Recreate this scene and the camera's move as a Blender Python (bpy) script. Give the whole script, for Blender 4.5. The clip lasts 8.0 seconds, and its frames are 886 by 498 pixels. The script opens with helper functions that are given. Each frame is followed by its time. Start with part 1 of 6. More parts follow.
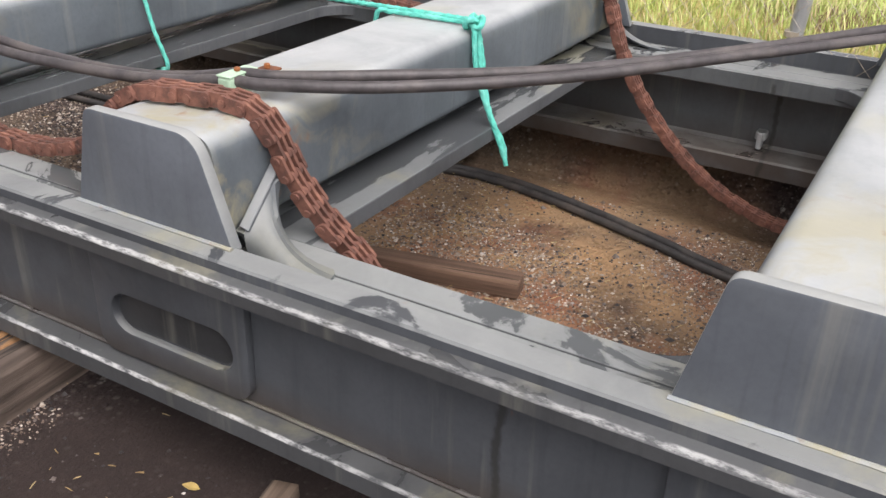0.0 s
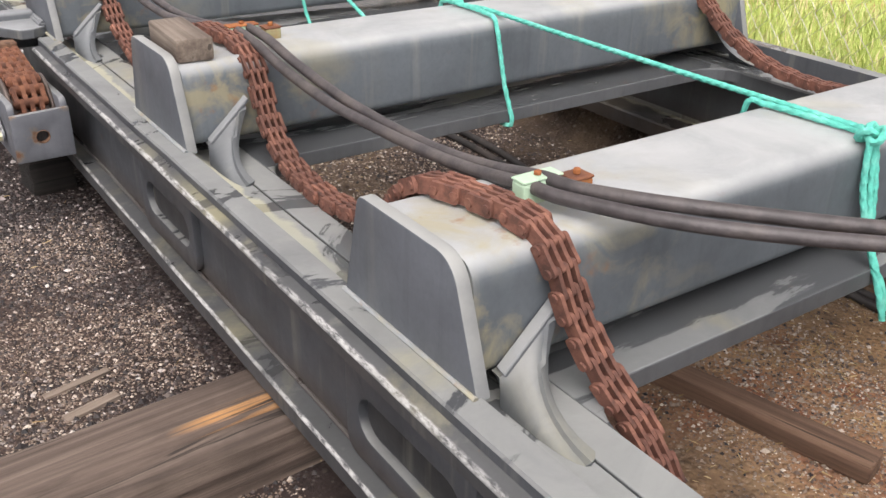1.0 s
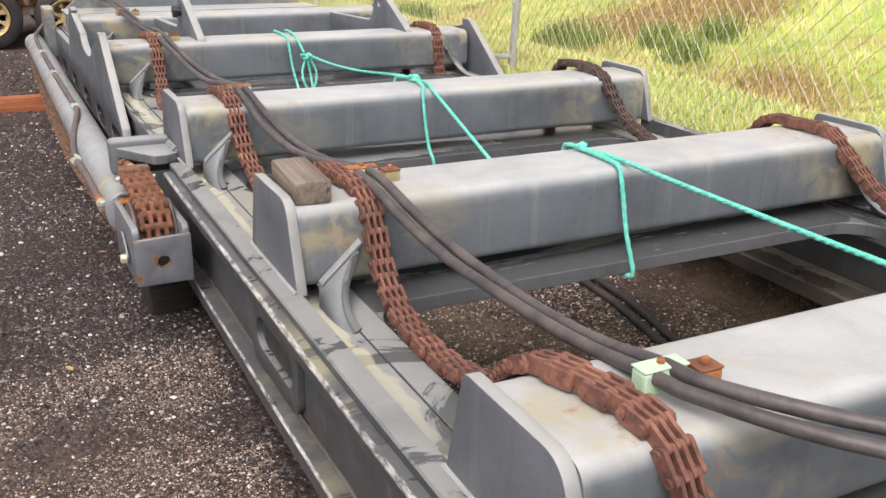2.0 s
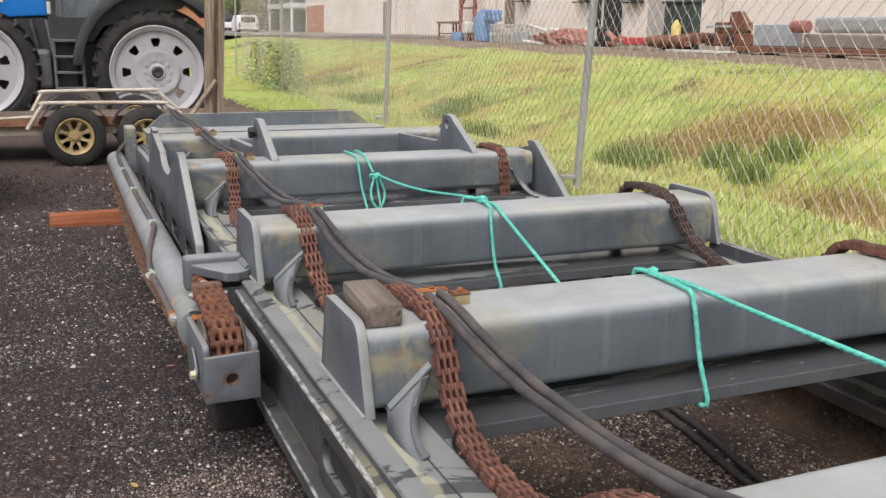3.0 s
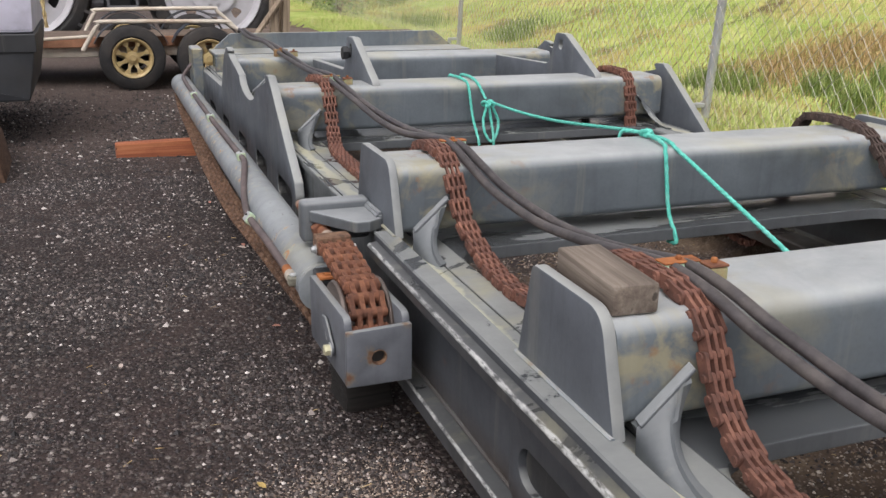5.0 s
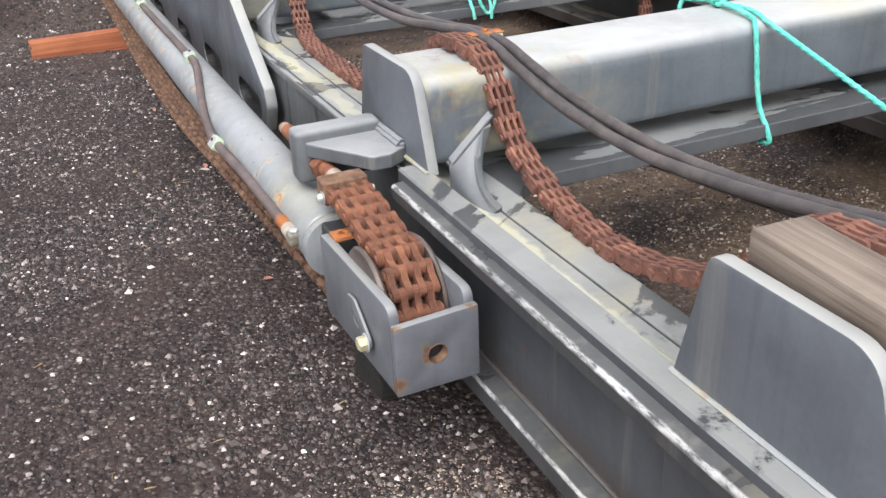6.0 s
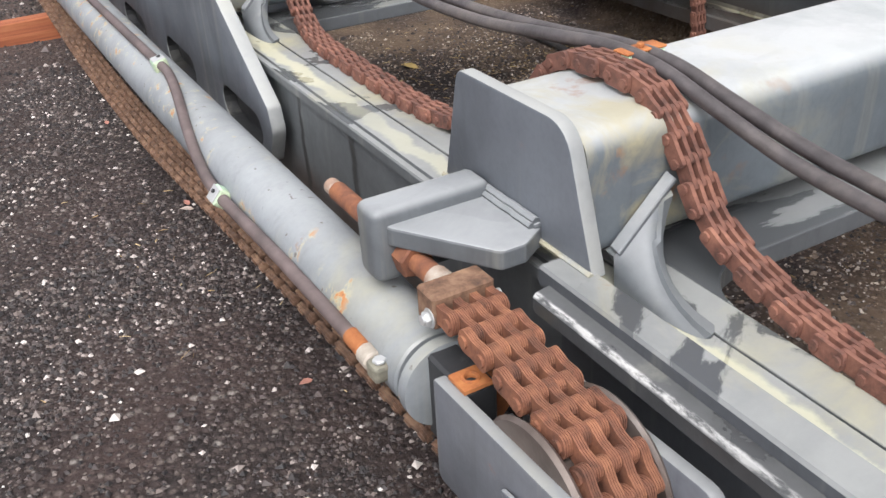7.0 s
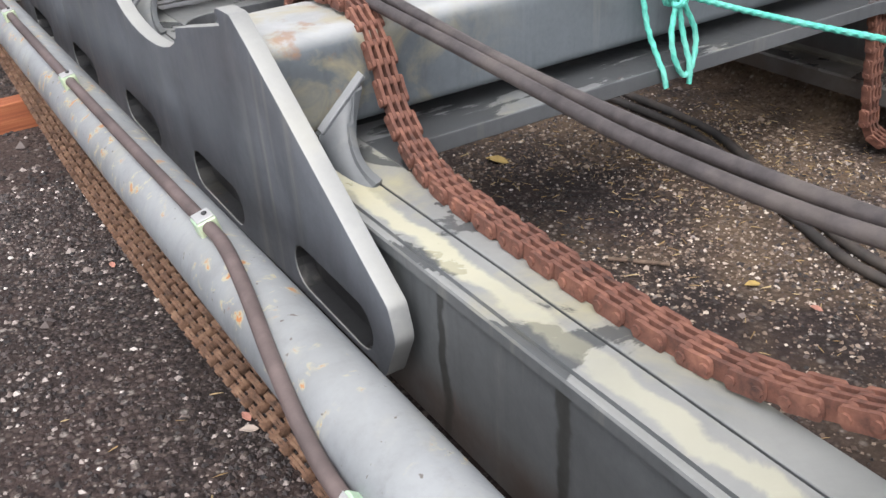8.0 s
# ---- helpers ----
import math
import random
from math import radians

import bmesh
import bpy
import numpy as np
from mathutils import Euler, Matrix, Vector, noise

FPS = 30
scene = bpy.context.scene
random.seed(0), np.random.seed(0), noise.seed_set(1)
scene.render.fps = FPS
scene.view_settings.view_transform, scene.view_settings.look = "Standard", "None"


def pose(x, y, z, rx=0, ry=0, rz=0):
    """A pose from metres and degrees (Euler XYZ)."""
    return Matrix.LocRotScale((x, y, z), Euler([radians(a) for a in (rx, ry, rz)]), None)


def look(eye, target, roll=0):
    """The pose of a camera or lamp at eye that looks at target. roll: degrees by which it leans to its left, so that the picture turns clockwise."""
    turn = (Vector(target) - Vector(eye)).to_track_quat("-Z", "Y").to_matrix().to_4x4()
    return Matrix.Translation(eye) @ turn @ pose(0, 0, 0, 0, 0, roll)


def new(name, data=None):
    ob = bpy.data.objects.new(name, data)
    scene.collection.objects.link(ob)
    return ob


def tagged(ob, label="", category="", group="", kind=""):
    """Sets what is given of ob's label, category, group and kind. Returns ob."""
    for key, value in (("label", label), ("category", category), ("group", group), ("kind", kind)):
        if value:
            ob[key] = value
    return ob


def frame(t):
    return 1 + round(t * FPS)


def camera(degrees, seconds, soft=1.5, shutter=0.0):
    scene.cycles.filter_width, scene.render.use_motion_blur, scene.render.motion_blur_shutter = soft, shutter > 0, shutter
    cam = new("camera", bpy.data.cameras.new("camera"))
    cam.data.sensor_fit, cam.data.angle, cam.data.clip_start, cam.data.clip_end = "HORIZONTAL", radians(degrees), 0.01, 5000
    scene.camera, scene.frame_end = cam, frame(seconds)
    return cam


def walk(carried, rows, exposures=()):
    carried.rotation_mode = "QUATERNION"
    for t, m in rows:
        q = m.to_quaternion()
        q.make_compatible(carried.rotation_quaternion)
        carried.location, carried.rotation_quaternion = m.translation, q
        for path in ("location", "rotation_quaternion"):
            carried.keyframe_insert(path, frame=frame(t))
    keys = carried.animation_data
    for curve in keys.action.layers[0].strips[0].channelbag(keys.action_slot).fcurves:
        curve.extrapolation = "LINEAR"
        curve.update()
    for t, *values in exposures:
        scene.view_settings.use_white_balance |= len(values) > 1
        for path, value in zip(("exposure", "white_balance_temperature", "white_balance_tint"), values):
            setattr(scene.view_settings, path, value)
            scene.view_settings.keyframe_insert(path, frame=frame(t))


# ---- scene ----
cam = camera(51.5, 8.0)
PATH = [
    (0, (-1.222, -1.19, 1.475), (0.318, -0.311, 0.55), 1.7),
    (0.5, (-0.991, -1.091, 1.446), (0.315, 0.114, 0.528), 1.2),
    (1, (-0.758, -0.993, 1.512), (0.253, 0.475, 0.606), 0.9),
    (1.5, (-0.696, -0.888, 1.548), (0.179, 0.697, 0.7), 1.1),
    (2, (-0.677, -0.867, 1.58), (0.166, 0.809, 0.887), 1.0),
    (2.2, (-0.68, -0.862, 1.59), (0.146, 0.847, 0.961), 0.8),
    (3.3, (-0.707, -0.83, 1.608), (0.03, 0.979, 1.179), 0.9),
    (3.5, (-0.714, -0.816, 1.597), (0.018, 0.998, 1.178), 0.9),
    (4, (-0.785, -0.664, 1.557), (-0.076, 1.16, 1.144), 0.8),
    (4.5, (-0.844, -0.437, 1.513), (-0.156, 1.382, 1.042), 0.9),
    (5, (-0.879, -0.031, 1.503), (-0.213, 1.753, 0.89), 0.8),
    (5.2, (-0.909, 0.128, 1.499), (-0.247, 1.891, 0.823), 0.7),
    (6.3, (-0.834, 1.078, 1.471), (-0.086, 2.662, 0.505), -3.4),
    (6.5, (-0.848, 1.263, 1.475), (-0.076, 2.821, 0.487), -3.1),
    (7, (-0.827, 1.766, 1.413), (-0.004, 3.287, 0.407), -3.2),
    (7.4, (-0.774, 2.17, 1.374), (0.094, 3.67, 0.375), -3.5),
    (7.5, (-0.755, 2.316, 1.39), (0.122, 3.803, 0.38), -3.6),
    (8, (-0.687, 2.922, 1.391), (0.193, 4.419, 0.397), -4.0),
]
EXPOSURES = [(0.0,0.60,6500,15),(1.2,0.58,6700,16),(2.2,0.64,6750,17),(3.3,0.07,6420,13),(5.2,0.18,6400,14),(6.3,1.04,6350,13),(6.7,0.97,6350,13),(7.0,0.84,6350,13),(8.0,0.77,6400,14)]
walk(cam, [(t, look(eye, target, roll)) for t, eye, target, roll in PATH], EXPOSURES)

# ---- world and light ----
world = bpy.data.worlds.new("sky")
scene.world = world
world.use_nodes = True
wn, wl = world.node_tree.nodes, world.node_tree.links
sky = wn.new("ShaderNodeTexSky")
sky.sky_type = 'NISHITA'
sky.sun_disc = False
sky.sun_elevation, sky.sun_rotation = radians(52), radians(215)
sky.air_density, sky.dust_density, sky.ozone_density = 1.0, 4.0, 1.0
pale = wn.new("ShaderNodeHueSaturation")
pale.inputs["Saturation"].default_value = 0.12
wl.new(sky.outputs[0], pale.inputs["Color"])
wl.new(pale.outputs[0], wn["Background"].inputs[0])
wn["Background"].inputs[1].default_value = 0.15
sun = new("sun", bpy.data.lights.new("sun", 'SUN'))
sun.data.energy, sun.data.angle, sun.data.color = 1.5, radians(60), (1.0, 0.97, 0.92)
sun.matrix_world = look((-3.0, -3.5, 9), (0, 0, 0))


# ---- materials ----
def mat(name, rough=0.6, metal=0.0):
    m = bpy.data.materials.new(name)
    m.use_nodes = True
    b = m.node_tree.nodes["Principled BSDF"]
    b.inputs["Roughness"].default_value = rough
    b.inputs["Metallic"].default_value = metal
    return m, m.node_tree.nodes, m.node_tree.links, b


def coords(N, L, scale=(1, 1, 1), kind="Object"):
    tc, mp = N.new("ShaderNodeTexCoord"), N.new("ShaderNodeMapping")
    mp.inputs["Scale"].default_value = scale
    L.new(tc.outputs[kind], mp.inputs["Vector"])
    return mp.outputs[0]


def noisy(N, L, vec, scale, detail=5.0, rough=0.6, distort=0.0):
    n = N.new("ShaderNodeTexNoise")
    n.inputs["Scale"].default_value = scale
    n.inputs["Detail"].default_value = detail
    n.inputs["Roughness"].default_value = rough
    n.inputs["Distortion"].default_value = distort
    L.new(vec, n.inputs["Vector"])
    return n.outputs["Fac"]


def ramp(N, L, fac, stops):
    r = N.new("ShaderNodeValToRGB")
    while len(r.color_ramp.elements) < len(stops):
        r.color_ramp.elements.new(0.5)
    for e, (p, c) in zip(r.color_ramp.elements, stops):
        e.position = p
        e.color = (*c, 1) if len(c) == 3 else (c[0], c[0], c[0], 1)
    L.new(fac, r.inputs[0])
    return r.outputs[0]


def mixc(N, L, fac, a, b, mode='MIX'):
    x = N.new("ShaderNodeMix")
    x.data_type, x.blend_type = 'RGBA', mode
    for sock, v in ((x.inputs[0], fac), (x.inputs[6], a), (x.inputs[7], b)):
        if hasattr(v, "links"):
            L.new(v, sock)
        else:
            sock.default_value = v if isinstance(v, float) else (*v, 1)
    return x.outputs[2]


def bump(N, L, b, height, strength=0.3, dist=0.01):
    u = N.new("ShaderNodeBump")
    u.inputs["Strength"].default_value = strength
    u.inputs["Distance"].default_value = dist
    L.new(height, u.inputs["Height"])
    L.new(u.outputs[0], b.inputs["Normal"])


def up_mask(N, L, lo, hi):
    """1 on faces that look up, 0 on the others: where sky light is painted in, and rain and dust settle."""
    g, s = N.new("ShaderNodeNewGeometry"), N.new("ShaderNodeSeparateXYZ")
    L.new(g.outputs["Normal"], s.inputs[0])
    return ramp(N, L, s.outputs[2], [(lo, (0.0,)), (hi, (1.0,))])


def times(N, L, a, b):
    x = N.new("ShaderNodeMath")
    x.operation = 'MULTIPLY'
    for s, v in zip(x.inputs, (a, b)):
        if hasattr(v, "links"):
            L.new(v, s)
        else:
            s.default_value = v
    return x.outputs[0]


def paint(name, base, sky_film=0.5, wet=0.35, rust=0.25, seed=0.0, edges=(), pale=(0.36, 0.37, 0.355), pollen=0.45, chips=0.0, ends=0.0, strip=False, rusted=(), rim=0.0, dry=0.545, drawn=(1, 1, 1)):
    """Weathered machine paint: mottled grey, level faces paled to paint in the sky's reflection, wet patches there,
    streaks and rust spots.
    edges: (distance from the mast's middle line, height) of corners that are scuffed to bright metal; chips: paint
    chipped off to orange rust with a yellowed rim; ends: yellow-brown staining towards the mast's sides; strip: dried
    pollen left along the rails' top flange and runs below its slot."""
    m, N, L, b = mat(name, 0.5)
    v0 = coords(N, L)
    off = N.new("ShaderNodeVectorMath")
    off.inputs[1].default_value = (seed, seed * 1.7, seed * 0.6)
    L.new(v0, off.inputs[0])
    v = off.outputs[0]
    big, mid, small = noisy(N, L, v, 2.3, 6, 0.6), noisy(N, L, v, 11.0, 5, 0.62), noisy(N, L, v, 70.0, 4, 0.6)
    dark, lite = tuple(c * 0.70 for c in base), tuple(min(1, c * 1.30) for c in base)
    col = ramp(N, L, big, [(0.30, dark), (0.5, base), (0.72, lite)])
    col = mixc(N, L, times(N, L, ramp(N, L, mid, [(0.40, (0.0,)), (0.70, (1.0,))]), 0.30), col, tuple(c * 1.45 for c in base))
    col = mixc(N, L, times(N, L, ramp(N, L, small, [(0.45, (0.0,)), (0.75, (1.0,))]), 0.22), col, tuple(c * 0.6 for c in base))
    sv = N.new("ShaderNodeMapping")
    sv.inputs["Scale"].default_value = (9, 9, 0.5)
    L.new(v, sv.inputs["Vector"])
    streak = ramp(N, L, noisy(N, L, sv.outputs[0], 3.0, 5, 0.6), [(0.54, (0.0,)), (0.70, (1.0,))])
    col = mixc(N, L, times(N, L, streak, 0.28), col, tuple(c * 0.45 for c in base))
    run_ = ramp(N, L, noisy(N, L, sv.outputs[0], 1.3, 6, 0.6), [(0.58, (0.0,)), (0.72, (1.0,))])
    col = mixc(N, L, times(N, L, run_, 0.25), col, (0.36, 0.35, 0.29))
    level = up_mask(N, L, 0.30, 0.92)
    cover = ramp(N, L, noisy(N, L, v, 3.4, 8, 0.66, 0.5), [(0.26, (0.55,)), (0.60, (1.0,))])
    # sky reflection on level faces, put into the base colour as a pale layer
    col = mixc(N, L, times(N, L, times(N, L, level, cover), sky_film), col, pale)
    dust = ramp(N, L, noisy(N, L, v, 1.6, 7, 0.65, 0.6), [(0.54, (0.0,)), (0.70, (1.0,))])
    col = mixc(N, L, times(N, L, times(N, L, dust, up_mask(N, L, -0.3, 0.9)), pollen), col, (0.42, 0.385, 0.22))
    pm = N.new("ShaderNodeMapping")
    pm.inputs["Scale"].default_value = drawn
    L.new(v, pm.inputs["Vector"])
    pool = ramp(N, L, noisy(N, L, pm.outputs[0], 3.1, 9, 0.60, 0.9 if drawn[0] == 1 else 0.3), [(dry, (0.0,)), (dry + 0.035, (1.0,))])
    pool = times(N, L, times(N, L, pool, level), wet)
    col = mixc(N, L, pool, col, tuple(c * 0.75 for c in base))
    spots = ramp(N, L, noisy(N, L, v, 9.0, 9, 0.72), [(0.655, (0.0,)), (0.70, (1.0,))])
    col = mixc(N, L, times(N, L, spots, rust), col, (0.24, 0.085, 0.03))
    if chips:
        where = ramp(N, L, noisy(N, L, v, 4.5, 3, 0.5), [(0.46, (0.0,)), (0.56, (1.0,))])
        shape = noisy(N, L, v, 22.0, 5, 0.6, 0.4)
        col = mixc(N, L, times(N, L, times(N, L, where, ramp(N, L, shape, [(0.56, (0.0,)), (0.62, (1.0,))])), chips * 0.6), col, (0.50, 0.44, 0.25))
        col = mixc(N, L, times(N, L, times(N, L, where, ramp(N, L, shape, [(0.625, (0.0,)), (0.65, (1.0,))])), chips), col, (0.42, 0.17, 0.055))
        pits = ramp(N, L, noisy(N, L, v, 42.0, 2, 0.5), [(0.71, (0.0,)), (0.74, (1.0,))])
        col = mixc(N, L, times(N, L, pits, chips * 0.8), col, (0.09, 0.07, 0.055))

    def calc(op, a, c, d=0.0):
        q = N.new("ShaderNodeMath")
        q.operation = op
        for k, w in zip(q.inputs, (a, c, d)):
            if hasattr(w, "links"):
                L.new(w, k)
            else:
                k.default_value = w
        return q.outputs[0]
    s = N.new("ShaderNodeSeparateXYZ")
    L.new(v0, s.inputs[0])
    ax = calc('ABSOLUTE', calc('SUBTRACT', s.outputs[0], 1.17), 0.0)
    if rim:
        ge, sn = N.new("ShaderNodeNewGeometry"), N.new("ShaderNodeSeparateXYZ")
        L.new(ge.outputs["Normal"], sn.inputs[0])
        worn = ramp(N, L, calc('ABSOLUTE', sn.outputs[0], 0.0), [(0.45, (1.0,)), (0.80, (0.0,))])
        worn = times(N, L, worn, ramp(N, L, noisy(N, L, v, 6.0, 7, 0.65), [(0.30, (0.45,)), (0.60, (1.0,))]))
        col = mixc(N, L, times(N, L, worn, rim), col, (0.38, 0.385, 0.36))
    for rx, ry, rz, rr_ in rusted:
        mp, ln = N.new("ShaderNodeMapping"), N.new("ShaderNodeVectorMath")
        mp.inputs["Location"].default_value = (-rx, -ry, -rz)
        ln.operation = 'LENGTH'
        L.new(v0, mp.inputs["Vector"])
        L.new(mp.outputs[0], ln.inputs[0])
        k = calc('ADD', ln.outputs["Value"], calc('MULTIPLY', calc('SUBTRACT', noisy(N, L, v0, 38.0, 6, 0.65), 0.5), rr_ * 3.4))
        col = mixc(N, L, times(N, L, ramp(N, L, k, [(rr_ * 0.55, (1.0,)), (rr_ * 1.25, (0.0,))]), 0.5), col, (0.24, 0.18, 0.11))
        col = mixc(N, L, times(N, L, ramp(N, L, k, [(rr_ * 0.20, (1.0,)), (rr_ * 0.75, (0.0,))]), 0.85), col, (0.15, 0.068, 0.034))
    if ends:
        side_ = ramp(N, L, ax, [(0.48, (0.0,)), (1.06, (0.8,))])
        blot = ramp(N, L, noisy(N, L, v, 6.0, 7, 0.62, 0.8), [(0.46, (0.0,)), (0.62, (1.0,))])
        col = mixc(N, L, times(N, L, times(N, L, side_, blot), ends), col, (0.36, 0.32, 0.19))
        blot = ramp(N, L, noisy(N, L, v, 13.0, 6, 0.6), [(0.60, (0.0,)), (0.70, (1.0,))])
        col = mixc(N, L, times(N, L, times(N, L, side_, blot), ends), col, (0.26, 0.13, 0.055))
    if strip:
        mud = times(N, L, ramp(N, L, s.outputs[2], [(0.218, (1.0,)), (0.30, (0.0,))]), ramp(N, L, noisy(N, L, v, 5.0, 6, 0.6), [(0.30, (0.5,)), (0.55, (1.0,))]))
        col = mixc(N, L, times(N, L, mud, 0.85), col, (0.055, 0.040, 0.031))
        wav = noisy(N, L, v, 5.5, 6, 0.6, 0.3)
        off_ = calc('ABSOLUTE', calc('ADD', calc('SUBTRACT', ax, 1.165), calc('MULTIPLY', wav, 0.115)), 0.0)
        band = ramp(N, L, off_, [(0.016, (1.0,)), (0.026, (0.0,))])
        along = ramp(N, L, noisy(N, L, v, 0.9, 3, 0.5), [(0.36, (0.15,)), (0.50, (1.0,))])
        band = times(N, L, times(N, L, band, times(N, L, along, ramp(N, L, calc('MULTIPLY', s.outputs[1], 0.1), [(0.02, (0.0,)), (0.12, (1.0,))]))), up_mask(N, L, 0.6, 0.9))
        col = mixc(N, L, times(N, L, band, 0.62), col, (0.56, 0.54, 0.38))
        for yd, wd in ((3.79, 0.012), (4.15, 0.009), (-0.62, 0.006)):
            near = calc('ABSOLUTE', calc('ADD', calc('SUBTRACT', s.outputs[1], yd), calc('MULTIPLY', calc('SUBTRACT', noisy(N, L, v, 9.0, 6), 0.5), 0.055)), 0.0)
            near = times(N, L, ramp(N, L, near, [(wd, (1.0,)), (wd * 1.7, (0.0,))]), ramp(N, L, s.outputs[2], [(0.500, (1.0,)), (0.512, (0.0,))]))
            col = mixc(N, L, times(N, L, near, 0.7), col, (0.022, 0.021, 0.018))
    if edges:
        lw = N.new("ShaderNodeMapping")
        lw.inputs["Scale"].default_value = (1.0, 0.30, 1.0)
        L.new(v, lw.inputs["Vector"])
        scuff = ramp(N, L, noisy(N, L, lw.outputs[0], 60.0, 9, 0.75), [(0.42, (0.0,)), (0.55, (1.0,))])
        scuff = times(N, L, scuff, ramp(N, L, noisy(N, L, v, 2.2, 5, 0.6), [(0.36, (0.40,)), (0.56, (1.0,))]))
        for ex, ez in edges:
            d = calc('MAXIMUM', calc('ABSOLUTE', calc('SUBTRACT', ax, ex), 0.0), calc('ABSOLUTE', calc('SUBTRACT', s.outputs[2], ez), 0.0))
            near = ramp(N, L, calc('ADD', d, calc('MULTIPLY', noisy(N, L, v, 25.0, 5, 0.65), 0.010)), [(0.0075, (1.0,)), (0.0115, (0.0,))])
            col = mixc(N, L, times(N, L, times(N, L, near, scuff), 0.95), col, (0.56, 0.56, 0.545))
    L.new(col, b.inputs["Base Color"])
    rr = ramp(N, L, noisy(N, L, v, 6.0, 5), [(0.3, (0.36,)), (0.7, (0.58,))])
    x = N.new("ShaderNodeMix")
    L.new(pool, x.inputs[0])
    L.new(rr, x.inputs[2])
    x.inputs[3].default_value = 0.10
    L.new(x.outputs[0], b.inputs["Roughness"])
    bump(N, L, b, noisy(N, L, v, 48.0, 5), 0.14, 0.004)
    return m


def plain(name, base, rough=0.6, metal=0.0, spread=0.25, scale=18.0, bumpy=0.15, second=None, amount=0.4):
    """One material with two scales of variation and, where given, blotches of a second colour."""
    m, N, L, b = mat(name, rough, metal)
    v = coords(N, L)
    col = ramp(N, L, noisy(N, L, v, scale, 6), [(0.3, tuple(c * (1 - spread) for c in base)), (0.7, tuple(min(1, c * (1 + spread)) for c in base))])
    if second:
        k = ramp(N, L, noisy(N, L, v, scale * 0.22, 7, 0.65), [(0.48, (0.0,)), (0.62, (1.0,))])
        col = mixc(N, L, times(N, L, k, amount), col, second)
    L.new(col, b.inputs["Base Color"])
    bump(N, L, b, noisy(N, L, v, scale * 3.1, 4), bumpy, 0.006)
    return m


def rusty(name, a, c, dark, scale=30.0):
    m, N, L, b = mat(name, 0.85)
    v = coords(N, L)
    info = N.new("ShaderNodeObjectInfo")
    off = N.new("ShaderNodeVectorMath")
    L.new(v, off.inputs[0])
    cmb = N.new("ShaderNodeCombineXYZ")
    L.new(times(N, L, info.outputs["Random"], 31.0), cmb.inputs[0])
    L.new(cmb.outputs[0], off.inputs[1])
    v = off.outputs[0]
    col = ramp(N, L, noisy(N, L, v, scale, 7, 0.65), [(0.28, dark), (0.48, a), (0.75, c)])
    col = mixc(N, L, times(N, L, info.outputs["Random"], 0.35), col, dark)
    L.new(col, b.inputs["Base Color"])
    bump(N, L, b, noisy(N, L, v, scale * 5, 4), 0.35, 0.003)
    return m


def wooden(name, a, c, dark, axis=0, fresh=None):
    """Grain along one axis, dark stains; fresh: centre and size of a place where the split wood shows orange."""
    m, N, L, b = mat(name, 0.85)
    s = [16.0, 16.0, 16.0]
    s[axis] = 0.45
    v = coords(N, L, tuple(s))
    col = ramp(N, L, noisy(N, L, v, 2.2, 9, 0.65, 0.25), [(0.30, dark), (0.5, a), (0.72, c)])
    fl = coords(N, L)
    col = mixc(N, L, times(N, L, ramp(N, L, noisy(N, L, fl, 3.0, 6), [(0.5, (0.0,)), (0.7, (1.0,))]), 0.5), col, dark)
    s2 = [38.0, 38.0, 38.0]
    s2[axis] = 0.8
    crack = ramp(N, L, noisy(N, L, coords(N, L, tuple(s2)), 1.0, 3, 0.5), [(0.62, (0.0,)), (0.66, (1.0,))])
    col = mixc(N, L, times(N, L, crack, 0.8), col, tuple(q * 0.4 for q in dark))
    if fresh:
        (fx_, fy_, fz_), (sx, sy) = fresh
        mp, ln = N.new("ShaderNodeMapping"), N.new("ShaderNodeVectorMath")
        mp.inputs["Location"].default_value = (-fx_ / sx, -fy_ / sy, 0)
        mp.inputs["Scale"].default_value = (1 / sx, 1 / sy, 0)
        ln.operation = 'LENGTH'
        L.new(fl, mp.inputs["Vector"])
        L.new(mp.outputs[0], ln.inputs[0])
        k = ramp(N, L, ln.outputs["Value"], [(0.45, (1.0,)), (1.0, (0.0,))])
        gr = ramp(N, L, noisy(N, L, v, 1.6, 6, 0.6), [(0.47, (0.0,)), (0.56, (1.0,))])
        col = mixc(N, L, times(N, L, times(N, L, k, gr), 0.9), col, (0.56, 0.29, 0.11))
    L.new(col, b.inputs["Base Color"])
    bump(N, L, b, noisy(N, L, v, 3.0, 6, 0.7), 0.5, 0.008)
    return m


STEEL = paint("grey_machine_paint", (0.114, 0.132, 0.146), sky_film=0.88, wet=0.10, rust=0.18, pale=(0.45, 0.465, 0.462), ends=0.8)
STEEL_C = paint("grey_bracket_paint", (0.108, 0.118, 0.127), sky_film=0.65, wet=0.15, rust=0.15, seed=4.4, pale=(0.40, 0.415, 0.42), pollen=0.15)
STEEL_B = paint("blue_grey_plate_paint", (0.104, 0.115, 0.131), sky_film=0.6, wet=0.0, rust=0.10, seed=3.3, pollen=0.30, pale=(0.38, 0.39, 0.375), rim=0.6)
GUSSP = paint("stained_gusset_paint", (0.088, 0.098, 0.106), sky_film=0.32, wet=0.0, rust=0.15, seed=2.1, pollen=0.32, pale=(0.36, 0.375, 0.375))
RAILP = paint("grey_rail_paint", (0.064, 0.069, 0.077), sky_film=0.62, wet=0.90, rust=0.2, seed=7.1, pollen=0.5, strip=True)
INNERP = paint("grey_channel_paint", (0.100, 0.108, 0.112), sky_film=0.62, wet=0.90, rust=0.2, seed=7.1, pollen=0.7, strip=True)
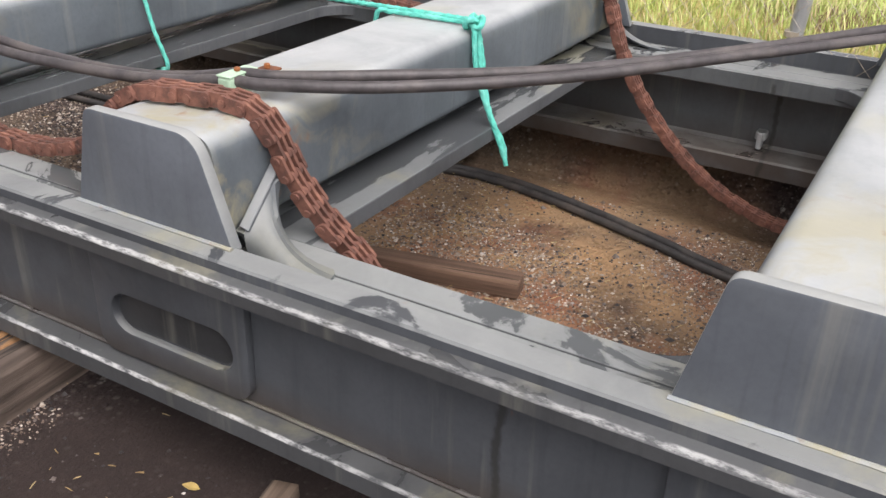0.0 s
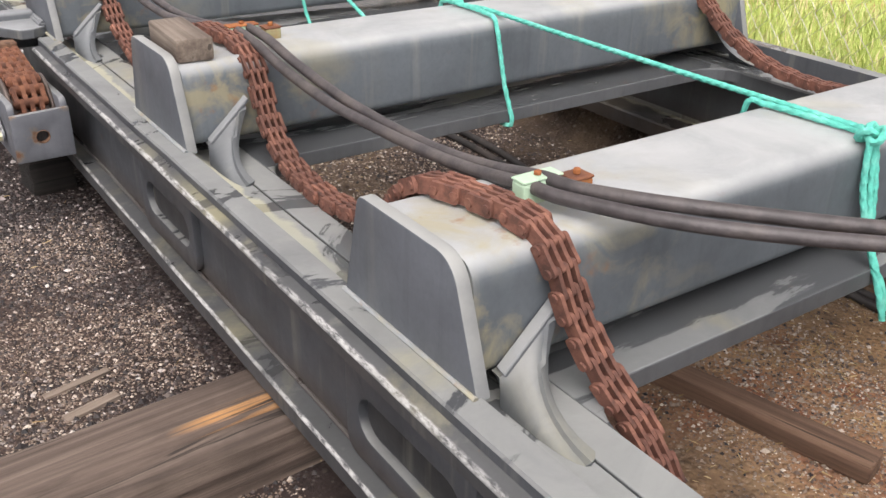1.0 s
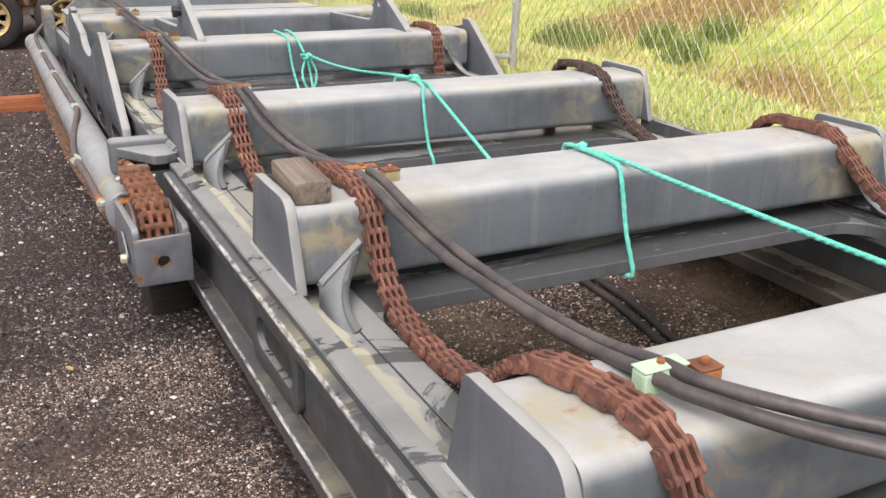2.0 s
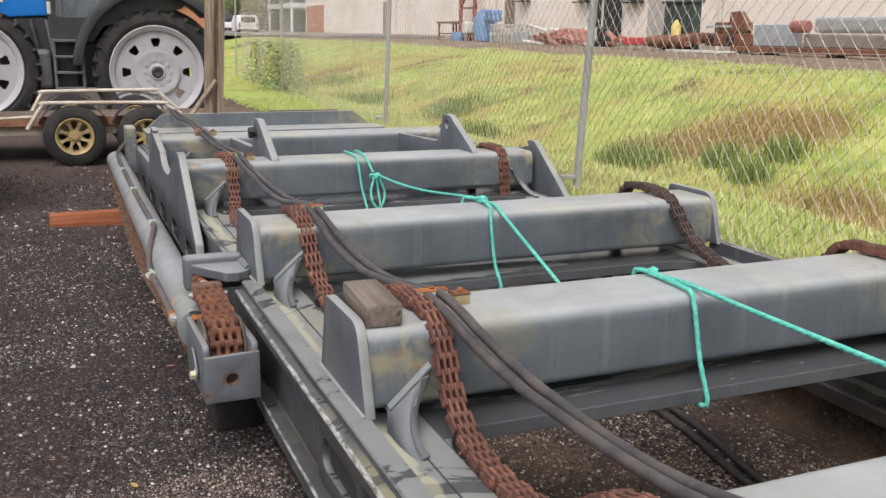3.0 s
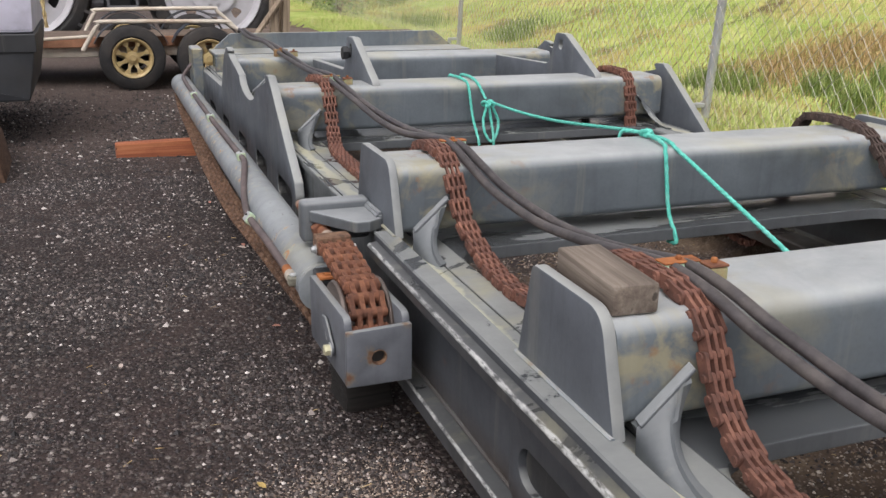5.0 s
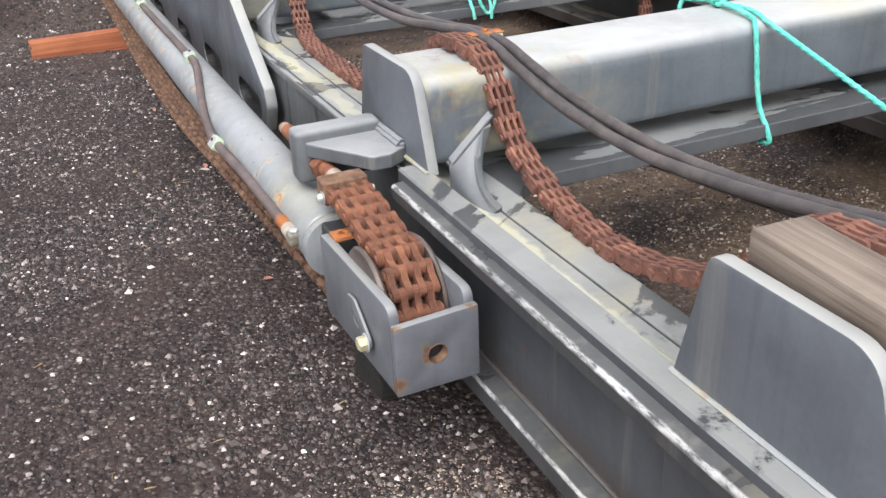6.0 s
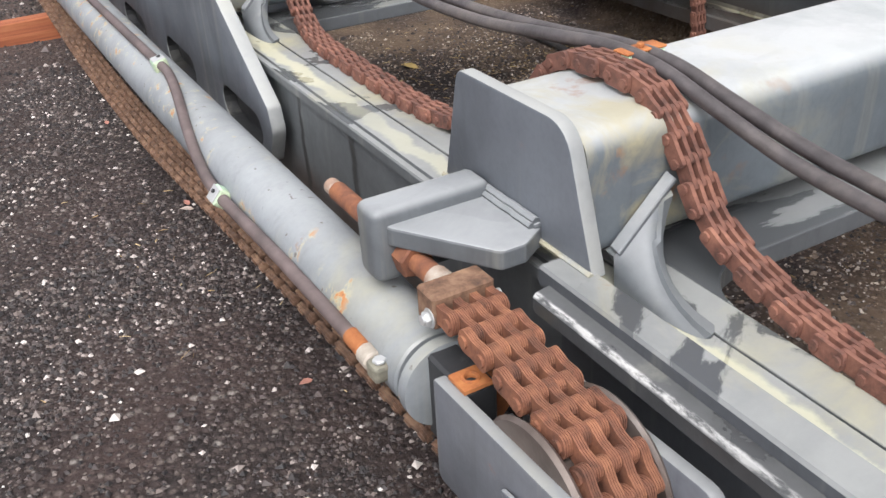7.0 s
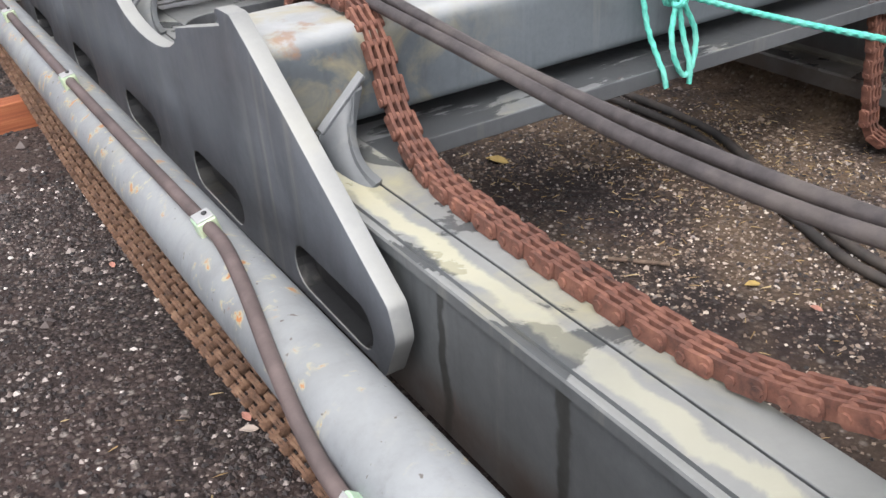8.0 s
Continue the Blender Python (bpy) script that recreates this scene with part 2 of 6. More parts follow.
LIPP = paint("scuffed_rail_paint", (0.058, 0.060, 0.063), sky_film=0.10, wet=0.6, rust=0.3, seed=5.0, edges=((1.2505, 0.566), (1.226, 0.213), (1.222, 0.594)))
CROSSP = paint("wet_lower_plate_paint", (0.098, 0.105, 0.111), sky_film=0.60, wet=0.95, rust=0.25, seed=8.2, pale=(0.27, 0.28, 0.275), dry=0.46, drawn=(0.28, 1.5, 1))
# dark paint of pins and blocks; also stands for shade inside slots and hole
DARKP = paint("dark_paint_and_shade", (0.026, 0.027, 0.029), sky_film=0.0, wet=0.2, rust=0.3, seed=9.0, pollen=0.1)
CYLP = paint("pale_grey_cylinder_paint", (0.222, 0.240, 0.254), sky_film=0.35, wet=0.0, rust=0.5, seed=12.0, pollen=0.45, chips=1.0)
BOXP = paint("rust_stained_box_paint", (0.130, 0.138, 0.155), sky_film=0.5, wet=0.0, rust=0.3, seed=6.4, pollen=0.3, rusted=((-0.208, 2.345, 0.376, 0.026), (-0.277, 2.345, 0.318, 0.019), (-0.276, 2.350, 0.460, 0.012), (-0.100, 2.350, 0.464, 0.014), (-0.284, 2.36, 0.300, 0.012)))
RUST = rusty("rusted_chain_steel", (0.172, 0.074, 0.052), (0.325, 0.148, 0.098), (0.050, 0.026, 0.021), 24.0)
RUSTD = rusty("dark_muddy_chain_steel", (0.150, 0.082, 0.050), (0.30, 0.185, 0.115), (0.045, 0.026, 0.018))
RUSTL = rusty("orange_brown_chain_steel", (0.190, 0.076, 0.043), (0.37, 0.160, 0.082), (0.058, 0.027, 0.019), 22.0)
RODRUST = rusty("brown_rod_rust", (0.175, 0.068, 0.036), (0.36, 0.14, 0.055), (0.065, 0.028, 0.020), 16.0)
RUSTO = rusty("orange_rust", (0.36, 0.12, 0.035), (0.52, 0.22, 0.07), (0.13, 0.05, 0.025), 22.0)
RUSTY_RUN = plain("rust_run", (0.30, 0.17, 0.075), 0.7, 0, 0.45, 40, 0.2, (0.20, 0.16, 0.12), 0.7)
RUBBER = plain("dusty_hose_rubber", (0.062, 0.054, 0.055), 0.48, 0, 0.35, 25, 0.2, (0.135, 0.115, 0.105), 0.6)
RUBBER_B = plain("dusty_black_rubber", (0.036, 0.033, 0.032), 0.65, 0, 0.3, 20, 0.2, (0.095, 0.078, 0.066), 0.6)
PIPE = plain("brown_steel_pipe", (0.120, 0.092, 0.088), 0.55, 0, 0.3, 14, 0.12, (0.06, 0.05, 0.05), 0.5)
MINT = plain("pale_green_plastic", (0.44, 0.60, 0.44), 0.5, 0, 0.15, 20, 0.05, (0.45, 0.40, 0.22), 0.6)
ROPE = plain("turquoise_rope_fibre", (0.10, 0.52, 0.42), 0.8, 0, 0.22, 60, 0.3, (0.24, 0.66, 0.56), 0.5)
OLDWOOD = wooden("weathered_brown_wood", (0.15, 0.105, 0.075), (0.27, 0.20, 0.15), (0.05, 0.036, 0.027))
SLEEPWOOD = wooden("split_sleeper_wood", (0.125, 0.092, 0.073), (0.235, 0.185, 0.15), (0.040, 0.029, 0.023), 0, ((0.52, -0.02, 0.08), (0.22, 0.05)))
PLANKWOOD = wooden("brown_plank_wood", (0.16, 0.095, 0.062), (0.27, 0.175, 0.12), (0.06, 0.036, 0.025), 1)
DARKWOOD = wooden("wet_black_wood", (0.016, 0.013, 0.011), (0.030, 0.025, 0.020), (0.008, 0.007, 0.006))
OLDWOOD_Y = wooden("weathered_grey_wood", (0.185, 0.148, 0.118), (0.33, 0.285, 0.235), (0.075, 0.056, 0.044), 1)
REDWOOD = wooden("red_stained_wood", (0.33, 0.105, 0.045), (0.48, 0.19, 0.085), (0.16, 0.045, 0.022))
SPLINT = wooden("pale_splinter_wood", (0.24, 0.19, 0.15), (0.38, 0.32, 0.27), (0.12, 0.09, 0.07), 0)
GOLD_TAG = plain("yellow_chipped_paint", (0.55, 0.36, 0.09), 0.6, 0, 0.2, 30, 0.1, (0.30, 0.13, 0.05), 0.5)
CREAM = plain("corroded_cream_zinc", (0.35, 0.31, 0.26), 0.55, 0, 0.25, 40, 0.2, (0.24, 0.11, 0.06), 0.6)
POSTWOOD = wooden("pale_timber_post_wood", (0.30, 0.23, 0.16), (0.43, 0.35, 0.26), (0.15, 0.11, 0.08), 2)
GALV = plain("galvanised_steel", (0.46, 0.47, 0.47), 0.45, 0.35, 0.15, 9, 0.05, (0.30, 0.29, 0.27), 0.4)
WIRE = plain("galvanised_wire", (0.46, 0.44, 0.38), 0.55, 0.1, 0.2, 3, 0.0, (0.34, 0.25, 0.16), 0.6)
WHITEP = plain("chalky_white_paint", (0.62, 0.60, 0.55), 0.5, 0, 0.12, 7, 0.05, (0.35, 0.30, 0.24), 0.4)


# ---- building tools ----
def thing(name, label, category, group="", kind="", at=(0, 0, 0)):
    e = new(name)
    e.location = at
    return tagged(e, label, category, group, kind)


def part(name, bm, material, parent=None, label="", smooth=False):
    me = bpy.data.meshes.new(name)
    bmesh.ops.recalc_face_normals(bm, faces=bm.faces[:])
    bm.to_mesh(me)
    bm.free()
    me.materials.append(material)
    if smooth:
        for p in me.polygons:
            p.use_smooth = True
        me.set_sharp_from_angle(angle=radians(38))
    ob = new(name, me)
    if parent:
        ob.parent = parent
    if label:
        ob["label"] = label
    return ob


def mesh_part(name, verts, faces, material, parent=None, label="", smooth=False):
    me = bpy.data.meshes.new(name)
    me.from_pydata(verts, [], faces)
    me.materials.append(material)
    me.update()
    if smooth:
        for p in me.polygons:
            p.use_smooth = True
        me.set_sharp_from_angle(angle=radians(38))
    ob = new(name, me)
    if parent:
        ob.parent = parent
    if label:
        ob["label"] = label
    return ob


def box(x0, x1, y0, y1, z0, z1, bevel=0.004, seg=1, bm=None):
    bm = bm or bmesh.new()
    vs = bmesh.ops.create_cube(bm, size=1.0)["verts"]
    for v in vs:
        v.co = Vector(((x0 + x1) / 2 + v.co.x * (x1 - x0), (y0 + y1) / 2 + v.co.y * (y1 - y0), (z0 + z1) / 2 + v.co.z * (z1 - z0)))
    if bevel:
        es = list({e for v in vs for e in v.link_edges})
        bmesh.ops.bevel(bm, geom=es, offset=bevel, segments=seg, affect='EDGES', profile=0.5)
    return bm


def rounded(pts, radii, seg=6):
    """A polygon's outline with its corners rounded."""
    out, n = [], len(pts)
    for i, (p, r) in enumerate(zip(pts, radii)):
        p, a, c = Vector(p), Vector(pts[i - 1]), Vector(pts[(i + 1) % n])
        if r <= 0:
            out.append(tuple(p))
            continue
        u, w = (a - p).normalized(), (c - p).normalized()
        half = math.acos(max(-1, min(1, u.dot(w)))) / 2
        d = min(r / math.tan(half), 0.49 * (a - p).length, 0.49 * (c - p).length)
        s, e = p + u * d, p + w * d
        for k in range(seg + 1):
            t = k / seg
            out.append(tuple((1 - t) ** 2 * s + 2 * t * (1 - t) * p + t * t * e))
    return out


def slab(outline, axis, lo, hi, bevel=0.0, holes=(), bm=None):
    """A plate: an outline in the two other axes, from lo to hi along axis; holes go through."""
    bm = bm or bmesh.new()

    def put(p, d):
        return {0: (d, p[0], p[1]), 1: (p[0], d, p[1]), 2: (p[0], p[1], d)}[axis]
    loops = []
    for ring in (outline, *holes):
        vs = [bm.verts.new(put(p, lo)) for p in ring]
        es = [bm.edges.new((vs[i], vs[(i + 1) % len(vs)])) for i in range(len(vs))]
        loops.append(es)
    flat = bmesh.ops.triangle_fill(bm, use_beauty=True, use_dissolve=False, edges=[e for es in loops for e in es])
    faces = [f for f in flat["geom"] if isinstance(f, bmesh.types.BMFace)]
    if not holes:
        faces = bmesh.ops.dissolve_faces(bm, faces=faces)["region"]
    ext = bmesh.ops.extrude_face_region(bm, geom=faces)
    up = [v for v in ext["geom"] if isinstance(v, bmesh.types.BMVert)]
    way = Vector([hi - lo if k == axis else 0 for k in range(3)])
    bmesh.ops.translate(bm, vec=way, verts=up)
    if bevel:
        bmesh.ops.recalc_face_normals(bm, faces=bm.faces[:])
        es = [e for e in bm.edges if len(e.link_faces) == 2 and e.calc_face_angle(0) > radians(60)]
        bmesh.ops.bevel(bm, geom=es, offset=bevel, segments=2, affect='EDGES', profile=0.5)
    return bm


def run(profile, y0, y1, steps=1, wob=0.0):
    """A closed x-z profile drawn out along y."""
    bm, rings = bmesh.new(), []
    for k in range(steps + 1):
        y = y0 + (y1 - y0) * k / steps
        rings.append([bm.verts.new((x + wob * noise.noise((y * 3, x * 9, z * 9)), y, z + wob * noise.noise((z * 9, y * 3, x * 9 + 5)))) for x, z in profile])
    n = len(profile)
    for a, c in zip(rings, rings[1:]):
        for i in range(n):
            bm.faces.new((a[i], a[(i + 1) % n], c[(i + 1) % n], c[i]))
    bm.faces.new(rings[0])
    bm.faces.new(rings[-1])
    return bm


def smooth_path(pts, step=0.02):
    """A Catmull-Rom curve through the points, as evenly spaced points."""
    P = [Vector(p) for p in pts]
    P = [2 * P[0] - P[1], *P, 2 * P[-1] - P[-2]]
    fine = []
    for a, b, c, d in zip(P, P[1:], P[2:], P[3:]):
        n = max(4, int((c - b).length / 0.006))
        for k in range(n):
            t = k / n
            fine.append(0.5 * (2 * b + (c - a) * t + (2 * a - 5 * b + 4 * c - d) * t * t + (3 * b - a - 3 * c + d) * t ** 3))
    fine.append(P[-2])
    out, last = [fine[0]], fine[0]
    for p in fine[1:]:
        if (p - last).length >= step:
            out.append(p)
            last = p
    return out


def tube(path, r, sides=10, bm=None, twist=0.0, lobes=0, lobe=0.0, caps=True):
    bm = bm or bmesh.new()
    rings, side = [], None
    for i, p in enumerate(path):
        d = (path[min(i + 1, len(path) - 1)] - path[max(i - 1, 0)]).normalized()
        if side is None:
            side = d.orthogonal().normalized()
        side = (side - d * side.dot(d)).normalized()
        up = d.cross(side)
        rr = r[i] if isinstance(r, (list, tuple)) else r
        ring = []
        for k in range(sides):
            a = 2 * math.pi * k / sides
            q = rr * (1 + lobe * math.cos(lobes * (a + twist * i)))
            ring.append(bm.verts.new(p + side * math.cos(a) * q + up * math.sin(a) * q))
        rings.append(ring)
    for a, c in zip(rings, rings[1:]):
        for k in range(sides):
            bm.faces.new((a[k], a[(k + 1) % sides], c[(k + 1) % sides], c[k]))
    if caps:
        bm.faces.new(rings[0])
        bm.faces.new(rings[-1])
    return bm


def rod(a, b, r, sides=16, bm=None, bevel=0.0):
    a, b = Vector(a), Vector(b)
    if bevel:
        d = (b - a).normalized() * bevel
        return tube([a, a + d * 0.001 + d, b - d, b], [r - bevel, r, r, r - bevel], sides, bm)
    return tube([a, b], r, sides, bm)


def lathe(profile, centre, axis, sides=32, bm=None, caps=True):
    """Profile of (along, radius) turned about an axis through centre."""
    bm = bm or bmesh.new()
    rings = []
    for d, r in profile:
        ring = []
        for k in range(sides):
            a = 2 * math.pi * k / sides
            c, s = r * math.cos(a), r * math.sin(a)
            q = {0: (d, c, s), 1: (c, d, s), 2: (c, s, d)}[axis]
            ring.append(bm.verts.new(Vector(centre) + Vector(q)))
        rings.append(ring)
    for a, c in zip(rings, rings[1:]):
        for k in range(sides):
            bm.faces.new((a[k], a[(k + 1) % sides], c[(k + 1) % sides], c[k]))
    if caps and profile[0] != profile[-1]:
        bm.faces.new(rings[0])
        bm.faces.new(rings[-1])
    return bm


def slot(cy, cz, length, height, seg=8, lean=0.0):
    r, out = height / 2, []
    for s in (1, -1):
        for k in range(seg + 1):
            a = -math.pi / 2 + math.pi * k / seg + (0 if s > 0 else math.pi)
            out.append((s * (length / 2 - r) + r * math.cos(a), r * math.sin(a)))
    c, n = math.cos(lean), math.sin(lean)
    return [(cy + y * c - z * n, cz + y * n + z * c) for y, z in out]


def circle(cy, cz, r, n=20):
    return [(cy + r * math.cos(2 * math.pi * k / n), cz + r * math.sin(2 * math.pi * k / n)) for k in range(n)]


# ---- ground ----
def step01(a, b, x):
    t = max(0.0, min(1.0, (x - a) / (b - a)))
    return t * t * (3 - 2 * t)


def height(x, y):
    """The lie of the land: the yard, the grass verge, the ditch behind the fence and the works yard beyond it."""
    yc = max(-10.0, min(120.0, y))
    yard = -0.03 - 0.03 * max(-6.0, min(2.4, x)) + 0.014 * yc
    verge = max(0.30, 0.47 - 0.012 * (yc - 5))
    far = 0.95 + 0.004 * (max(-5.0, yc) - 12)
    ditch = -0.35 + 0.010 * yc
    z = yard + (verge - yard) * step01(2.20, 2.60, x)
    z = z + (ditch - z) * step01(3.3, 6.2, x)
    z = z + (far - z) * step01(6.4, 11.5, x)
    near = 1.0 - step01(12, 30, abs(x) + abs(y) * 0.4)
    z += 0.010 * near * noise.noise((x * 1.7, y * 1.7, 0.0)) + 0.004 * near * noise.noise((x * 9, y * 9, 3.0))
    if x > 2.6:
        z += 0.10 * step01(2.8, 5, x) * (1 - step01(13, 16, x)) * noise.noise((x * 0.8, y * 0.6, 9.0))
    return z


def spread(stops):
    out = []
    for a, b, s in stops:
        n = max(1, round((b - a) / s))
        out += [a + (b - a) * k / n for k in range(n)]
    return out + [stops[-1][1]]


GX = spread([(-1500, -100, 350), (-100, -10, 18), (-10, -2.4, 0.5), (-2.4, 3.6, 0.06), (3.6, 14, 0.3), (14, 40, 3), (40, 100, 15), (100, 1500, 350)])
GY = spread([(-1500, -100, 350), (-100, -10, 18), (-10, -1.5, 0.5), (-1.5, 9, 0.07), (9, 20, 0.25), (20, 60, 1.0), (60, 130, 6), (130, 1500, 340)])


def ground_material():
    m, N, L, b = mat("gravel_and_grass_soil", 0.9)
    v = coords(N, L)
    fine, mid, big = noisy(N, L, v, 95.0, 4, 0.7), noisy(N, L, v, 17.0, 6, 0.7), noisy(N, L, v, 1.1, 5, 0.6, 0.5)
    col = ramp(N, L, mid, [(0.30, (0.008, 0.006, 0.006)), (0.52, (0.022, 0.016, 0.0145)), (0.75, (0.062, 0.043, 0.037))])
    col = mixc(N, L, times(N, L, ramp(N, L, big, [(0.45, (0.0,)), (0.62, (1.0,))]), 0.45), col, (0.068, 0.042, 0.036))
    stone_h = []
    s0 = N.new("ShaderNodeSeparateXYZ")
    L.new(coords(N, L, (0.1, 0.1, 0.1)), s0.inputs[0])
    col = mixc(N, L, times(N, L, ramp(N, L, s0.outputs[1], [(0.60, (0.0,)), (0.78, (1.0,))]), 0.65), col, (0.150, 0.108, 0.090))
    # dusty paler ground beside the sleeper
    po, pl = N.new("ShaderNodeMapping"), N.new("ShaderNodeVectorMath")
    po.inputs["Location"].default_value = (1.10, -1.50, 0)
    pl.operation = 'LENGTH'
    L.new(v, po.inputs["Vector"])
    L.new(po.outputs[0], pl.inputs[0])
    dusty = times(N, L, ramp(N, L, pl.outputs["Value"], [(0.55, (1.0,)), (1.0, (0.0,))]), ramp(N, L, noisy(N, L, v, 3.5, 6, 0.6), [(0.35, (0.2,)), (0.58, (1.0,))]))
    col = mixc(N, L, times(N, L, dusty, 0.6), col, (0.135, 0.092, 0.072))
    # damp bare soil: under the first rail and in patches
    so, sl = N.new("ShaderNodeMapping"), N.new("ShaderNodeVectorMath")
    so.inputs["Location"].default_value = (0.25, 0.05, 0)
    sl.operation = 'LENGTH'
    L.new(v, so.inputs["Vector"])
    L.new(so.outputs[0], sl.inputs[0])
    soil = ramp(N, L, sl.outputs["Value"], [(0.55, (0.12,)), (0.95, (1.0,))])
    bare = times(N, L, soil, ramp(N, L, noisy(N, L, v, 0.9, 7, 0.65), [(0.36, (0.35,)), (0.52, (1.0,))]))
    col = mixc(N, L, times(N, L, ramp(N, L, bare, [(0.1, (1.0,)), (0.8, (0.0,))]), 0.75), col, (0.032, 0.021, 0.018))
    for sc, amount in ((48.0, 0.8), (105.0, 0.65)):
        vo = N.new("ShaderNodeTexVoronoi")
        vo.inputs["Scale"].default_value = sc
        L.new(v, vo.inputs["Vector"])
        sep = N.new("ShaderNodeSeparateColor")
        L.new(vo.outputs["Color"], sep.inputs[0])
        stone = ramp(N, L, sep.outputs[0], [(0.0, (0.010, 0.008, 0.009)), (0.5, (0.042, 0.031, 0.030)), (0.80, (0.098, 0.075, 0.067)), (0.93, (0.17, 0.14, 0.122)), (0.985, (0.36, 0.33, 0.30))])
        body = ramp(N, L, vo.outputs["Distance"], [(0.25, (1.0,)), (0.60, (0.0,))])
        col = mixc(N, L, times(N, L, times(N, L, body, bare), amount), col, stone)
        stone_h.append(times(N, L, body, bare))
    s = N.new("ShaderNodeSeparateXYZ")
    L.new(v, s.inputs[0])
    # red clay showing through between the rails, its colour lightened for the light entering there
    rv = N.new("ShaderNodeMapping")
    rv.inputs["Location"].default_value = (-1.50, 0.10, 0)
    L.new(v, rv.inputs["Vector"])
    ln = N.new("ShaderNodeVectorMath")
    ln.operation = 'LENGTH'
    L.new(rv.outputs[0], ln.inputs[0])
    clay = times(N, L, ramp(N, L, ln.outputs["Value"], [(0.55, (1.0,)), (1.05, (0.0,))]), ramp(N, L, noisy(N, L, v, 2.6, 7), [(0.34, (0.15,)), (0.54, (1.0,))]))
    tone = ramp(N, L, noisy(N, L, v, 1.9, 5), [(0.42, (0.33, 0.125, 0.065)), (0.54, (0.44, 0.270, 0.140))])
    col = mixc(N, L, times(N, L, clay, 0.85), col, tone)
    # straw-coloured dry ground between the rails farther on
    inside = times(N, L, ramp(N, L, s.outputs[0], [(0.70, (0.0,)), (1.10, (1.0,))]), ramp(N, L, noisy(N, L, v, 1.5, 6, 0.6), [(0.40, (0.0,)), (0.60, (1.0,))]))
    col = mixc(N, L, times(N, L, inside, 0.48), col, (0.25, 0.175, 0.11))
    # grass on the verge and the banks
    gx = N.new("ShaderNodeMath")
    gx.operation = 'MULTIPLY_ADD'
    L.new(noisy(N, L, v, 5.0, 4), gx.inputs[0])
    gx.inputs[1].default_value = 0.35
    L.new(s.outputs[0], gx.inputs[2])
    green = ramp(N, L, noisy(N, L, v, 1.3, 6, 0.65), [(0.32, (0.20, 0.27, 0.065)), (0.5, (0.35, 0.43, 0.10)), (0.68, (0.50, 0.52, 0.17))])
    dry = ramp(N, L, noisy(N, L, v, 0.55, 6, 0.6, 0.4), [(0.50, (0.0,)), (0.62, (1.0,))])
    green = mixc(N, L, times(N, L, dry, 0.65), green, (0.46, 0.32, 0.13))
    earth = ramp(N, L, noisy(N, L, v, 0.42, 5, 0.6, 0.5), [(0.58, (0.0,)), (0.64, (1.0,))])
    green = mixc(N, L, times(N, L, earth, 0.8), green, (0.13, 0.075, 0.045))
    for ex_, ey_, er_ in ((8.75, 10.0, 0.95), (8.1, 10.2, 0.7), (8.9, 9.0, 0.6), (7.0, 6.6, 0.9), (7.7, 30.0, 0.9)):
        mp2, ln2 = N.new("ShaderNodeMapping"), N.new("ShaderNodeVectorMath")
        mp2.inputs["Location"].default_value = (-ex_ / er_, -ey_ / er_, 0)
        mp2.inputs["Scale"].default_value = (1 / er_, 1 / er_, 0)
        ln2.operation = 'LENGTH'
        L.new(v, mp2.inputs["Vector"])
        L.new(mp2.outputs[0], ln2.inputs[0])
        spot = ramp(N, L, ln2.outputs["Value"], [(0.5, (1.0,)), (1.0, (0.0,))])
        green = mixc(N, L, times(N, L, times(N, L, spot, ramp(N, L, noisy(N, L, v, 3.0, 6), [(0.35, (0.2,)), (0.55, (1.0,))])), 0.9), green, (0.12, 0.068, 0.042))
    gm = N.new("ShaderNodeMath")
    gm.operation = 'GREATER_THAN'
    L.new(gx.outputs[0], gm.inputs[0])
    gm.inputs[1].default_value = 2.62
    col = mixc(N, L, gm.outputs[0], col, green)
    fx = N.new("ShaderNodeMath")
    fx.operation = 'MULTIPLY_ADD'
    L.new(noisy(N, L, v, 0.8, 4), fx.inputs[0])
    fx.inputs[1].default_value = 3.0
    L.new(s.outputs[0], fx.inputs[2])
    fm = N.new("ShaderNodeMath")
    fm.operation = 'GREATER_THAN'
    L.new(fx.outputs[0], fm.inputs[0])
    fm.inputs[1].default_value = 14.3
    col = mixc(N, L, fm.outputs[0], col, ramp(N, L, noisy(N, L, v, 2.2, 6), [(0.35, (0.16, 0.11, 0.08)), (0.65, (0.34, 0.26, 0.18))]))
    L.new(col, b.inputs["Base Color"])
    b.inputs["Specular IOR Level"].default_value = 0.35
    hsum = N.new("ShaderNodeMath")
    L.new(stone_h[0], hsum.inputs[0])
    L.new(times(N, L, fine, 0.7), hsum.inputs[1])
    bump(N, L, b, hsum.outputs[0], 0.8, 0.010)
    return m


verts = [(x, y, height(x, y)) for y in GY for x in GX]
nx = len(GX)
faces = [(j * nx + i, j * nx + i + 1, (j + 1) * nx + i + 1, (j + 1) * nx + i) for j in range(len(GY) - 1) for i in range(nx - 1)]
ground = mesh_part("ground", verts, faces, ground_material(), smooth=True)
tagged(ground, "dark wet gravel yard with grass verge and ditch", "ground", kind="structure")

# ---- the mast frame lying on its timbers ----
WIDE = 2.34
mast = thing("mast_frame", "grey painted steel lifting mast lying flat on timbers", "machine part")


def sided(bm, right):
    if right:
        for v in bm.verts:
            v.co.x = WIDE - v.co.x
    return bm


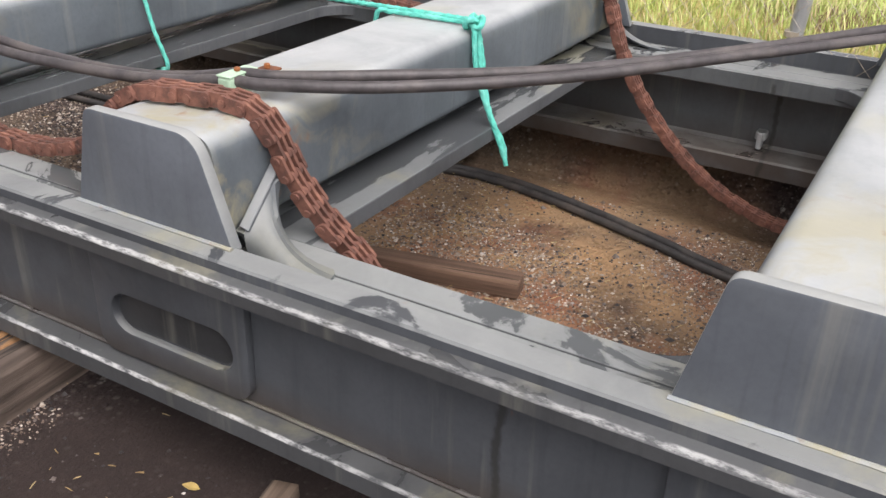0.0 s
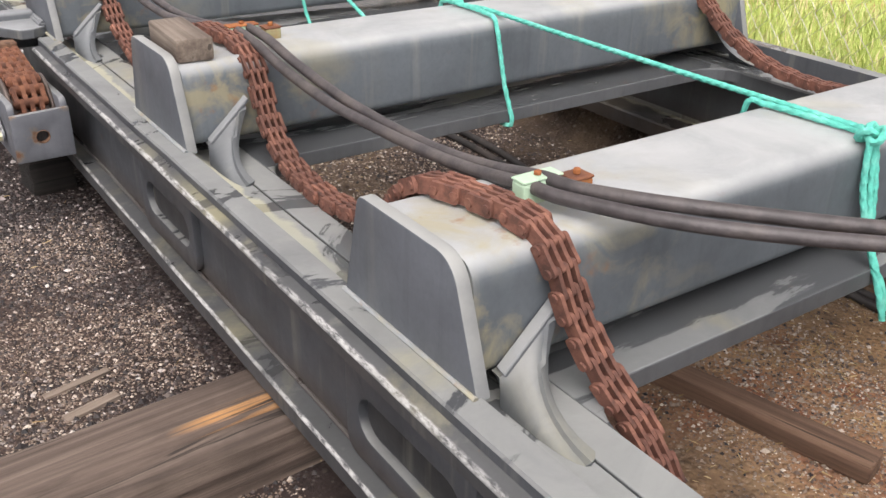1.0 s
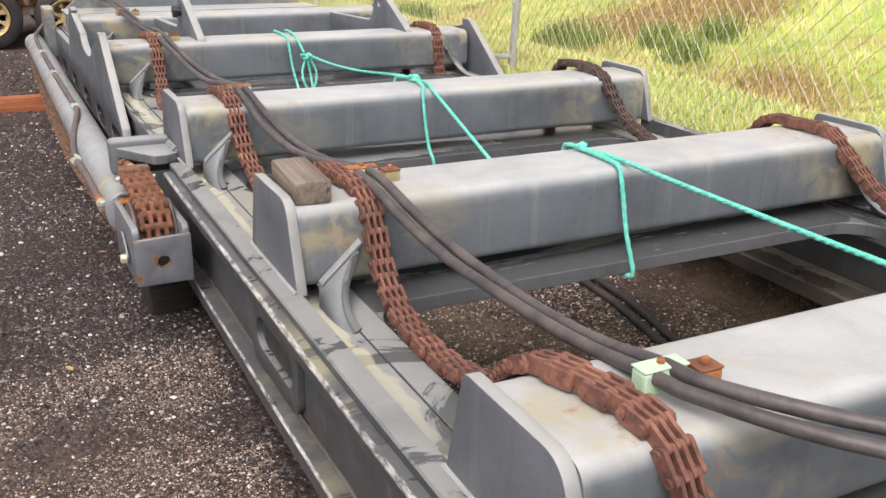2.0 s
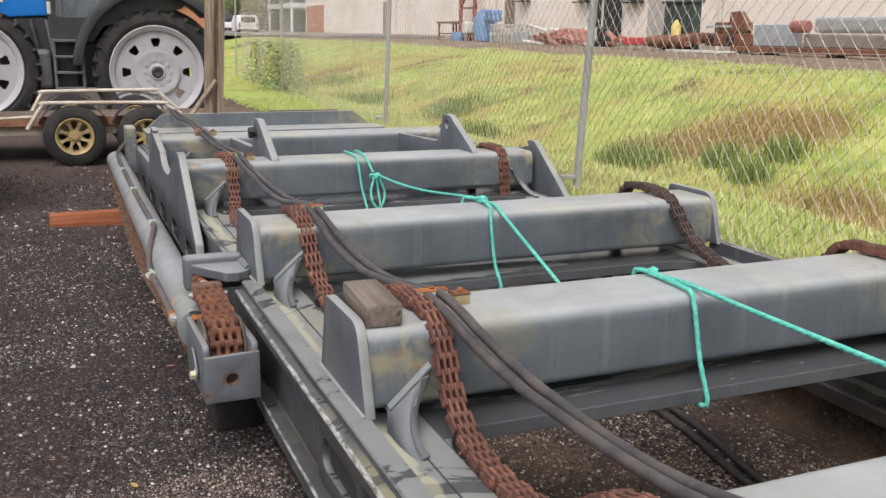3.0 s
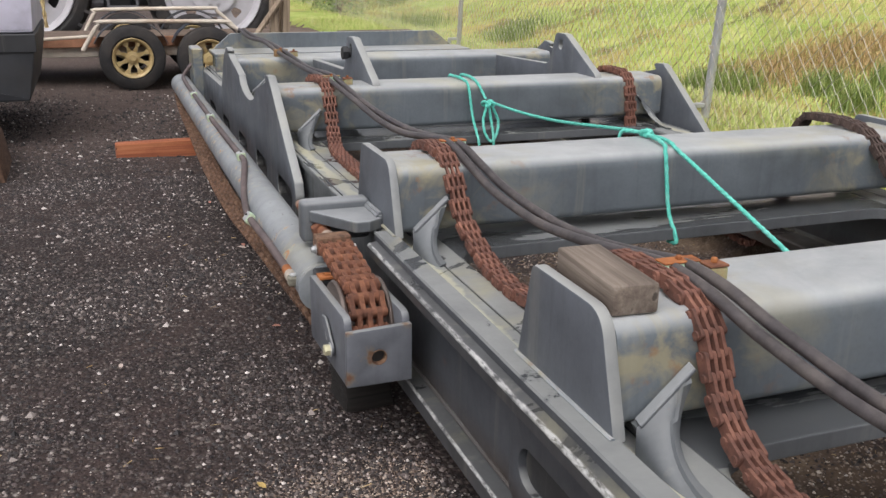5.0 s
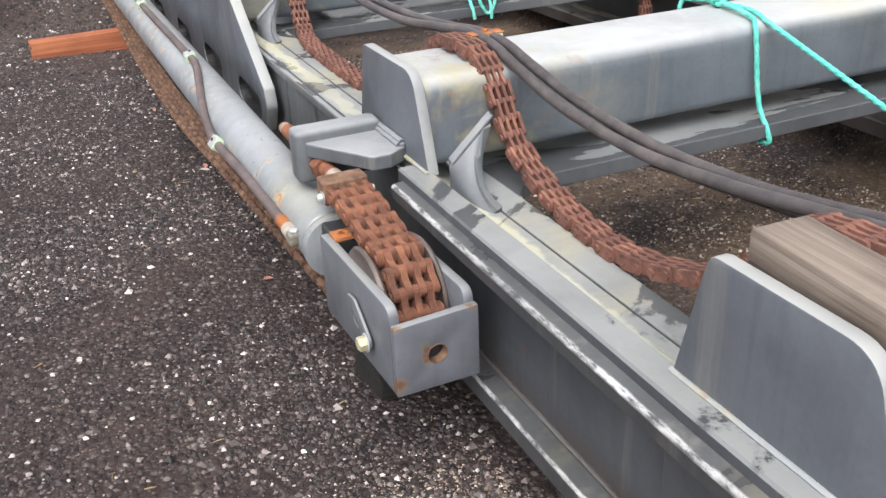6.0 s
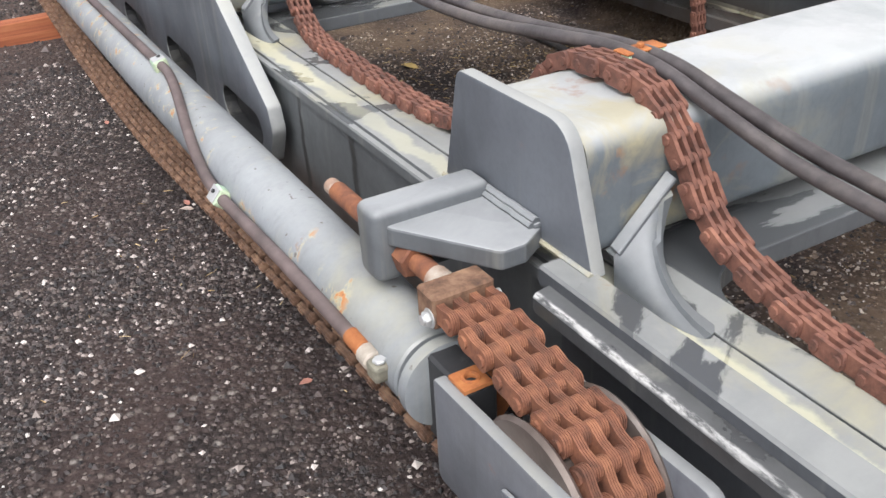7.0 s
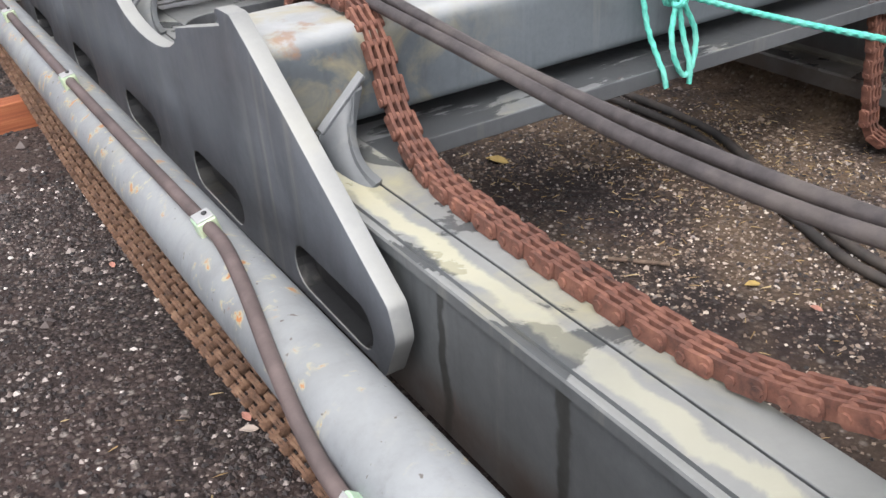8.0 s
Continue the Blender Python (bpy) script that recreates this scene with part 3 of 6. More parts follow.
RAIL_END = 2.86
for right in (False, True):
    web = [(0.0, 0.20), (0.012, 0.20), (0.012, 0.596), (-0.047, 0.596), (-0.052, 0.591), (-0.052, 0.560), (0.0, 0.545)]
    rail = part("outer_rail", sided(run(web, -3.2, RAIL_END, 60, 0.0012), right), RAILP, mast, "grey rail with a stepped worn top edge")
    lip = [(-0.084, 0.531), (-0.086, 0.560), (-0.080, 0.568), (-0.0525, 0.572), (-0.0525, 0.548), (0.0, 0.540), (-0.004, 0.525)]
    part("rail_lip", sided(run(lip, -3.2, RAIL_END - 0.03, 90, 0.002), right), LIPP, rail, "scuffed pale rail edge")
    foot = [(0.012, 0.158), (-0.052, 0.158), (-0.058, 0.165), (-0.058, 0.209), (-0.052, 0.216), (-0.004, 0.218), (0.0, 0.226), (0.012, 0.226)]
    part("bottom_flange", sided(run(foot, -3.2, RAIL_END, 90, 0.0015), right), LIPP, rail)
    bead = [Vector((-0.004, -3.2 + 0.05 * k, 0.2225 + 0.0015 * noise.noise((k * 0.7, 0, 0)))) for k in range(121)]
    part("weld_bead", sided(tube(bead, 0.006, 6), right), RAILP, rail)
    c = [(0.020, 0.150), (0.200, 0.150), (0.200, 0.208), (0.192, 0.215), (0.062, 0.215), (0.050, 0.228), (0.050, 0.455), (0.062, 0.466),
         (0.196, 0.466), (0.202, 0.472), (0.202, 0.528), (0.196, 0.535), (0.1190, 0.5355), (0.1175, 0.534), (0.1175, 0.505), (0.1125, 0.505),
         (0.1125, 0.534), (0.111, 0.5355), (0.028, 0.535), (0.026, 0.5275), (0.015, 0.5270), (0.0135, 0.5335), (0.006, 0.5335), (0.003, 0.529), (0.003, 0.506), (0.012, 0.500), (0.020, 0.490)]
    part("inner_rail", sided(run(c, -3.2, 8.35, 120, 0.0012), right), INNERP, mast, "grey channel rail with a water-stained top flange")


def gusset(b, right):
    """A rolled stiffening plate that flares from the beam's face down to the rail: a smooth patch between four edges."""
    T, Q, R = Vector((0.200, b + 0.038, 0.702)), Vector((0.074, b + 0.036, 0.592)), Vector((0.070, b + 0.026, 0.536))
    S = Vector((0.122, b - 0.160, 0.536))
    ctrl, foot = Vector((0.112, b + 0.030, 0.540)), Vector((0.066, b - 0.235, 0.536))
    n, lo, hi = 9, {}, {}

    def bez(a, c, d, t):
        return (1 - t) ** 2 * a + 2 * t * (1 - t) * c + t * t * d
    for i in range(n + 1):
        for j in range(n + 1):
            u, w = i / n, j / n
            top, low = Q.lerp(T, u), bez(R, foot, S, u)
            left, right_ = Q.lerp(R, w), bez(T, ctrl, S, w)
            p = (1 - w) * top + w * low + (1 - u) * left + u * right_ - ((1 - u) * (1 - w) * Q + u * (1 - w) * T + (1 - u) * w * R + u * w * S)
            lo[i, j] = p
    bm = bmesh.new()
    for i, j in lo:
        a, c = lo[min(i + 1, n), j] - lo[max(i - 1, 0), j], lo[i, min(j + 1, n)] - lo[i, max(j - 1, 0)]
        nrm = a.cross(c).normalized()
        if nrm.x < 0:
            nrm = -nrm
        q = lo[i, j] + (nrm + Vector((0, 0.9 * (1 - j / n), 0.25 * (1 - j / n)))).normalized() * (0.008 + 0.018 * (1 - j / n) ** 6)
        q.z = max(q.z, 0.5357)
        q.y = min(q.y, b + 0.066)
        hi[i, j] = bm.verts.new(q)
    lo = {k: bm.verts.new(p) for k, p in lo.items()}
    for i in range(n):
        for j in range(n):
            bm.faces.new((lo[i, j], lo[i + 1, j], lo[i + 1, j + 1], lo[i, j + 1]))
            bm.faces.new((hi[i, j], hi[i, j + 1], hi[i + 1, j + 1], hi[i + 1, j]))
    ring = [(i, 0) for i in range(n)] + [(n, j) for j in range(n)] + [(i, n) for i in range(n, 0, -1)] + [(0, j) for j in range(n, 0, -1)]
    for a, c in zip(ring, ring[1:] + ring[:1]):
        bm.faces.new((lo[a], hi[a], hi[c], lo[c]))
    return sided(bm, right)


def end_plate(b, long, right):
    top = 0.825 if -0.1 < b < 0.1 else 0.838
    o = rounded([(b, 0.588), (b + 0.083, top), (b + 0.395 + long, top), (b + 0.455 + long, 0.588)], [0, 0.075, 0.03, 0], 8)
    return sided(slab(o, 0, 0.0, 0.030, 0.004), right)


def crossbeam(b, long=0.0, left_plate=True, right_plate=True, depth=0.325, start=0.030):
    o = rounded([(b + 0.06, 0.585), (b + 0.06, 0.815), (b + 0.06 + depth, 0.815), (b + 0.06 + depth, 0.585)], [0.03, 0.058, 0.058, 0.03], 9)
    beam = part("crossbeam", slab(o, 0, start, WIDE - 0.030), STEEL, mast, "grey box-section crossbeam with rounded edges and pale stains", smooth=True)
    for right, has in ((False, left_plate), (True, right_plate)):
        if has:
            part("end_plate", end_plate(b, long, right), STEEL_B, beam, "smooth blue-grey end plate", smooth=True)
            w = [Vector((-0.003 + 0.001 * noise.noise((k, b, 0)), b + (0.455 + long) * k / 24, 0.5965)) for k in range(25)]
            part("weld_bead", sided(tube(w, 0.006, 6), right), STEEL, beam)
        plate = part("gusset", gusset(b, right), GUSSP, beam, "flared stiffening plate", smooth=True)
        lip = bmesh.new()
        d = Vector((0.130, 0.0, 0.118)).normalized()
        n = Vector((-d.z, 0.0, d.x)) * 0.005
        ends = []
        for p in (Vector((0.080, b + 0.034, 0.600)), Vector((0.203, b + 0.040, 0.708))):
            ends.append([lip.verts.new(p + q) for q in (n + Vector((0, -0.006, -0.004)), n + Vector((0, 0.018, 0.002)), -n + Vector((0, 0.018, 0.002)), -n + Vector((0, -0.006, -0.004)))])
        for i in range(4):
            lip.faces.new((ends[0][i], ends[0][(i + 1) % 4], ends[1][(i + 1) % 4], ends[1][i]))
        lip.faces.new(ends[0])
        lip.faces.new(ends[1])
        bmesh.ops.recalc_face_normals(lip, faces=lip.faces[:])
        bmesh.ops.bevel(lip, geom=lip.edges[:], offset=0.002, segments=1, affect='EDGES')
        part("gusset_edge", sided(lip, right), STEEL_C, plate, "pale worn plate edge")
    r, y0, y1 = 0.13, b - 0.02, b + 0.44
    o = []
    for cx, cy, a0 in ((0.20 + r, y0 - r, 180), (WIDE - 0.20 - r, y0 - r, 90), (WIDE - 0.20 - r, y1 + r, 0), (0.20 + r, y1 + r, 270)):
        for k in range(9):
            a = radians(a0 - 90 * k / 8)
            o.append((cx + r * math.cos(a), cy + r * math.sin(a)))
    part("cross_plate", slab(o, 2, 0.488, 0.534, 0.004), CROSSP, beam, "flat lower plate with puddles along it")
    return beam


BEAMS = {"a": -1.37, "b": 0.0, "c": 1.351, "d": 2.78, "e": 4.70, "f": 6.20}
crossbeam(BEAMS["a"])
crossbeam(BEAMS["b"])
crossbeam(BEAMS["c"])
crossbeam(BEAMS["d"], 0.03)
crossbeam(BEAMS["e"], 0.0, False, False, 0.325, -0.011)
crossbeam(BEAMS["f"], 0.0, False, False, 0.325, -0.011)

# reinforcing pads with slots on the rail webs
for b in (-1.37, 0.0, 1.351):
    for right in (False, True):
        y0, y1 = b - 0.035, b + 0.43
        o = rounded([(y0, 0.235), (y0, 0.50), (y1, 0.50), (y1, 0.225)], [0.05, 0.02, 0.02, 0.05], 6)
        part("reinforcing_pad", sided(slab(o, 0, -0.022, 0.001, 0.003, [slot((y0 + y1) / 2 - 0.005, 0.345, 0.37, 0.105)]), right), RAILP, mast, "slotted grey pad on the rail web", smooth=True)
        o2 = slot((y0 + y1) / 2 - 0.005, 0.345, 0.355, 0.09)
        # added dark sheet that stands for the shade inside the pad's slot
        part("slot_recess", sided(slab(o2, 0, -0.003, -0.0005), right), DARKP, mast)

# notched side plate over the lift cylinder
arc = [(5.27 + 0.31 - 0.31 * math.cos(math.pi * k / 12), 0.755 - 0.10 * math.sin(math.pi * k / 12)) for k in range(13)]
o = rounded([(4.265, 0.245), (4.195, 0.38), (4.215, 0.45), (4.755, 0.83), (4.83, 0.878), (4.95, 0.878)], [0.03, 0.05, 0.03, 0.05, 0.03, 0.05], 5)
o += arc + rounded([(6.32, 0.865), (6.46, 0.878), (6.60, 0.80), (6.82, 0.56), (8.28, 0.53), (8.30, 0.24)], [0.03, 0.03, 0.05, 0.06, 0, 0], 5)
holes = [slot(cy, cz, 0.37, 0.11, 8, 0.03) for cy, cz in ((4.48, 0.345), (5.17, 0.342), (5.88, 0.325), (6.67, 0.31), (7.45, 0.30))]
for cy, cz in ((4.48, 0.345), (5.17, 0.342), (5.88, 0.325), (6.67, 0.31), (7.45, 0.30)):
    # added dark ring and backing: shade in the slot, given as colour
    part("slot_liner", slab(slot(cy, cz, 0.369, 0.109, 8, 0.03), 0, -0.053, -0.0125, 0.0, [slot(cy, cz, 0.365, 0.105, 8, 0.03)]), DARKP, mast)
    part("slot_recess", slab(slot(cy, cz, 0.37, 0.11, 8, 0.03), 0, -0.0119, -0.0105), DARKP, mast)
for right in (False, True):
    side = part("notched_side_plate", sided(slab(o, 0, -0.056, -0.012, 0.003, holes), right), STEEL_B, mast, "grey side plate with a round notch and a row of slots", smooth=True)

# lifting fins between the two far beams
for x in (0.525, 1.890):
    o = rounded([(4.775, 0.74), (4.80, 0.83), (5.20, 1.035), (5.33, 1.035), (5.40, 0.83), (6.27, 0.80), (6.27, 0.60), (5.09, 0.60)], [0, 0.04, 0.05, 0.05, 0.1, 0, 0, 0], 6)
    part("lifting_fin", slab(o, 0, x - 0.023, x + 0.023, 0.004, [circle(5.255, 0.965, 0.030)]), STEEL_B, mast, "upright grey lifting lug with an eye", smooth=True)

pin_ = part("lug_pin", rod((0.455, 5.255, 0.945), (0.575, 5.255, 0.945), 0.027, 16, None, 0.004), DARKP, mast, "dark pin through the lifting lug", smooth=True)
part("nut", rod((0.452, 5.255, 0.945), (0.485, 5.255, 0.945), 0.040, 6, None, 0.004), DARKP, pin_)

# far end of the mast
o = rounded([(0.06, 0.38), (0.06, 0.68), (0.22, 0.815), (2.10, 0.815), (2.33, 0.64), (2.33, 0.38)], [0, 0.02, 0.03, 0.03, 0.02, 0], 4)
part("end_crosspiece", slab(o, 1, 8.28, 8.31, 0.004), STEEL, mast, "grey plate across the far end")
part("end_flange", box(0.03, 2.31, 7.86, 8.28, 0.655, 0.685), STEEL, mast)
part("end_web", box(0.03, 2.31, 7.86, 7.89, 0.40, 0.655), STEEL, mast)
part("end_lug", box(-0.14, -0.05, 8.0, 8.30, 0.30, 0.72, 0.01), STEEL, mast)

# chain anchor bracket on the fourth beam
brk = part("anchor_bracket", box(-0.252, -0.001, 3.085, 3.165, 0.505, 0.655, 0.018, 3), STEEL_C, mast, "welded bracket that holds the chain anchor", smooth=True)
o = rounded([(-0.232, 3.09), (-0.001, 3.09), (-0.001, 2.925), (-0.055, 2.892), (-0.105, 2.892)], [0.01, 0, 0.006, 0.012, 0.02], 3)
part("stiffener", slab(o, 2, 0.585, 0.625, 0.005), STEEL_C, brk)
part("base_strip", box(-0.016, 0.002, 2.925, 3.185, 0.580, 0.634, 0.006, 2), STEEL_C, brk)
for x_, z_ in ((-0.017, 0.628), (-0.008, 0.636)):
    w = [Vector((x_ + 0.002 * noise.noise((k * 0.9, z_, 0)), 2.93 + 0.0102 * k, z_)) for k in range(25)]
    part("weld_bead", tube(w, 0.008, 6), STEEL_C, brk)


# ---- chains ----
def plate_ring(p, h, waist, n=8, square=0.72, reach=0.0):
    """Outline of a chain plate: two round ends and a slight waist."""
    r, out = h / 2, []
    for s in (1, -1):
        for k in range(n + 1):
            a = -math.pi / 2 + math.pi * k / n + (0 if s > 0 else math.pi)
            c, d = math.cos(a), math.sin(a)
            out.append((s * p / 2 + (reach or r * 0.98) * math.copysign(abs(c) ** square, c), r * math.copysign(abs(d) ** square, d)))
        out.append((0, s * r * waist))
    return out


def link_mesh(name, slots, p, h, w, pins, waist=0.80, thin=1, square=0.72, reach=0.0):
    """One chain link: its plates side by side, and the pin ends where they show."""
    bm = bmesh.new()
    for c in slots:
        for q in range(thin):
            t = w / thin
            lo = c - w / 2 + q * t
            ring = plate_ring(p, h, waist, 8, square, reach)
            a = [bm.verts.new((lo + 0.0004, y, z)) for y, z in ring]
            d = [bm.verts.new((lo + t - 0.0006, y, z)) for y, z in ring]
            bm.faces.new(a)
            bm.faces.new(d)
            for i in range(len(ring)):
                j = (i + 1) % len(ring)
                bm.faces.new((a[i], a[j], d[j], d[i]))
    if pins:
        half = max(slots) + w / 2 + 0.004
        for y in (-p / 2, p / 2):
            rod((-half, y, 0), (half, y, 0), h * 0.27, 8, bm)
    bmesh.ops.recalc_face_normals(bm, faces=bm.faces[:])
    me = bpy.data.meshes.new(name)
    bm.to_mesh(me)
    bm.free()
    return me


def chain(root, pts, meshes, p, lateral=(1, 0, 0), mats=None, sway=0.0):
    """Links laid end to end along a curve; inner and outer links take turns."""
    path = smooth_path(pts, 0.004)
    pins, last = [path[0]], path[0]
    for q in path[1:]:
        if (q - last).length >= p:
            last = last + (q - last).normalized() * p
            pins.append(last)
    rng = random.Random(len(pts))
    for i, (a, b) in enumerate(zip(pins, pins[1:])):
        d = (b - a).normalized()
        x = Vector(lateral) + Vector((0, sway * rng.uniform(-1, 1), sway * rng.uniform(-1, 1)))
        x = (x - d * x.dot(d)).normalized()
        m = Matrix((x, d, x.cross(d))).transposed().to_4x4()
        ob = new("link", meshes[i % 2])
        ob.parent = root
        ob.matrix_local = Matrix.Translation((a + b) / 2) @ m
    return pins


PITCH = 0.04445
seven = [(k - 3) * 0.0093 for k in range(7)]
OUTER = link_mesh("outer_link", seven[::2], PITCH, 0.0345, 0.0091, True, 0.95, 1, 0.66, 0.0104)
INNER = link_mesh("inner_link", seven[1::2], PITCH, 0.0345, 0.0091, False, 0.95, 1, 0.66, 0.0104)
for me in (OUTER, INNER):
    me.materials.append(RUST)
left_chain = thing("leaf_chain", "rust-red leaf chain draped over the grey crossbeams", "chain", "mast chains")
chain(left_chain, [(0.24, 5.36, 0.50), (0.24, 5.22, 0.66), (0.24, 5.12, 0.815), (0.25, 5.0, 0.838), (0.25, 4.84, 0.838),
    (0.25, 4.755, 0.775), (0.245, 4.67, 0.63), (0.225, 4.54, 0.562), (0.20, 4.38, 0.553), (0.19, 4.14, 0.553), (0.188, 3.90, 0.553), (0.195, 3.68, 0.553), (0.21, 3.50, 0.580),
    (0.222, 3.30, 0.66), (0.222, 3.205, 0.785), (0.222, 3.12, 0.836), (0.222, 2.93, 0.837), (0.225, 2.838, 0.775), (0.235, 2.75, 0.640), (0.24, 2.62, 0.575), (0.225, 2.44, 0.553),
    (0.222, 2.25, 0.553), (0.235, 2.08, 0.585), (0.235, 1.92, 0.66), (0.215, 1.77, 0.82), (0.225, 1.64, 0.838), (0.235, 1.49, 0.836), (0.24, 1.405, 0.775), (0.245, 1.34, 0.64),
    (0.24, 1.22, 0.565), (0.225, 1.04, 0.553), (0.228, 0.86, 0.560), (0.22, 0.66, 0.62), (0.15, 0.46, 0.77), (0.13, 0.35, 0.836), (0.165, 0.25, 0.838), (0.185, 0.11, 0.836),
    (0.195, 0.045, 0.790), (0.215, 0.01, 0.69), (0.245, -0.05, 0.58), (0.285, -0.12, 0.48), (0.29, -0.20, 0.38), (0.24, -0.30, 0.29), (0.15, -0.45, 0.24), (0.13, -0.8, 0.237), (0.13, -1.3, 0.237)],
    (OUTER, INNER), PITCH, (1, 0.0, 0), None, 0.02)
right_chain = thing("leaf_chain", "dull rusty leaf chain sagging between the crossbeams", "chain", "mast chains")
chain(right_chain, [(2.08, 5.36, 0.50), (2.08, 5.22, 0.66), (2.08, 5.1, 0.82), (2.08, 4.95, 0.838), (2.08, 4.80, 0.82), (2.08, 4.735, 0.70), (2.085, 4.715, 0.45), (2.10, 4.70, 0.20), (2.12, 4.69, 0.06),
    (2.18, 4.62, 0.02), (2.26, 4.45, 0.07), (2.27, 4.0, 0.08), (2.20, 3.62, 0.12), (2.12, 3.45, 0.45), (2.1, 3.30, 0.79), (2.09, 3.18, 0.838), (2.08, 2.96, 0.838), (2.08, 2.835, 0.78), (2.09, 2.70, 0.65), (2.1, 2.48, 0.57),
    (2.1, 2.2, 0.56), (2.1, 1.95, 0.66), (2.09, 1.78, 0.82), (2.08, 1.65, 0.838), (2.09, 1.48, 0.836), (2.1, 1.395, 0.77), (2.1, 1.23, 0.66), (2.1, 1.0, 0.59), (2.1, 0.7, 0.6), (2.1, 0.47, 0.75),
    (2.09, 0.36, 0.836), (2.08, 0.13, 0.836), (2.08, 0.03, 0.77), (2.08, -0.06, 0.55), (2.09, -0.19, 0.34), (2.1, -0.42, 0.12), (2.1, -0.70, 0.0), (2.1, -0.95, 0.0)],
    (OUTER, INNER), PITCH, (1, 0, 0), None, 0.02)

DULL = rusty("dull_brown_chain_steel", (0.080, 0.052, 0.044), (0.155, 0.105, 0.085), (0.030, 0.022, 0.019))
dull = {}
for ob in right_chain.children:
    if 2.0 < ob.location.y < 3.5:
        if ob.data not in dull:
            dull[ob.data] = ob.data.copy()
            dull[ob.data].materials[0] = DULL
        ob.data = dull[ob.data]

# ---- lift cylinder, sheave and its chain ----
CX, CZ, CR = -0.225, 0.400, 0.082
cyl = thing("lift_cylinder", "grey-green hydraulic cylinder with paint chips lying beside the mast", "hydraulic cylinder")
part("barrel", lathe([(2.93, CR - 0.004), (2.935, CR), (8.25, CR), (8.26, CR - 0.01)], (CX, 0, CZ), 1, 40), CYLP, cyl, "grey-green barrel with rust chips", smooth=True)
part("collar", lathe([(2.885, CR - 0.004), (2.887, CR + 0.004), (2.912, CR + 0.004), (2.914, CR - 0.004)], (CX, 0, CZ), 1, 40), CYLP, cyl, smooth=True)
part("piston_rod", lathe([(2.80, 0.045), (2.89, 0.045)], (CX + 0.03, 0, CZ), 1, 24), RUSTO, cyl, "rusty piston rod", smooth=True)
part("end_boss", lathe([(8.26, 0.03), (8.27, 0.05), (8.36, 0.05), (8.37, 0.02)], (CX, 0, CZ), 1, 24), CYLP, cyl, smooth=True)
BX0, BX1, BY0, BY1, BZ0, BZ1 = -0.285, -0.085, 2.345, 2.86, 0.285, 0.470
carrier = part("sheave_box", box(BX0 + 0.025, BX1 - 0.025, BY0 + 0.023, BY1, BZ0 + 0.002, BZ0 + 0.014, 0.0), BOXP, cyl, "open-topped grey steel sheave box")
for x0, x1 in ((BX0, BX0 + 0.024), (BX1 - 0.024, BX1)):
    o = rounded([(BY0 + 0.023, BZ0), (BY0 + 0.023, BZ1 + 0.026), (BY1 - 0.03, BZ1 + 0.006), (BY1 - 0.03, BZ0 - 0.028)], [0, 0.035, 0.01, 0.02], 5)
    part("side_wall", slab(o, 0, x0, x1, 0.004), BOXP, carrier, smooth=True)
o = [(BX0, BZ0), (BX0, BZ1 - 0.012), (BX1, BZ1 - 0.004), (BX1, BZ0)]
part("end_wall", slab(o, 1, BY0, BY0 + 0.022, 0.004, [circle((BX0 + BX1) / 2 - 0.002, 0.372, 0.023)]), BOXP, carrier, "end wall with a rust-rimmed hole", smooth=True)
part("hole_rim", lathe([(BY0 - 0.001, 0.0245), (BY0 - 0.0015, 0.0225), (BY0 + 0.024, 0.0225), (BY0 + 0.024, 0.0235), (BY0 + 0.001, 0.0245)], ((BX0 + BX1) / 2 - 0.002, 0, 0.372), 1, 24, None, False), RUSTD, carrier, "rusty rim", smooth=True)
# added dark disc in place of the shade within the hole
part("hole_back", lathe([(BY0 + 0.030, 0.0), (BY0 + 0.030, 0.040), (BY0 + 0.034, 0.040)], ((BX0 + BX1) / 2 - 0.002, 0, 0.372), 1, 24, None, False), DARKP, carrier)
SY, SZ, SX = 2.575, 0.395, -0.185
sheave = part("sheave", lathe([(-0.078, 0.03), (-0.078, 0.135), (-0.070, 0.140), (-0.064, 0.135), (-0.062, 0.105), (0.062, 0.105), (0.064, 0.135), (0.070, 0.140), (0.076, 0.135), (0.076, 0.03)], (SX, SY, SZ), 0, 48), plain("dull_sheave_steel", (0.115, 0.090, 0.078), 0.45, 0.3, 0.3, 14, 0.1, (0.20, 0.185, 0.175), 0.5), cyl, "dull rusty steel sheave wheel", smooth=True)
part("pin", rod((BX0 - 0.004, SY, 0.374), (BX1 + 0.004, SY, 0.374), 0.030, 24, None, 0.005), STEEL, cyl, smooth=True)
part("pin_boss", lathe([(BX0 - 0.003, 0.040), (BX0 - 0.005, 0.036), (BX0 - 0.004, 0.031), (BX0 + 0.002, 0.031), (BX0 + 0.002, 0.040)], (0, SY, 0.374), 0, 28, None, False), BOXP, cyl, smooth=True)
keep = part("keeper_plate", slab(rounded([(2.478, 0.328), (2.466, 0.362), (2.560, 0.428), (2.612, 0.420), (2.600, 0.400), (2.552, 0.378), (2.520, 0.340)], [0.02, 0.02, 0.03, 0.012, 0.012, 0.04, 0.02], 5), 0, BX0 - 0.013, BX0 - 0.0055, 0.002), BOXP, cyl, smooth=True)
part("bolt", rod((BX0 - 0.034, 2.492, 0.350), (BX0 - 0.013, 2.492, 0.350), 0.018, 6, None, 0.003), plain("yellow_zinc", (0.55, 0.52, 0.34), 0.4, 0.3, 0.2, 20), keep, "yellowish zinc bolt head")
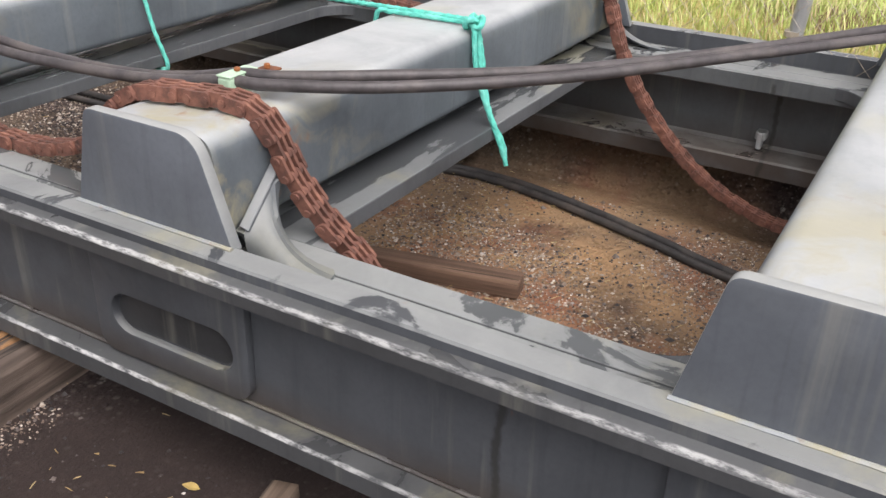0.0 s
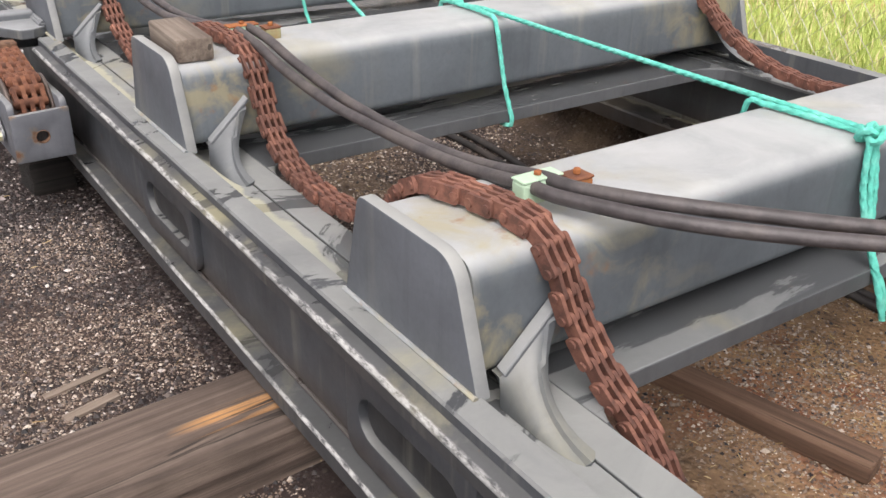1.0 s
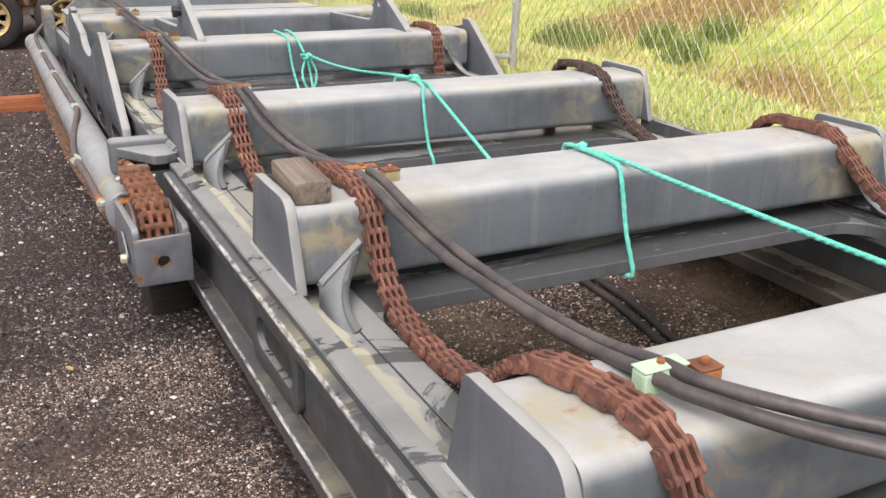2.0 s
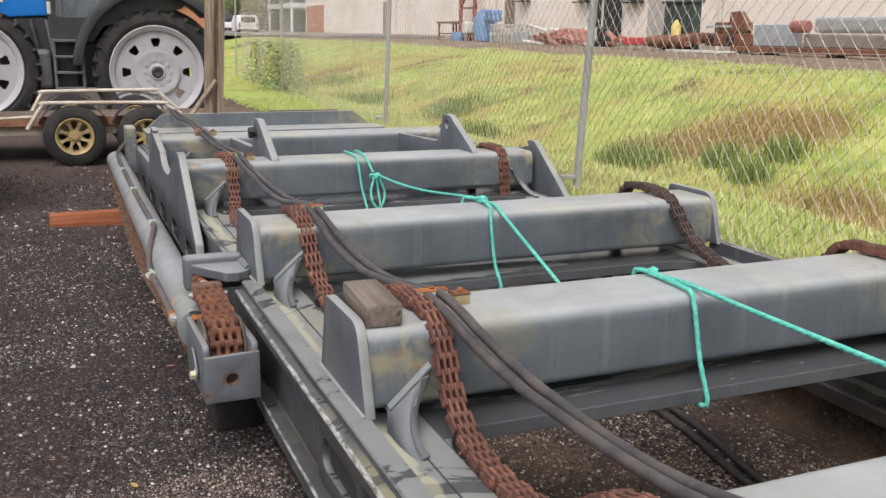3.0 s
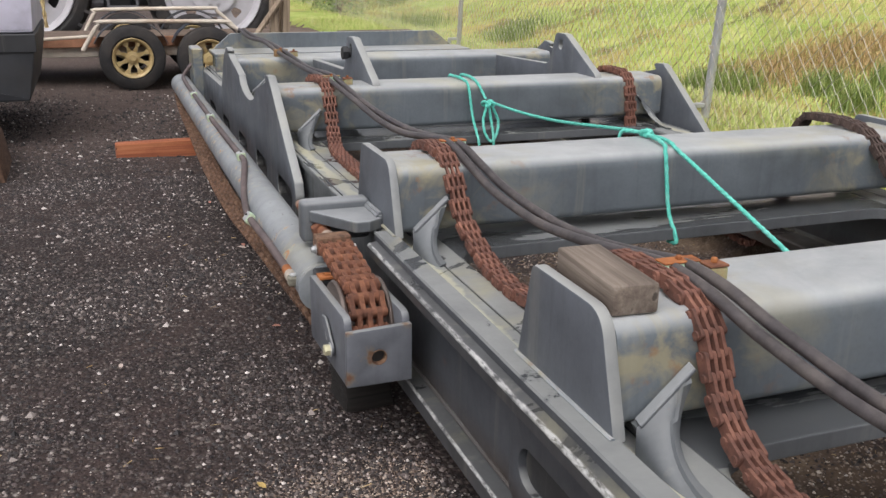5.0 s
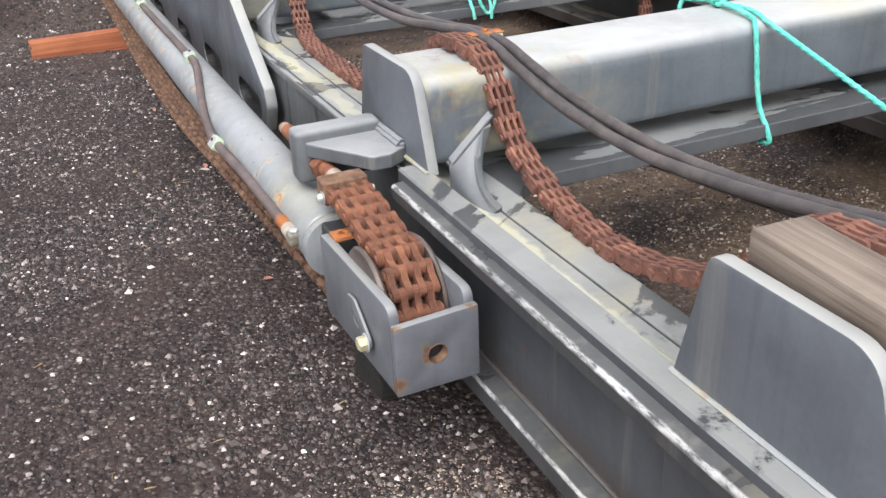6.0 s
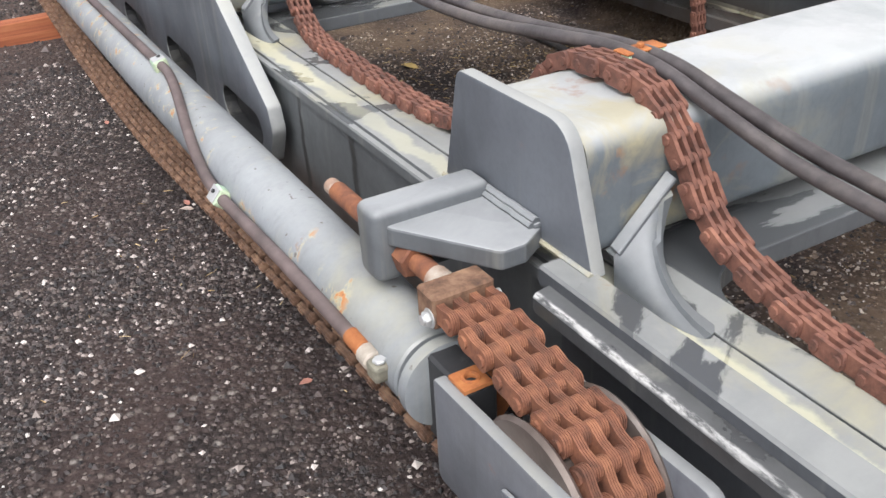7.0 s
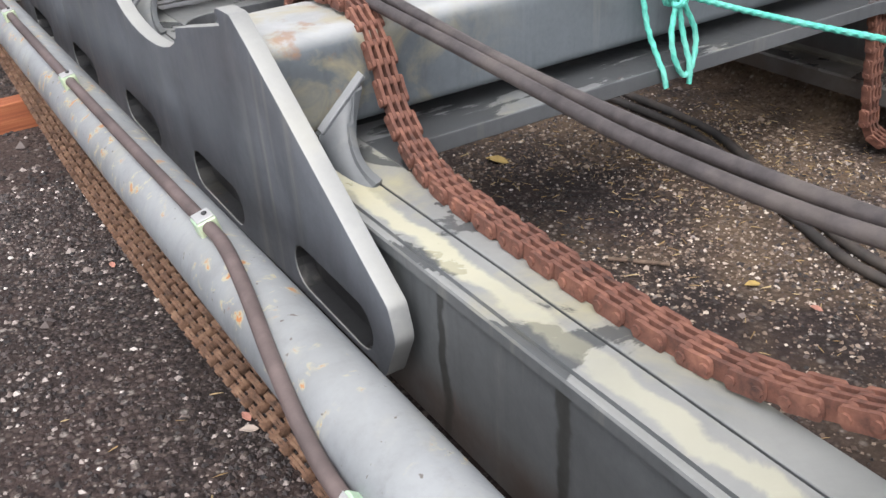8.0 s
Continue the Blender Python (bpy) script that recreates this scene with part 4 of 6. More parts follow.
part("washer", rod((BX0 - 0.016, 2.492, 0.350), (BX0 - 0.0135, 2.492, 0.350), 0.023, 16), GALV, keep)
mount = part("mount_block", box(-0.262, -0.200, 2.762, 2.90, 0.30, 0.478, 0.006), DARKP, cyl, "dark rusty block behind the sheave")
part("mount_plate", slab([(-0.266, 2.758), (-0.212, 2.758), (-0.212, 2.810), (-0.266, 2.810)], 2, 0.4785, 0.487, 0.001, [circle(-0.238, 2.784, 0.010, 14)]), RUSTO, mount, "small orange rusty plate with a bolt hole")
part("mount_ring", lathe([(0.487, 0.017), (0.490, 0.015), (0.490, 0.012), (0.487, 0.011)], (-0.238, 2.784, 0), 2, 20, None, False), RUSTO, mount, smooth=True)

nine = [(k - 3) * 0.0160 for k in range(7)]
OUTER_W = link_mesh("outer_link_wide", nine[::2], 0.0508, 0.0430, 0.0158, True, 0.80, 4, 0.85, 0.0165)
INNER_W = link_mesh("inner_link_wide", nine[1::2], 0.0508, 0.0430, 0.0158, False, 0.80, 4, 0.85, 0.0165)
for me in (OUTER_W, INNER_W):
    me.materials.append(RUSTL)
five = [(k - 2) * 0.0200 for k in range(5)]
OUTER_D = link_mesh("outer_link_low", five[::2], 0.0508, 0.0400, 0.0150, True, 0.70, 2, 0.92, 0.0140)
INNER_D = link_mesh("inner_link_low", five[1::2], 0.0508, 0.0400, 0.0150, False, 0.70, 2, 0.92, 0.0140)
for me in (OUTER_D, INNER_D):
    me.materials.append(RUSTD)
lift_chain = thing("leaf_chain", "broad orange-brown leaf chain running over the sheave", "chain", "mast chains")
over = [(SX, 2.90, 0.552), (SX, 2.83, 0.552), (SX, 2.74, 0.543)]
R = 0.131
over += [(SX, SY + R * math.cos(radians(a)), SZ + R * math.sin(radians(a))) for a in (75, 95, 115, 135, 155, 175, 195, 215, 235, 255)]
pins = chain(lift_chain, over, (OUTER_W, INNER_W), 0.0508)
under = [(SX, 2.56, 0.262), (-0.19, 2.75, 0.255), (-0.205, 3.0, 0.248), (-0.222, 3.5, 0.230), (-0.232, 3.95, 0.210), (-0.240, 4.4, 0.180), (-0.250, 4.9, 0.152), (-0.252, 5.4, 0.140), (-0.256, 6.0, 0.155), (-0.258, 6.4, 0.182), (-0.256, 6.8, 0.210), (-0.252, 7.2, 0.230), (-0.25, 7.8, 0.27), (-0.24, 8.2, 0.33)]
chain(lift_chain, under, (OUTER_D, INNER_D), 0.0508, (1, 0, 0.40))
part("mount_plate", slab([(-0.122, 2.835), (-0.090, 2.835), (-0.090, 2.885), (-0.122, 2.885)], 2, 0.470, 0.487, 0.001), GOLD_TAG, cyl, "small yellow painted plate")
anchor = thing("chain_anchor", "rusty threaded anchor rod with a clevis block", "chain anchor")
part("rod", rod((-0.190, 3.395, 0.560), (-0.186, 2.95, 0.556), 0.021, 20, None, 0.004), RODRUST, anchor, "orange rusty rod", smooth=True)
part("rod_end", rod((-0.191, 3.428, 0.5603), (-0.190, 3.395, 0.560), 0.018, 20, None, 0.005), CREAM, anchor, smooth=True)
part("nut", rod((-0.189, 3.085, 0.558), (-0.1885, 3.045, 0.5575), 0.036, 6, None, 0.004), RODRUST, anchor)
part("collar", rod((-0.187, 2.985, 0.5565), (-0.186, 2.945, 0.556), 0.025, 20, None, 0.004), CREAM, anchor, "white corroded collar", smooth=True)
part("clevis", box(-0.246, -0.124, 2.885, 2.945, 0.520, 0.584, 0.005), RUSTD, anchor)
pb = part("pin_bolt", rod((-0.262, 2.900, 0.540), (-0.106, 2.900, 0.540), 0.009, 12), GALV, anchor, "bright bolt through the clevis", smooth=True)
part("nut", rod((-0.258, 2.900, 0.540), (-0.2475, 2.900, 0.540), 0.014, 6, None, 0.003), GALV, pb)
part("washer", rod((-0.2475, 2.900, 0.540), (-0.2455, 2.900, 0.540), 0.018, 16), GALV, pb)


# ---- hoses, clamps and pipe ----
def hose(label, pts, r, mat_=RUBBER, name="hydraulic_hose", group="hydraulic hoses"):
    bm = tube(smooth_path(pts, 0.025), r, 12)
    ob = part(name, bm, mat_, smooth=True)
    return tagged(ob, label, "hose", group)


RUN = [(1.95, -1.22, 0.86), (1.56, -0.97, 0.862), (1.14, -0.67, 0.852), (0.74, -0.38, 0.848), (0.43, -0.10, 0.858), (0.300, 0.12, 0.853), (0.285, 0.22, 0.848), (0.290, 0.38, 0.815),
       (0.300, 0.56, 0.788), (0.305, 0.78, 0.774), (0.300, 1.04, 0.778), (0.292, 1.28, 0.808), (0.285, 1.46, 0.845), (0.288, 1.61, 0.848), (0.295, 1.80, 0.815), (0.30, 2.02, 0.780), (0.30, 2.30, 0.760),
       (0.30, 2.60, 0.775), (0.295, 2.80, 0.815), (0.292, 2.95, 0.848), (0.295, 3.10, 0.848), (0.30, 3.30, 0.822), (0.305, 3.6, 0.790), (0.305, 3.95, 0.785), (0.305, 4.35, 0.805), (0.30, 4.72, 0.835), (0.30, 4.90, 0.848),
       (0.30, 5.10, 0.845), (0.30, 5.5, 0.83), (0.30, 5.9, 0.835), (0.30, 6.35, 0.848), (0.30, 6.9, 0.86), (0.30, 7.6, 0.84), (0.32, 8.22, 0.845), (0.36, 8.6, 0.80), (0.40, 9.2, 0.55)]
for dx, dz in ((-0.019, 0.0), (0.019, 0.003)):
    hose("brown-black rubber hose clamped along the mast", [(x + dx * (1 if y > 0 else 1 + 0.4 * -y), y + (dx * 0.9 if y < 0.1 else 0), z + dz + 0.004 * math.sin(y * 5 + dx * 90)) for x, y, z in RUN], 0.0140)
LOW = [(1.62, -1.7, 0), (1.66, -1.2, 0), (1.70, -0.85, 0), (1.765, -0.58, 0), (1.83, -0.38, 0), (1.91, -0.13, 0), (1.98, 0.12, 0), (2.03, 0.36, 0), (2.02, 0.60, 0), (1.93, 0.80, 0), (1.74, 1.15, 0), (1.64, 1.6, 0),
       (1.72, 2.2, 0), (1.70, 2.9, 0), (1.56, 3.5, 0), (1.43, 4.1, 0), (1.52, 4.5, 0), (1.69, 4.9, 0), (1.79, 5.3, 0), (1.75, 6.2, 0), (1.6, 7.4, 0)]
for dx in (-0.02, 0.021):
    hose("black rubber hose lying on the gravel inside the mast", [(x + dx * (1 + 0.8 * step01(0.9, 1.6, y)) + 0.006 * math.sin(y * 2.1 + dx * 60), y, height(x, y) + 0.017) for x, y, z in LOW], 0.0165, RUBBER_B)


def hose_clamp(x, y, z, top, body, second):
    c = thing("hose_clamp", "two-part hose clamp bolted on a crossbeam", "clamp", "hose clamps", at=(x, y, z))
    part("clamp_block", box(-0.047, 0.047, -0.019, 0.019, -0.002, 0.044, 0.006, 2), body, c, "pale green plastic block")
    part("cover_plate", box(-0.048, 0.048, -0.020, 0.020, 0.0445, 0.049, 0.0015), top, c, "cover plate")
    part("bolt_head", rod((0, 0, 0.049), (0, 0, 0.058), 0.008, 6, None, 0.002), RUSTO, c, "rusty bolt head")
    if second:
        part("spare_block", box(0.062, 0.112, -0.034, 0.010, -0.002, 0.030, 0.005, 2), second, c, "smaller rust-stained block")
        part("spare_cover", box(0.061, 0.113, -0.035, 0.011, 0.0305, 0.036, 0.0015), RODRUST, c, "orange rusty cover plate")
        part("spare_bolt", rod((0.087, -0.012, 0.036), (0.087, -0.012, 0.048), 0.008, 6, None, 0.002), RUSTO, c)
    return c


STAIN = plain("rust_stained_plastic", (0.28, 0.17, 0.08), 0.6, 0, 0.3, 25, 0.1, (0.30, 0.40, 0.22), 0.7)
hose_clamp(0.285, 0.215, 0.815, MINT, MINT, RUSTO)
hose_clamp(0.288, 1.60, 0.815, RUSTO, MINT, STAIN)
hose_clamp(0.295, 3.03, 0.815, RUSTO, MINT, None)
hose_clamp(0.300, 4.90, 0.815, STAIN, MINT, STAIN)
hose_clamp(0.300, 6.36, 0.815, STAIN, STAIN, STAIN)

pipe = thing("cylinder_feed_pipe", "brown steel feed pipe clipped along the cylinder", "pipe")
PATHP = [(-0.312, 3.02, 0.412), (-0.315, 3.2, 0.413), (-0.320, 3.5, 0.410), (-0.326, 3.845, 0.398), (-0.322, 4.0, 0.415), (-0.30, 4.18, 0.455), (-0.265, 4.38, 0.487), (-0.240, 4.55, 0.497), (-0.236, 4.68, 0.497), (-0.242, 5.2, 0.497), (-0.247, 5.89, 0.497), (-0.247, 6.8, 0.497), (-0.24, 7.6, 0.497), (-0.22, 8.0, 0.50), (-0.15, 8.15, 0.56), (-0.05, 8.2, 0.66)]
part("tube", tube(smooth_path(PATHP, 0.03), 0.0155, 12), PIPE, pipe, smooth=True)
part("sleeve", rod((-0.312, 3.10, 0.4125), (-0.312, 3.04, 0.412), 0.0185, 14, None, 0.003), RUSTO, pipe, "orange rusty sleeve", smooth=True)
part("ferrule", rod((-0.312, 3.04, 0.412), (-0.312, 3.0, 0.411), 0.021, 14, None, 0.004), CREAM, pipe, "corroded white ferrule", smooth=True)
part("elbow", box(-0.331, -0.293, 2.960, 3.001, 0.390, 0.426, 0.008, 2), plain("dull_olive_zinc", (0.24, 0.23, 0.18), 0.5, 0.3, 0.3, 40, 0.2, (0.15, 0.09, 0.06), 0.5), pipe, "square corroded fitting")
part("plug", rod((-0.312, 2.978, 0.426), (-0.312, 2.978, 0.434), 0.013, 6, None, 0.002), GALV, pipe)
for (x, y, z), tilt in (((-0.326, 3.845, 0.398), 50), ((-0.236, 4.676, 0.497), 12), ((-0.247, 5.89, 0.497), 10), ((-0.247, 6.9, 0.497), 10)):
    k = new("pipe_clip")
    k.parent = pipe
    k.matrix_local = pose(x, y, z, 0, -tilt, 0)
    part("clip_block", box(-0.023, 0.023, -0.024, 0.024, -0.026, 0.0185, 0.004), MINT, k, "pale green clip block")
    part("clip_cover", box(-0.020, 0.020, -0.022, 0.022, 0.019, 0.0225, 0.001), GALV, k, "small steel cover")
    part("clip_bolt", rod((0.006, 0, 0.0225), (0.006, 0, 0.028), 0.006, 6, None, 0.001), DARKP, k)

# ---- rope ----
rope = thing("rope", "turquoise twisted rope tied between the crossbeams", "rope")


def strand(pts, name="cord", r=0.0075):
    path = smooth_path(pts, 0.006)
    return part(name, tube(path, r, 9, None, 0.42, 3, 0.16), ROPE, rope, smooth=True)


def sag(a, b, drop, n=6):
    a, b = Vector(a), Vector(b)
    return [a.lerp(b, k / n) - Vector((0, 0, 4 * drop * (k / n) * (1 - k / n))) for k in range(n + 1)]


strand([(1.10, 0.40, 0.70), (1.10, 0.39, 0.815), (1.105, 0.33, 0.826), (1.12, 0.15, 0.826), (1.125, 0.085, 0.828)])
strand(sag((1.125, 0.085, 0.835), (1.135, 1.50, 0.828), 0.004) + [(1.12, 1.60, 0.826), (1.105, 1.70, 0.826)])
strand([(1.10, 1.74, 0.60), (1.10, 1.745, 0.79), (1.10, 1.715, 0.826), (1.105, 1.60, 0.828), (1.10, 1.47, 0.827), (1.095, 1.41, 0.805), (1.10, 1.36, 0.62), (1.105, 1.322, 0.52), (1.103, 1.315, 0.485), (1.098, 1.35, 0.478), (1.10, 1.45, 0.482)])
strand([(1.03, 1.70, 0.50), (1.025, 1.775, 0.545)] + sag((1.03, 1.84, 0.573), (1.13, 2.855, 0.815), 0.0)[1:] + [(1.135, 2.90, 0.827), (1.145, 2.97, 0.83), (1.14, 3.09, 0.828)])
strand([(1.09, 3.21, 0.62), (1.10, 3.215, 0.80), (1.12, 3.17, 0.826), (1.13, 3.06, 0.832), (1.10, 2.90, 0.827), (1.07, 2.833, 0.80), (1.08, 2.80, 0.60), (1.09, 2.755, 0.51), (1.092, 2.752, 0.478), (1.09, 2.80, 0.475)])
strand([(1.13, 3.17, 0.828)] + sag((1.14, 3.24, 0.826), (1.16, 4.70, 0.715), 0.03)[1:])
strand([(1.06, 5.12, 0.70), (1.06, 5.10, 0.81), (1.05, 5.0, 0.826), (1.045, 4.84, 0.827), (1.045, 4.755, 0.80), (1.06, 4.72, 0.64), (1.075, 4.665, 0.52), (1.08, 4.66, 0.482)])
strand([(1.13, 5.12, 0.70), (1.13, 5.10, 0.81), (1.13, 5.0, 0.826), (1.11, 4.84, 0.827), (1.11, 4.755, 0.80), (1.135, 4.715, 0.73)])
strand([(1.14, 4.70, 0.70), (1.11, 4.68, 0.62), (1.115, 4.665, 0.55), (1.15, 4.66, 0.50), (1.185, 4.665, 0.535), (1.20, 4.68, 0.61), (1.17, 4.70, 0.69)], "loop")
strand([(1.15, 4.70, 0.70), (1.16, 4.69, 0.62), (1.165, 4.66, 0.53), (1.165, 4.655, 0.475)], "tail")
strand([(1.12, 0.055, 0.825), (1.115, 0.035, 0.70), (1.11, 0.0, 0.58), (1.105, -0.045, 0.49), (1.11, -0.07, 0.42)], "tail")
strand([(1.10, 0.055, 0.825), (1.09, 0.035, 0.70), (1.10, -0.01, 0.57), (1.115, -0.05, 0.49), (1.12, -0.06, 0.44)], "tail")
strand([(1.13, 0.06, 0.83), (1.135, 0.04, 0.72), (1.12, 0.01, 0.60), (1.11, -0.03, 0.52)], "tail")


def knot(c, s):
    pts = []
    for k in range(25):
        a = 2 * math.pi * k / 24
        pts.append(Vector(c) + Vector((math.sin(a) + 2 * math.sin(2 * a), (math.cos(a) - 2 * math.cos(2 * a)) * 0.6, -math.sin(3 * a))) * s)
    strand(pts, "knot", 0.0085)


knot((1.118, 0.062, 0.832), 0.0135)
knot((1.15, 4.705, 0.705), 0.013)
knot((1.135, 3.07, 0.836), 0.009)
knot((1.11, 1.65, 0.834), 0.006)


# ---- timbers ----
def timber(label, centre, size, turn, material, name="timber", group="", rough=0.006, tilt=0.0, split=0.0):
    """A sawn timber with uneven faces and worn edges."""
    lx, ly, lz = size
    bm = box(-lx / 2, lx / 2, -ly / 2, ly / 2, -lz / 2, lz / 2, min(0.012, lz * 0.12), 2)
    bmesh.ops.subdivide_edges(bm, edges=[e for e in bm.edges if e.calc_length() > 0.09], cuts=max(4, int(max(lx, ly) / (0.03 if split else 0.06))), use_grid_fill=True)
    long_x = lx > ly
    for v in bm.verts:
        p = v.co + Vector(centre)
        q = (p.x * 2.2, p.y * 22, p.z * 22) if long_x else (p.x * 22, p.y * 2.2, p.z * 22)
        v.co += Vector((noise.noise(q), noise.noise((q[0] + 7, q[1], q[2])), noise.noise((q[0], q[1] + 5, q[2])))) * rough
        if split and v.co.z > 0.02:
            edge = -0.025 + 0.035 * noise.noise((v.co.x * 2.5, 3.0, 0.0)) + 0.012 * noise.noise((v.co.x * 11, 1.0, 0.0))
            v.co.z -= split * step01(edge + 0.012, edge - 0.012, v.co.y) * (0.6 + 0.8 * noise.noise((v.co.x * 3, v.co.y * 30, 2.0)))
    ob = part(name, bm, material, smooth=True)
    ob.matrix_world = pose(*centre, tilt, 0, turn)
    return tagged(ob, label, "timber", group)


timber("weathered wooden block resting on a crossbeam", (0.093, 1.580, 0.848), (0.105, 0.275, 0.066), -3, OLDWOOD_Y, "wood_block", "", 0.003)
timber("split old sleeper under the mast rail", (-0.62, 0.775, 0.055), (1.75, 0.27, 0.175), 3, SLEEPWOOD, "sleeper", "sleepers", 0.006, 0.0, 0.022)
timber("brown sawn timber lying on the gravel inside the mast", (1.105, 0.32, -0.032), (0.082, 0.88, 0.066), 13, PLANKWOOD, "timber", "", 0.003)
timber("old sleeper under the far rail", (2.55, 0.75, 0.06), (1.0, 0.25, 0.17), 2, OLDWOOD, "sleeper", "sleepers", 0.010)
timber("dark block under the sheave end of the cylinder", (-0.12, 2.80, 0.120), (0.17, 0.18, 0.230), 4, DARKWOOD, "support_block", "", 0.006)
timber("red-stained timber bearer poking out under the mast", (0.65, 6.86, 0.128), (2.95, 0.10, 0.125), 2, REDWOOD, "bearer", "bearers", 0.003)
timber("stub of broken timber on the dark gravel", (-0.045, -0.10, 0.0), (0.12, 0.07, 0.035), 12, OLDWOOD, "timber", "", 0.004)
for x, y, ln, turn, wd in ((-0.40, 1.31, 0.19, 12, 0.022), (-0.395, 1.183, 0.155, 14, 0.030)):
    timber("thin grey wood splinter on the gravel", (x, y, height(x, y) + 0.006), (ln, wd, 0.010), turn, SPLINT, "splinter", "splinters", 0.001)


# ---- fence ----
fence = thing("chain_link_fence", "galvanised chain-link fence with leaning steel posts", "fence")


def fx(y):
    return 2.79 + 0.075 * (y - 4.95)


POSTS = [-6.0, -0.6, 4.95, 10.45, 19.3, 28.8]
for y in POSTS:
    x = fx(y)
    z = height(x, y)
    post = part("post", rod((x, y + 0.03, z - 0.15), (x + 0.03, y - 0.15, z + 2.4), 0.028, 16), GALV, fence, "galvanised tube post", smooth=True)
    for dz in (0.12, 0.48, 0.85, 1.22, 1.60, 1.95):
        t = dz / 2.4
        part("band", rod((x + 0.03 * t, y + 0.03 - 0.18 * t, z + dz), (x + 0.03 * t, y + 0.03 - 0.18 * t, z + dz + 0.02), 0.033, 14), WIRE, post)
    part("bracket", box(x - 0.13, x - 0.02, y - 0.005, y + 0.035, z + 0.105, z + 0.135, 0.004), GALV, post, "small white bracket")
    part("bracket_tab", box(x - 0.14, x - 0.10, y + 0.005, y + 0.025, z + 0.07, z + 0.135, 0.004), GALV, post)


def woven():
    """Zigzags in mirrored pairs make the diamonds."""
    W, r = 0.100, 0.0015
    rows_ = 26
    V, Fc = [], []
    for k in range(int(33.0 / W)):
        y0 = -6.0 + k * W
        x0, z0 = fx(y0) - 0.034 + 0.02 * noise.noise((y0 * 0.7, 1, 0)), height(fx(y0), y0) + 0.01
        z0 += 0.02 * noise.noise((y0 * 1.3, 4, 0))
        for flip in (0, 1):
            base = len(V)
            for i in range(rows_ * 2):
                s = (W / 2) * (i % 2) if flip == 0 else W - (W / 2) * (i % 2)
                zz = z0 + i * W * 0.50
                yy = y0 + s - 0.075 * (zz - z0)
                xx = x0 + 0.003 * (1 if (i + flip) % 2 else -1) + 0.012 * (zz - z0)
                yy += 0.006 * noise.noise((y0 * 5, zz * 5, 2.0))
                V += [(xx - r, yy, zz), (xx + r, yy - r, zz), (xx + r, yy + r, zz)]
            for i in range(rows_ * 2 - 1):
                a, c = base + 3 * i, base + 3 * i + 3
                for q in range(3):
                    p = (q + 1) % 3
                    Fc.append((a + q, a + p, c + p, c + q))
    return V, Fc


V, Fc = woven()
tagged(mesh_part("wire_mesh", V, Fc, WIRE, fence, "pale woven wire diamonds"), kind="stuff")
for dz in (0.05, 1.05, 2.0):
    pts = [Vector((fx(y) - 0.03, y - 0.075 * dz, height(fx(y), y) + dz + 0.02 * math.sin(y * 1.1 + dz))) for y in [-6 + 0.5 * k for k in range(66)]]
    part("strain_wire", tube(pts, 0.0022, 4), WIRE, fence, "tight line wire")


# ---- gravel, leaves and straw ----
def island_ramp(name, stops, rough=0.8):
    m, N, L, b = mat(name, rough)
    g = N.new("ShaderNodeNewGeometry")
    L.new(ramp(N, L, g.outputs["Random Per Island"], stops), b.inputs["Base Color"])
    return m


STONES = island_ramp("dark_gravel_stone", [(0.0, (0.009, 0.008, 0.009)), (0.45, (0.034, 0.026, 0.025)), (0.76, (0.078, 0.060, 0.055)), (0.90, (0.16, 0.13, 0.115)), (0.965, (0.34, 0.30, 0.275)), (1.0, (0.64, 0.60, 0.56))], 0.6)
CHIPS = island_ramp("pale_gravel_stone", [(0.0, (0.075, 0.050, 0.038)), (0.40, (0.17, 0.122, 0.092)), (0.80, (0.31, 0.245, 0.19)), (1.0, (0.62, 0.55, 0.47))], 0.7)


def pebbles(seed, patches, keep_):
    rng = np.random.default_rng(seed)
    V, Fc = [], []
    octa = np.array([(1, 0, 0), (-1, 0, 0), (0, 1, 0), (0, -1, 0), (0, 0, 1), (0, 0, -1)], float)
    tri = [(0, 2, 4), (2, 1, 4), (1, 3, 4), (3, 0, 4), (2, 0, 5), (1, 2, 5), (3, 1, 5), (0, 3, 5)]
    for (x0, x1, y0, y1), n, s in patches:
        xs, ys = rng.uniform(x0, x1, n), rng.uniform(y0, y1, n)
        size = s * (0.0030 + 0.0062 * rng.random(n) ** 2.2 + 0.006 * (rng.random(n) > 0.98))
        chance = rng.random(n)
        shape = octa[None] * size[:, None, None] * rng.uniform(0.55, 1.35, (n, 6, 1)) * np.array([1, 1, 0.75])
        turn = rng.uniform(0, 6.28, n)
        for k in range(n):
            x, y = xs[k], ys[k]
            if chance[k] > keep_(x, y):
                continue
            c, d = math.cos(turn[k]), math.sin(turn[k])
            z = height(x, y) + size[k] * 0.25
            b0 = len(V)
            V.extend([(x + p[0] * c - p[1] * d, y + p[0] * d + p[1] * c, z + p[2]) for p in shape[k]])
            Fc.extend([(b0 + i, b0 + j, b0 + q) for i, j, q in tri])
    return V, Fc


def evenly(x, y):
    if 0.5 < x and -1.0 < y < 0.9:
        return 0.25
    if -0.85 < x < 0 and y < 0.66:
        return 0.3
    edge = step01(-3.1, -1.5, x) * step01(10.5, 8.5, y) if x < 0 else 1.0
    return max(0.25, min(1.0, 0.62 + 1.5 * noise.noise((x * 1.6, y * 1.6, 2.0)) + 0.5 * noise.noise((x * 6, y * 6, 4.0)))) * edge


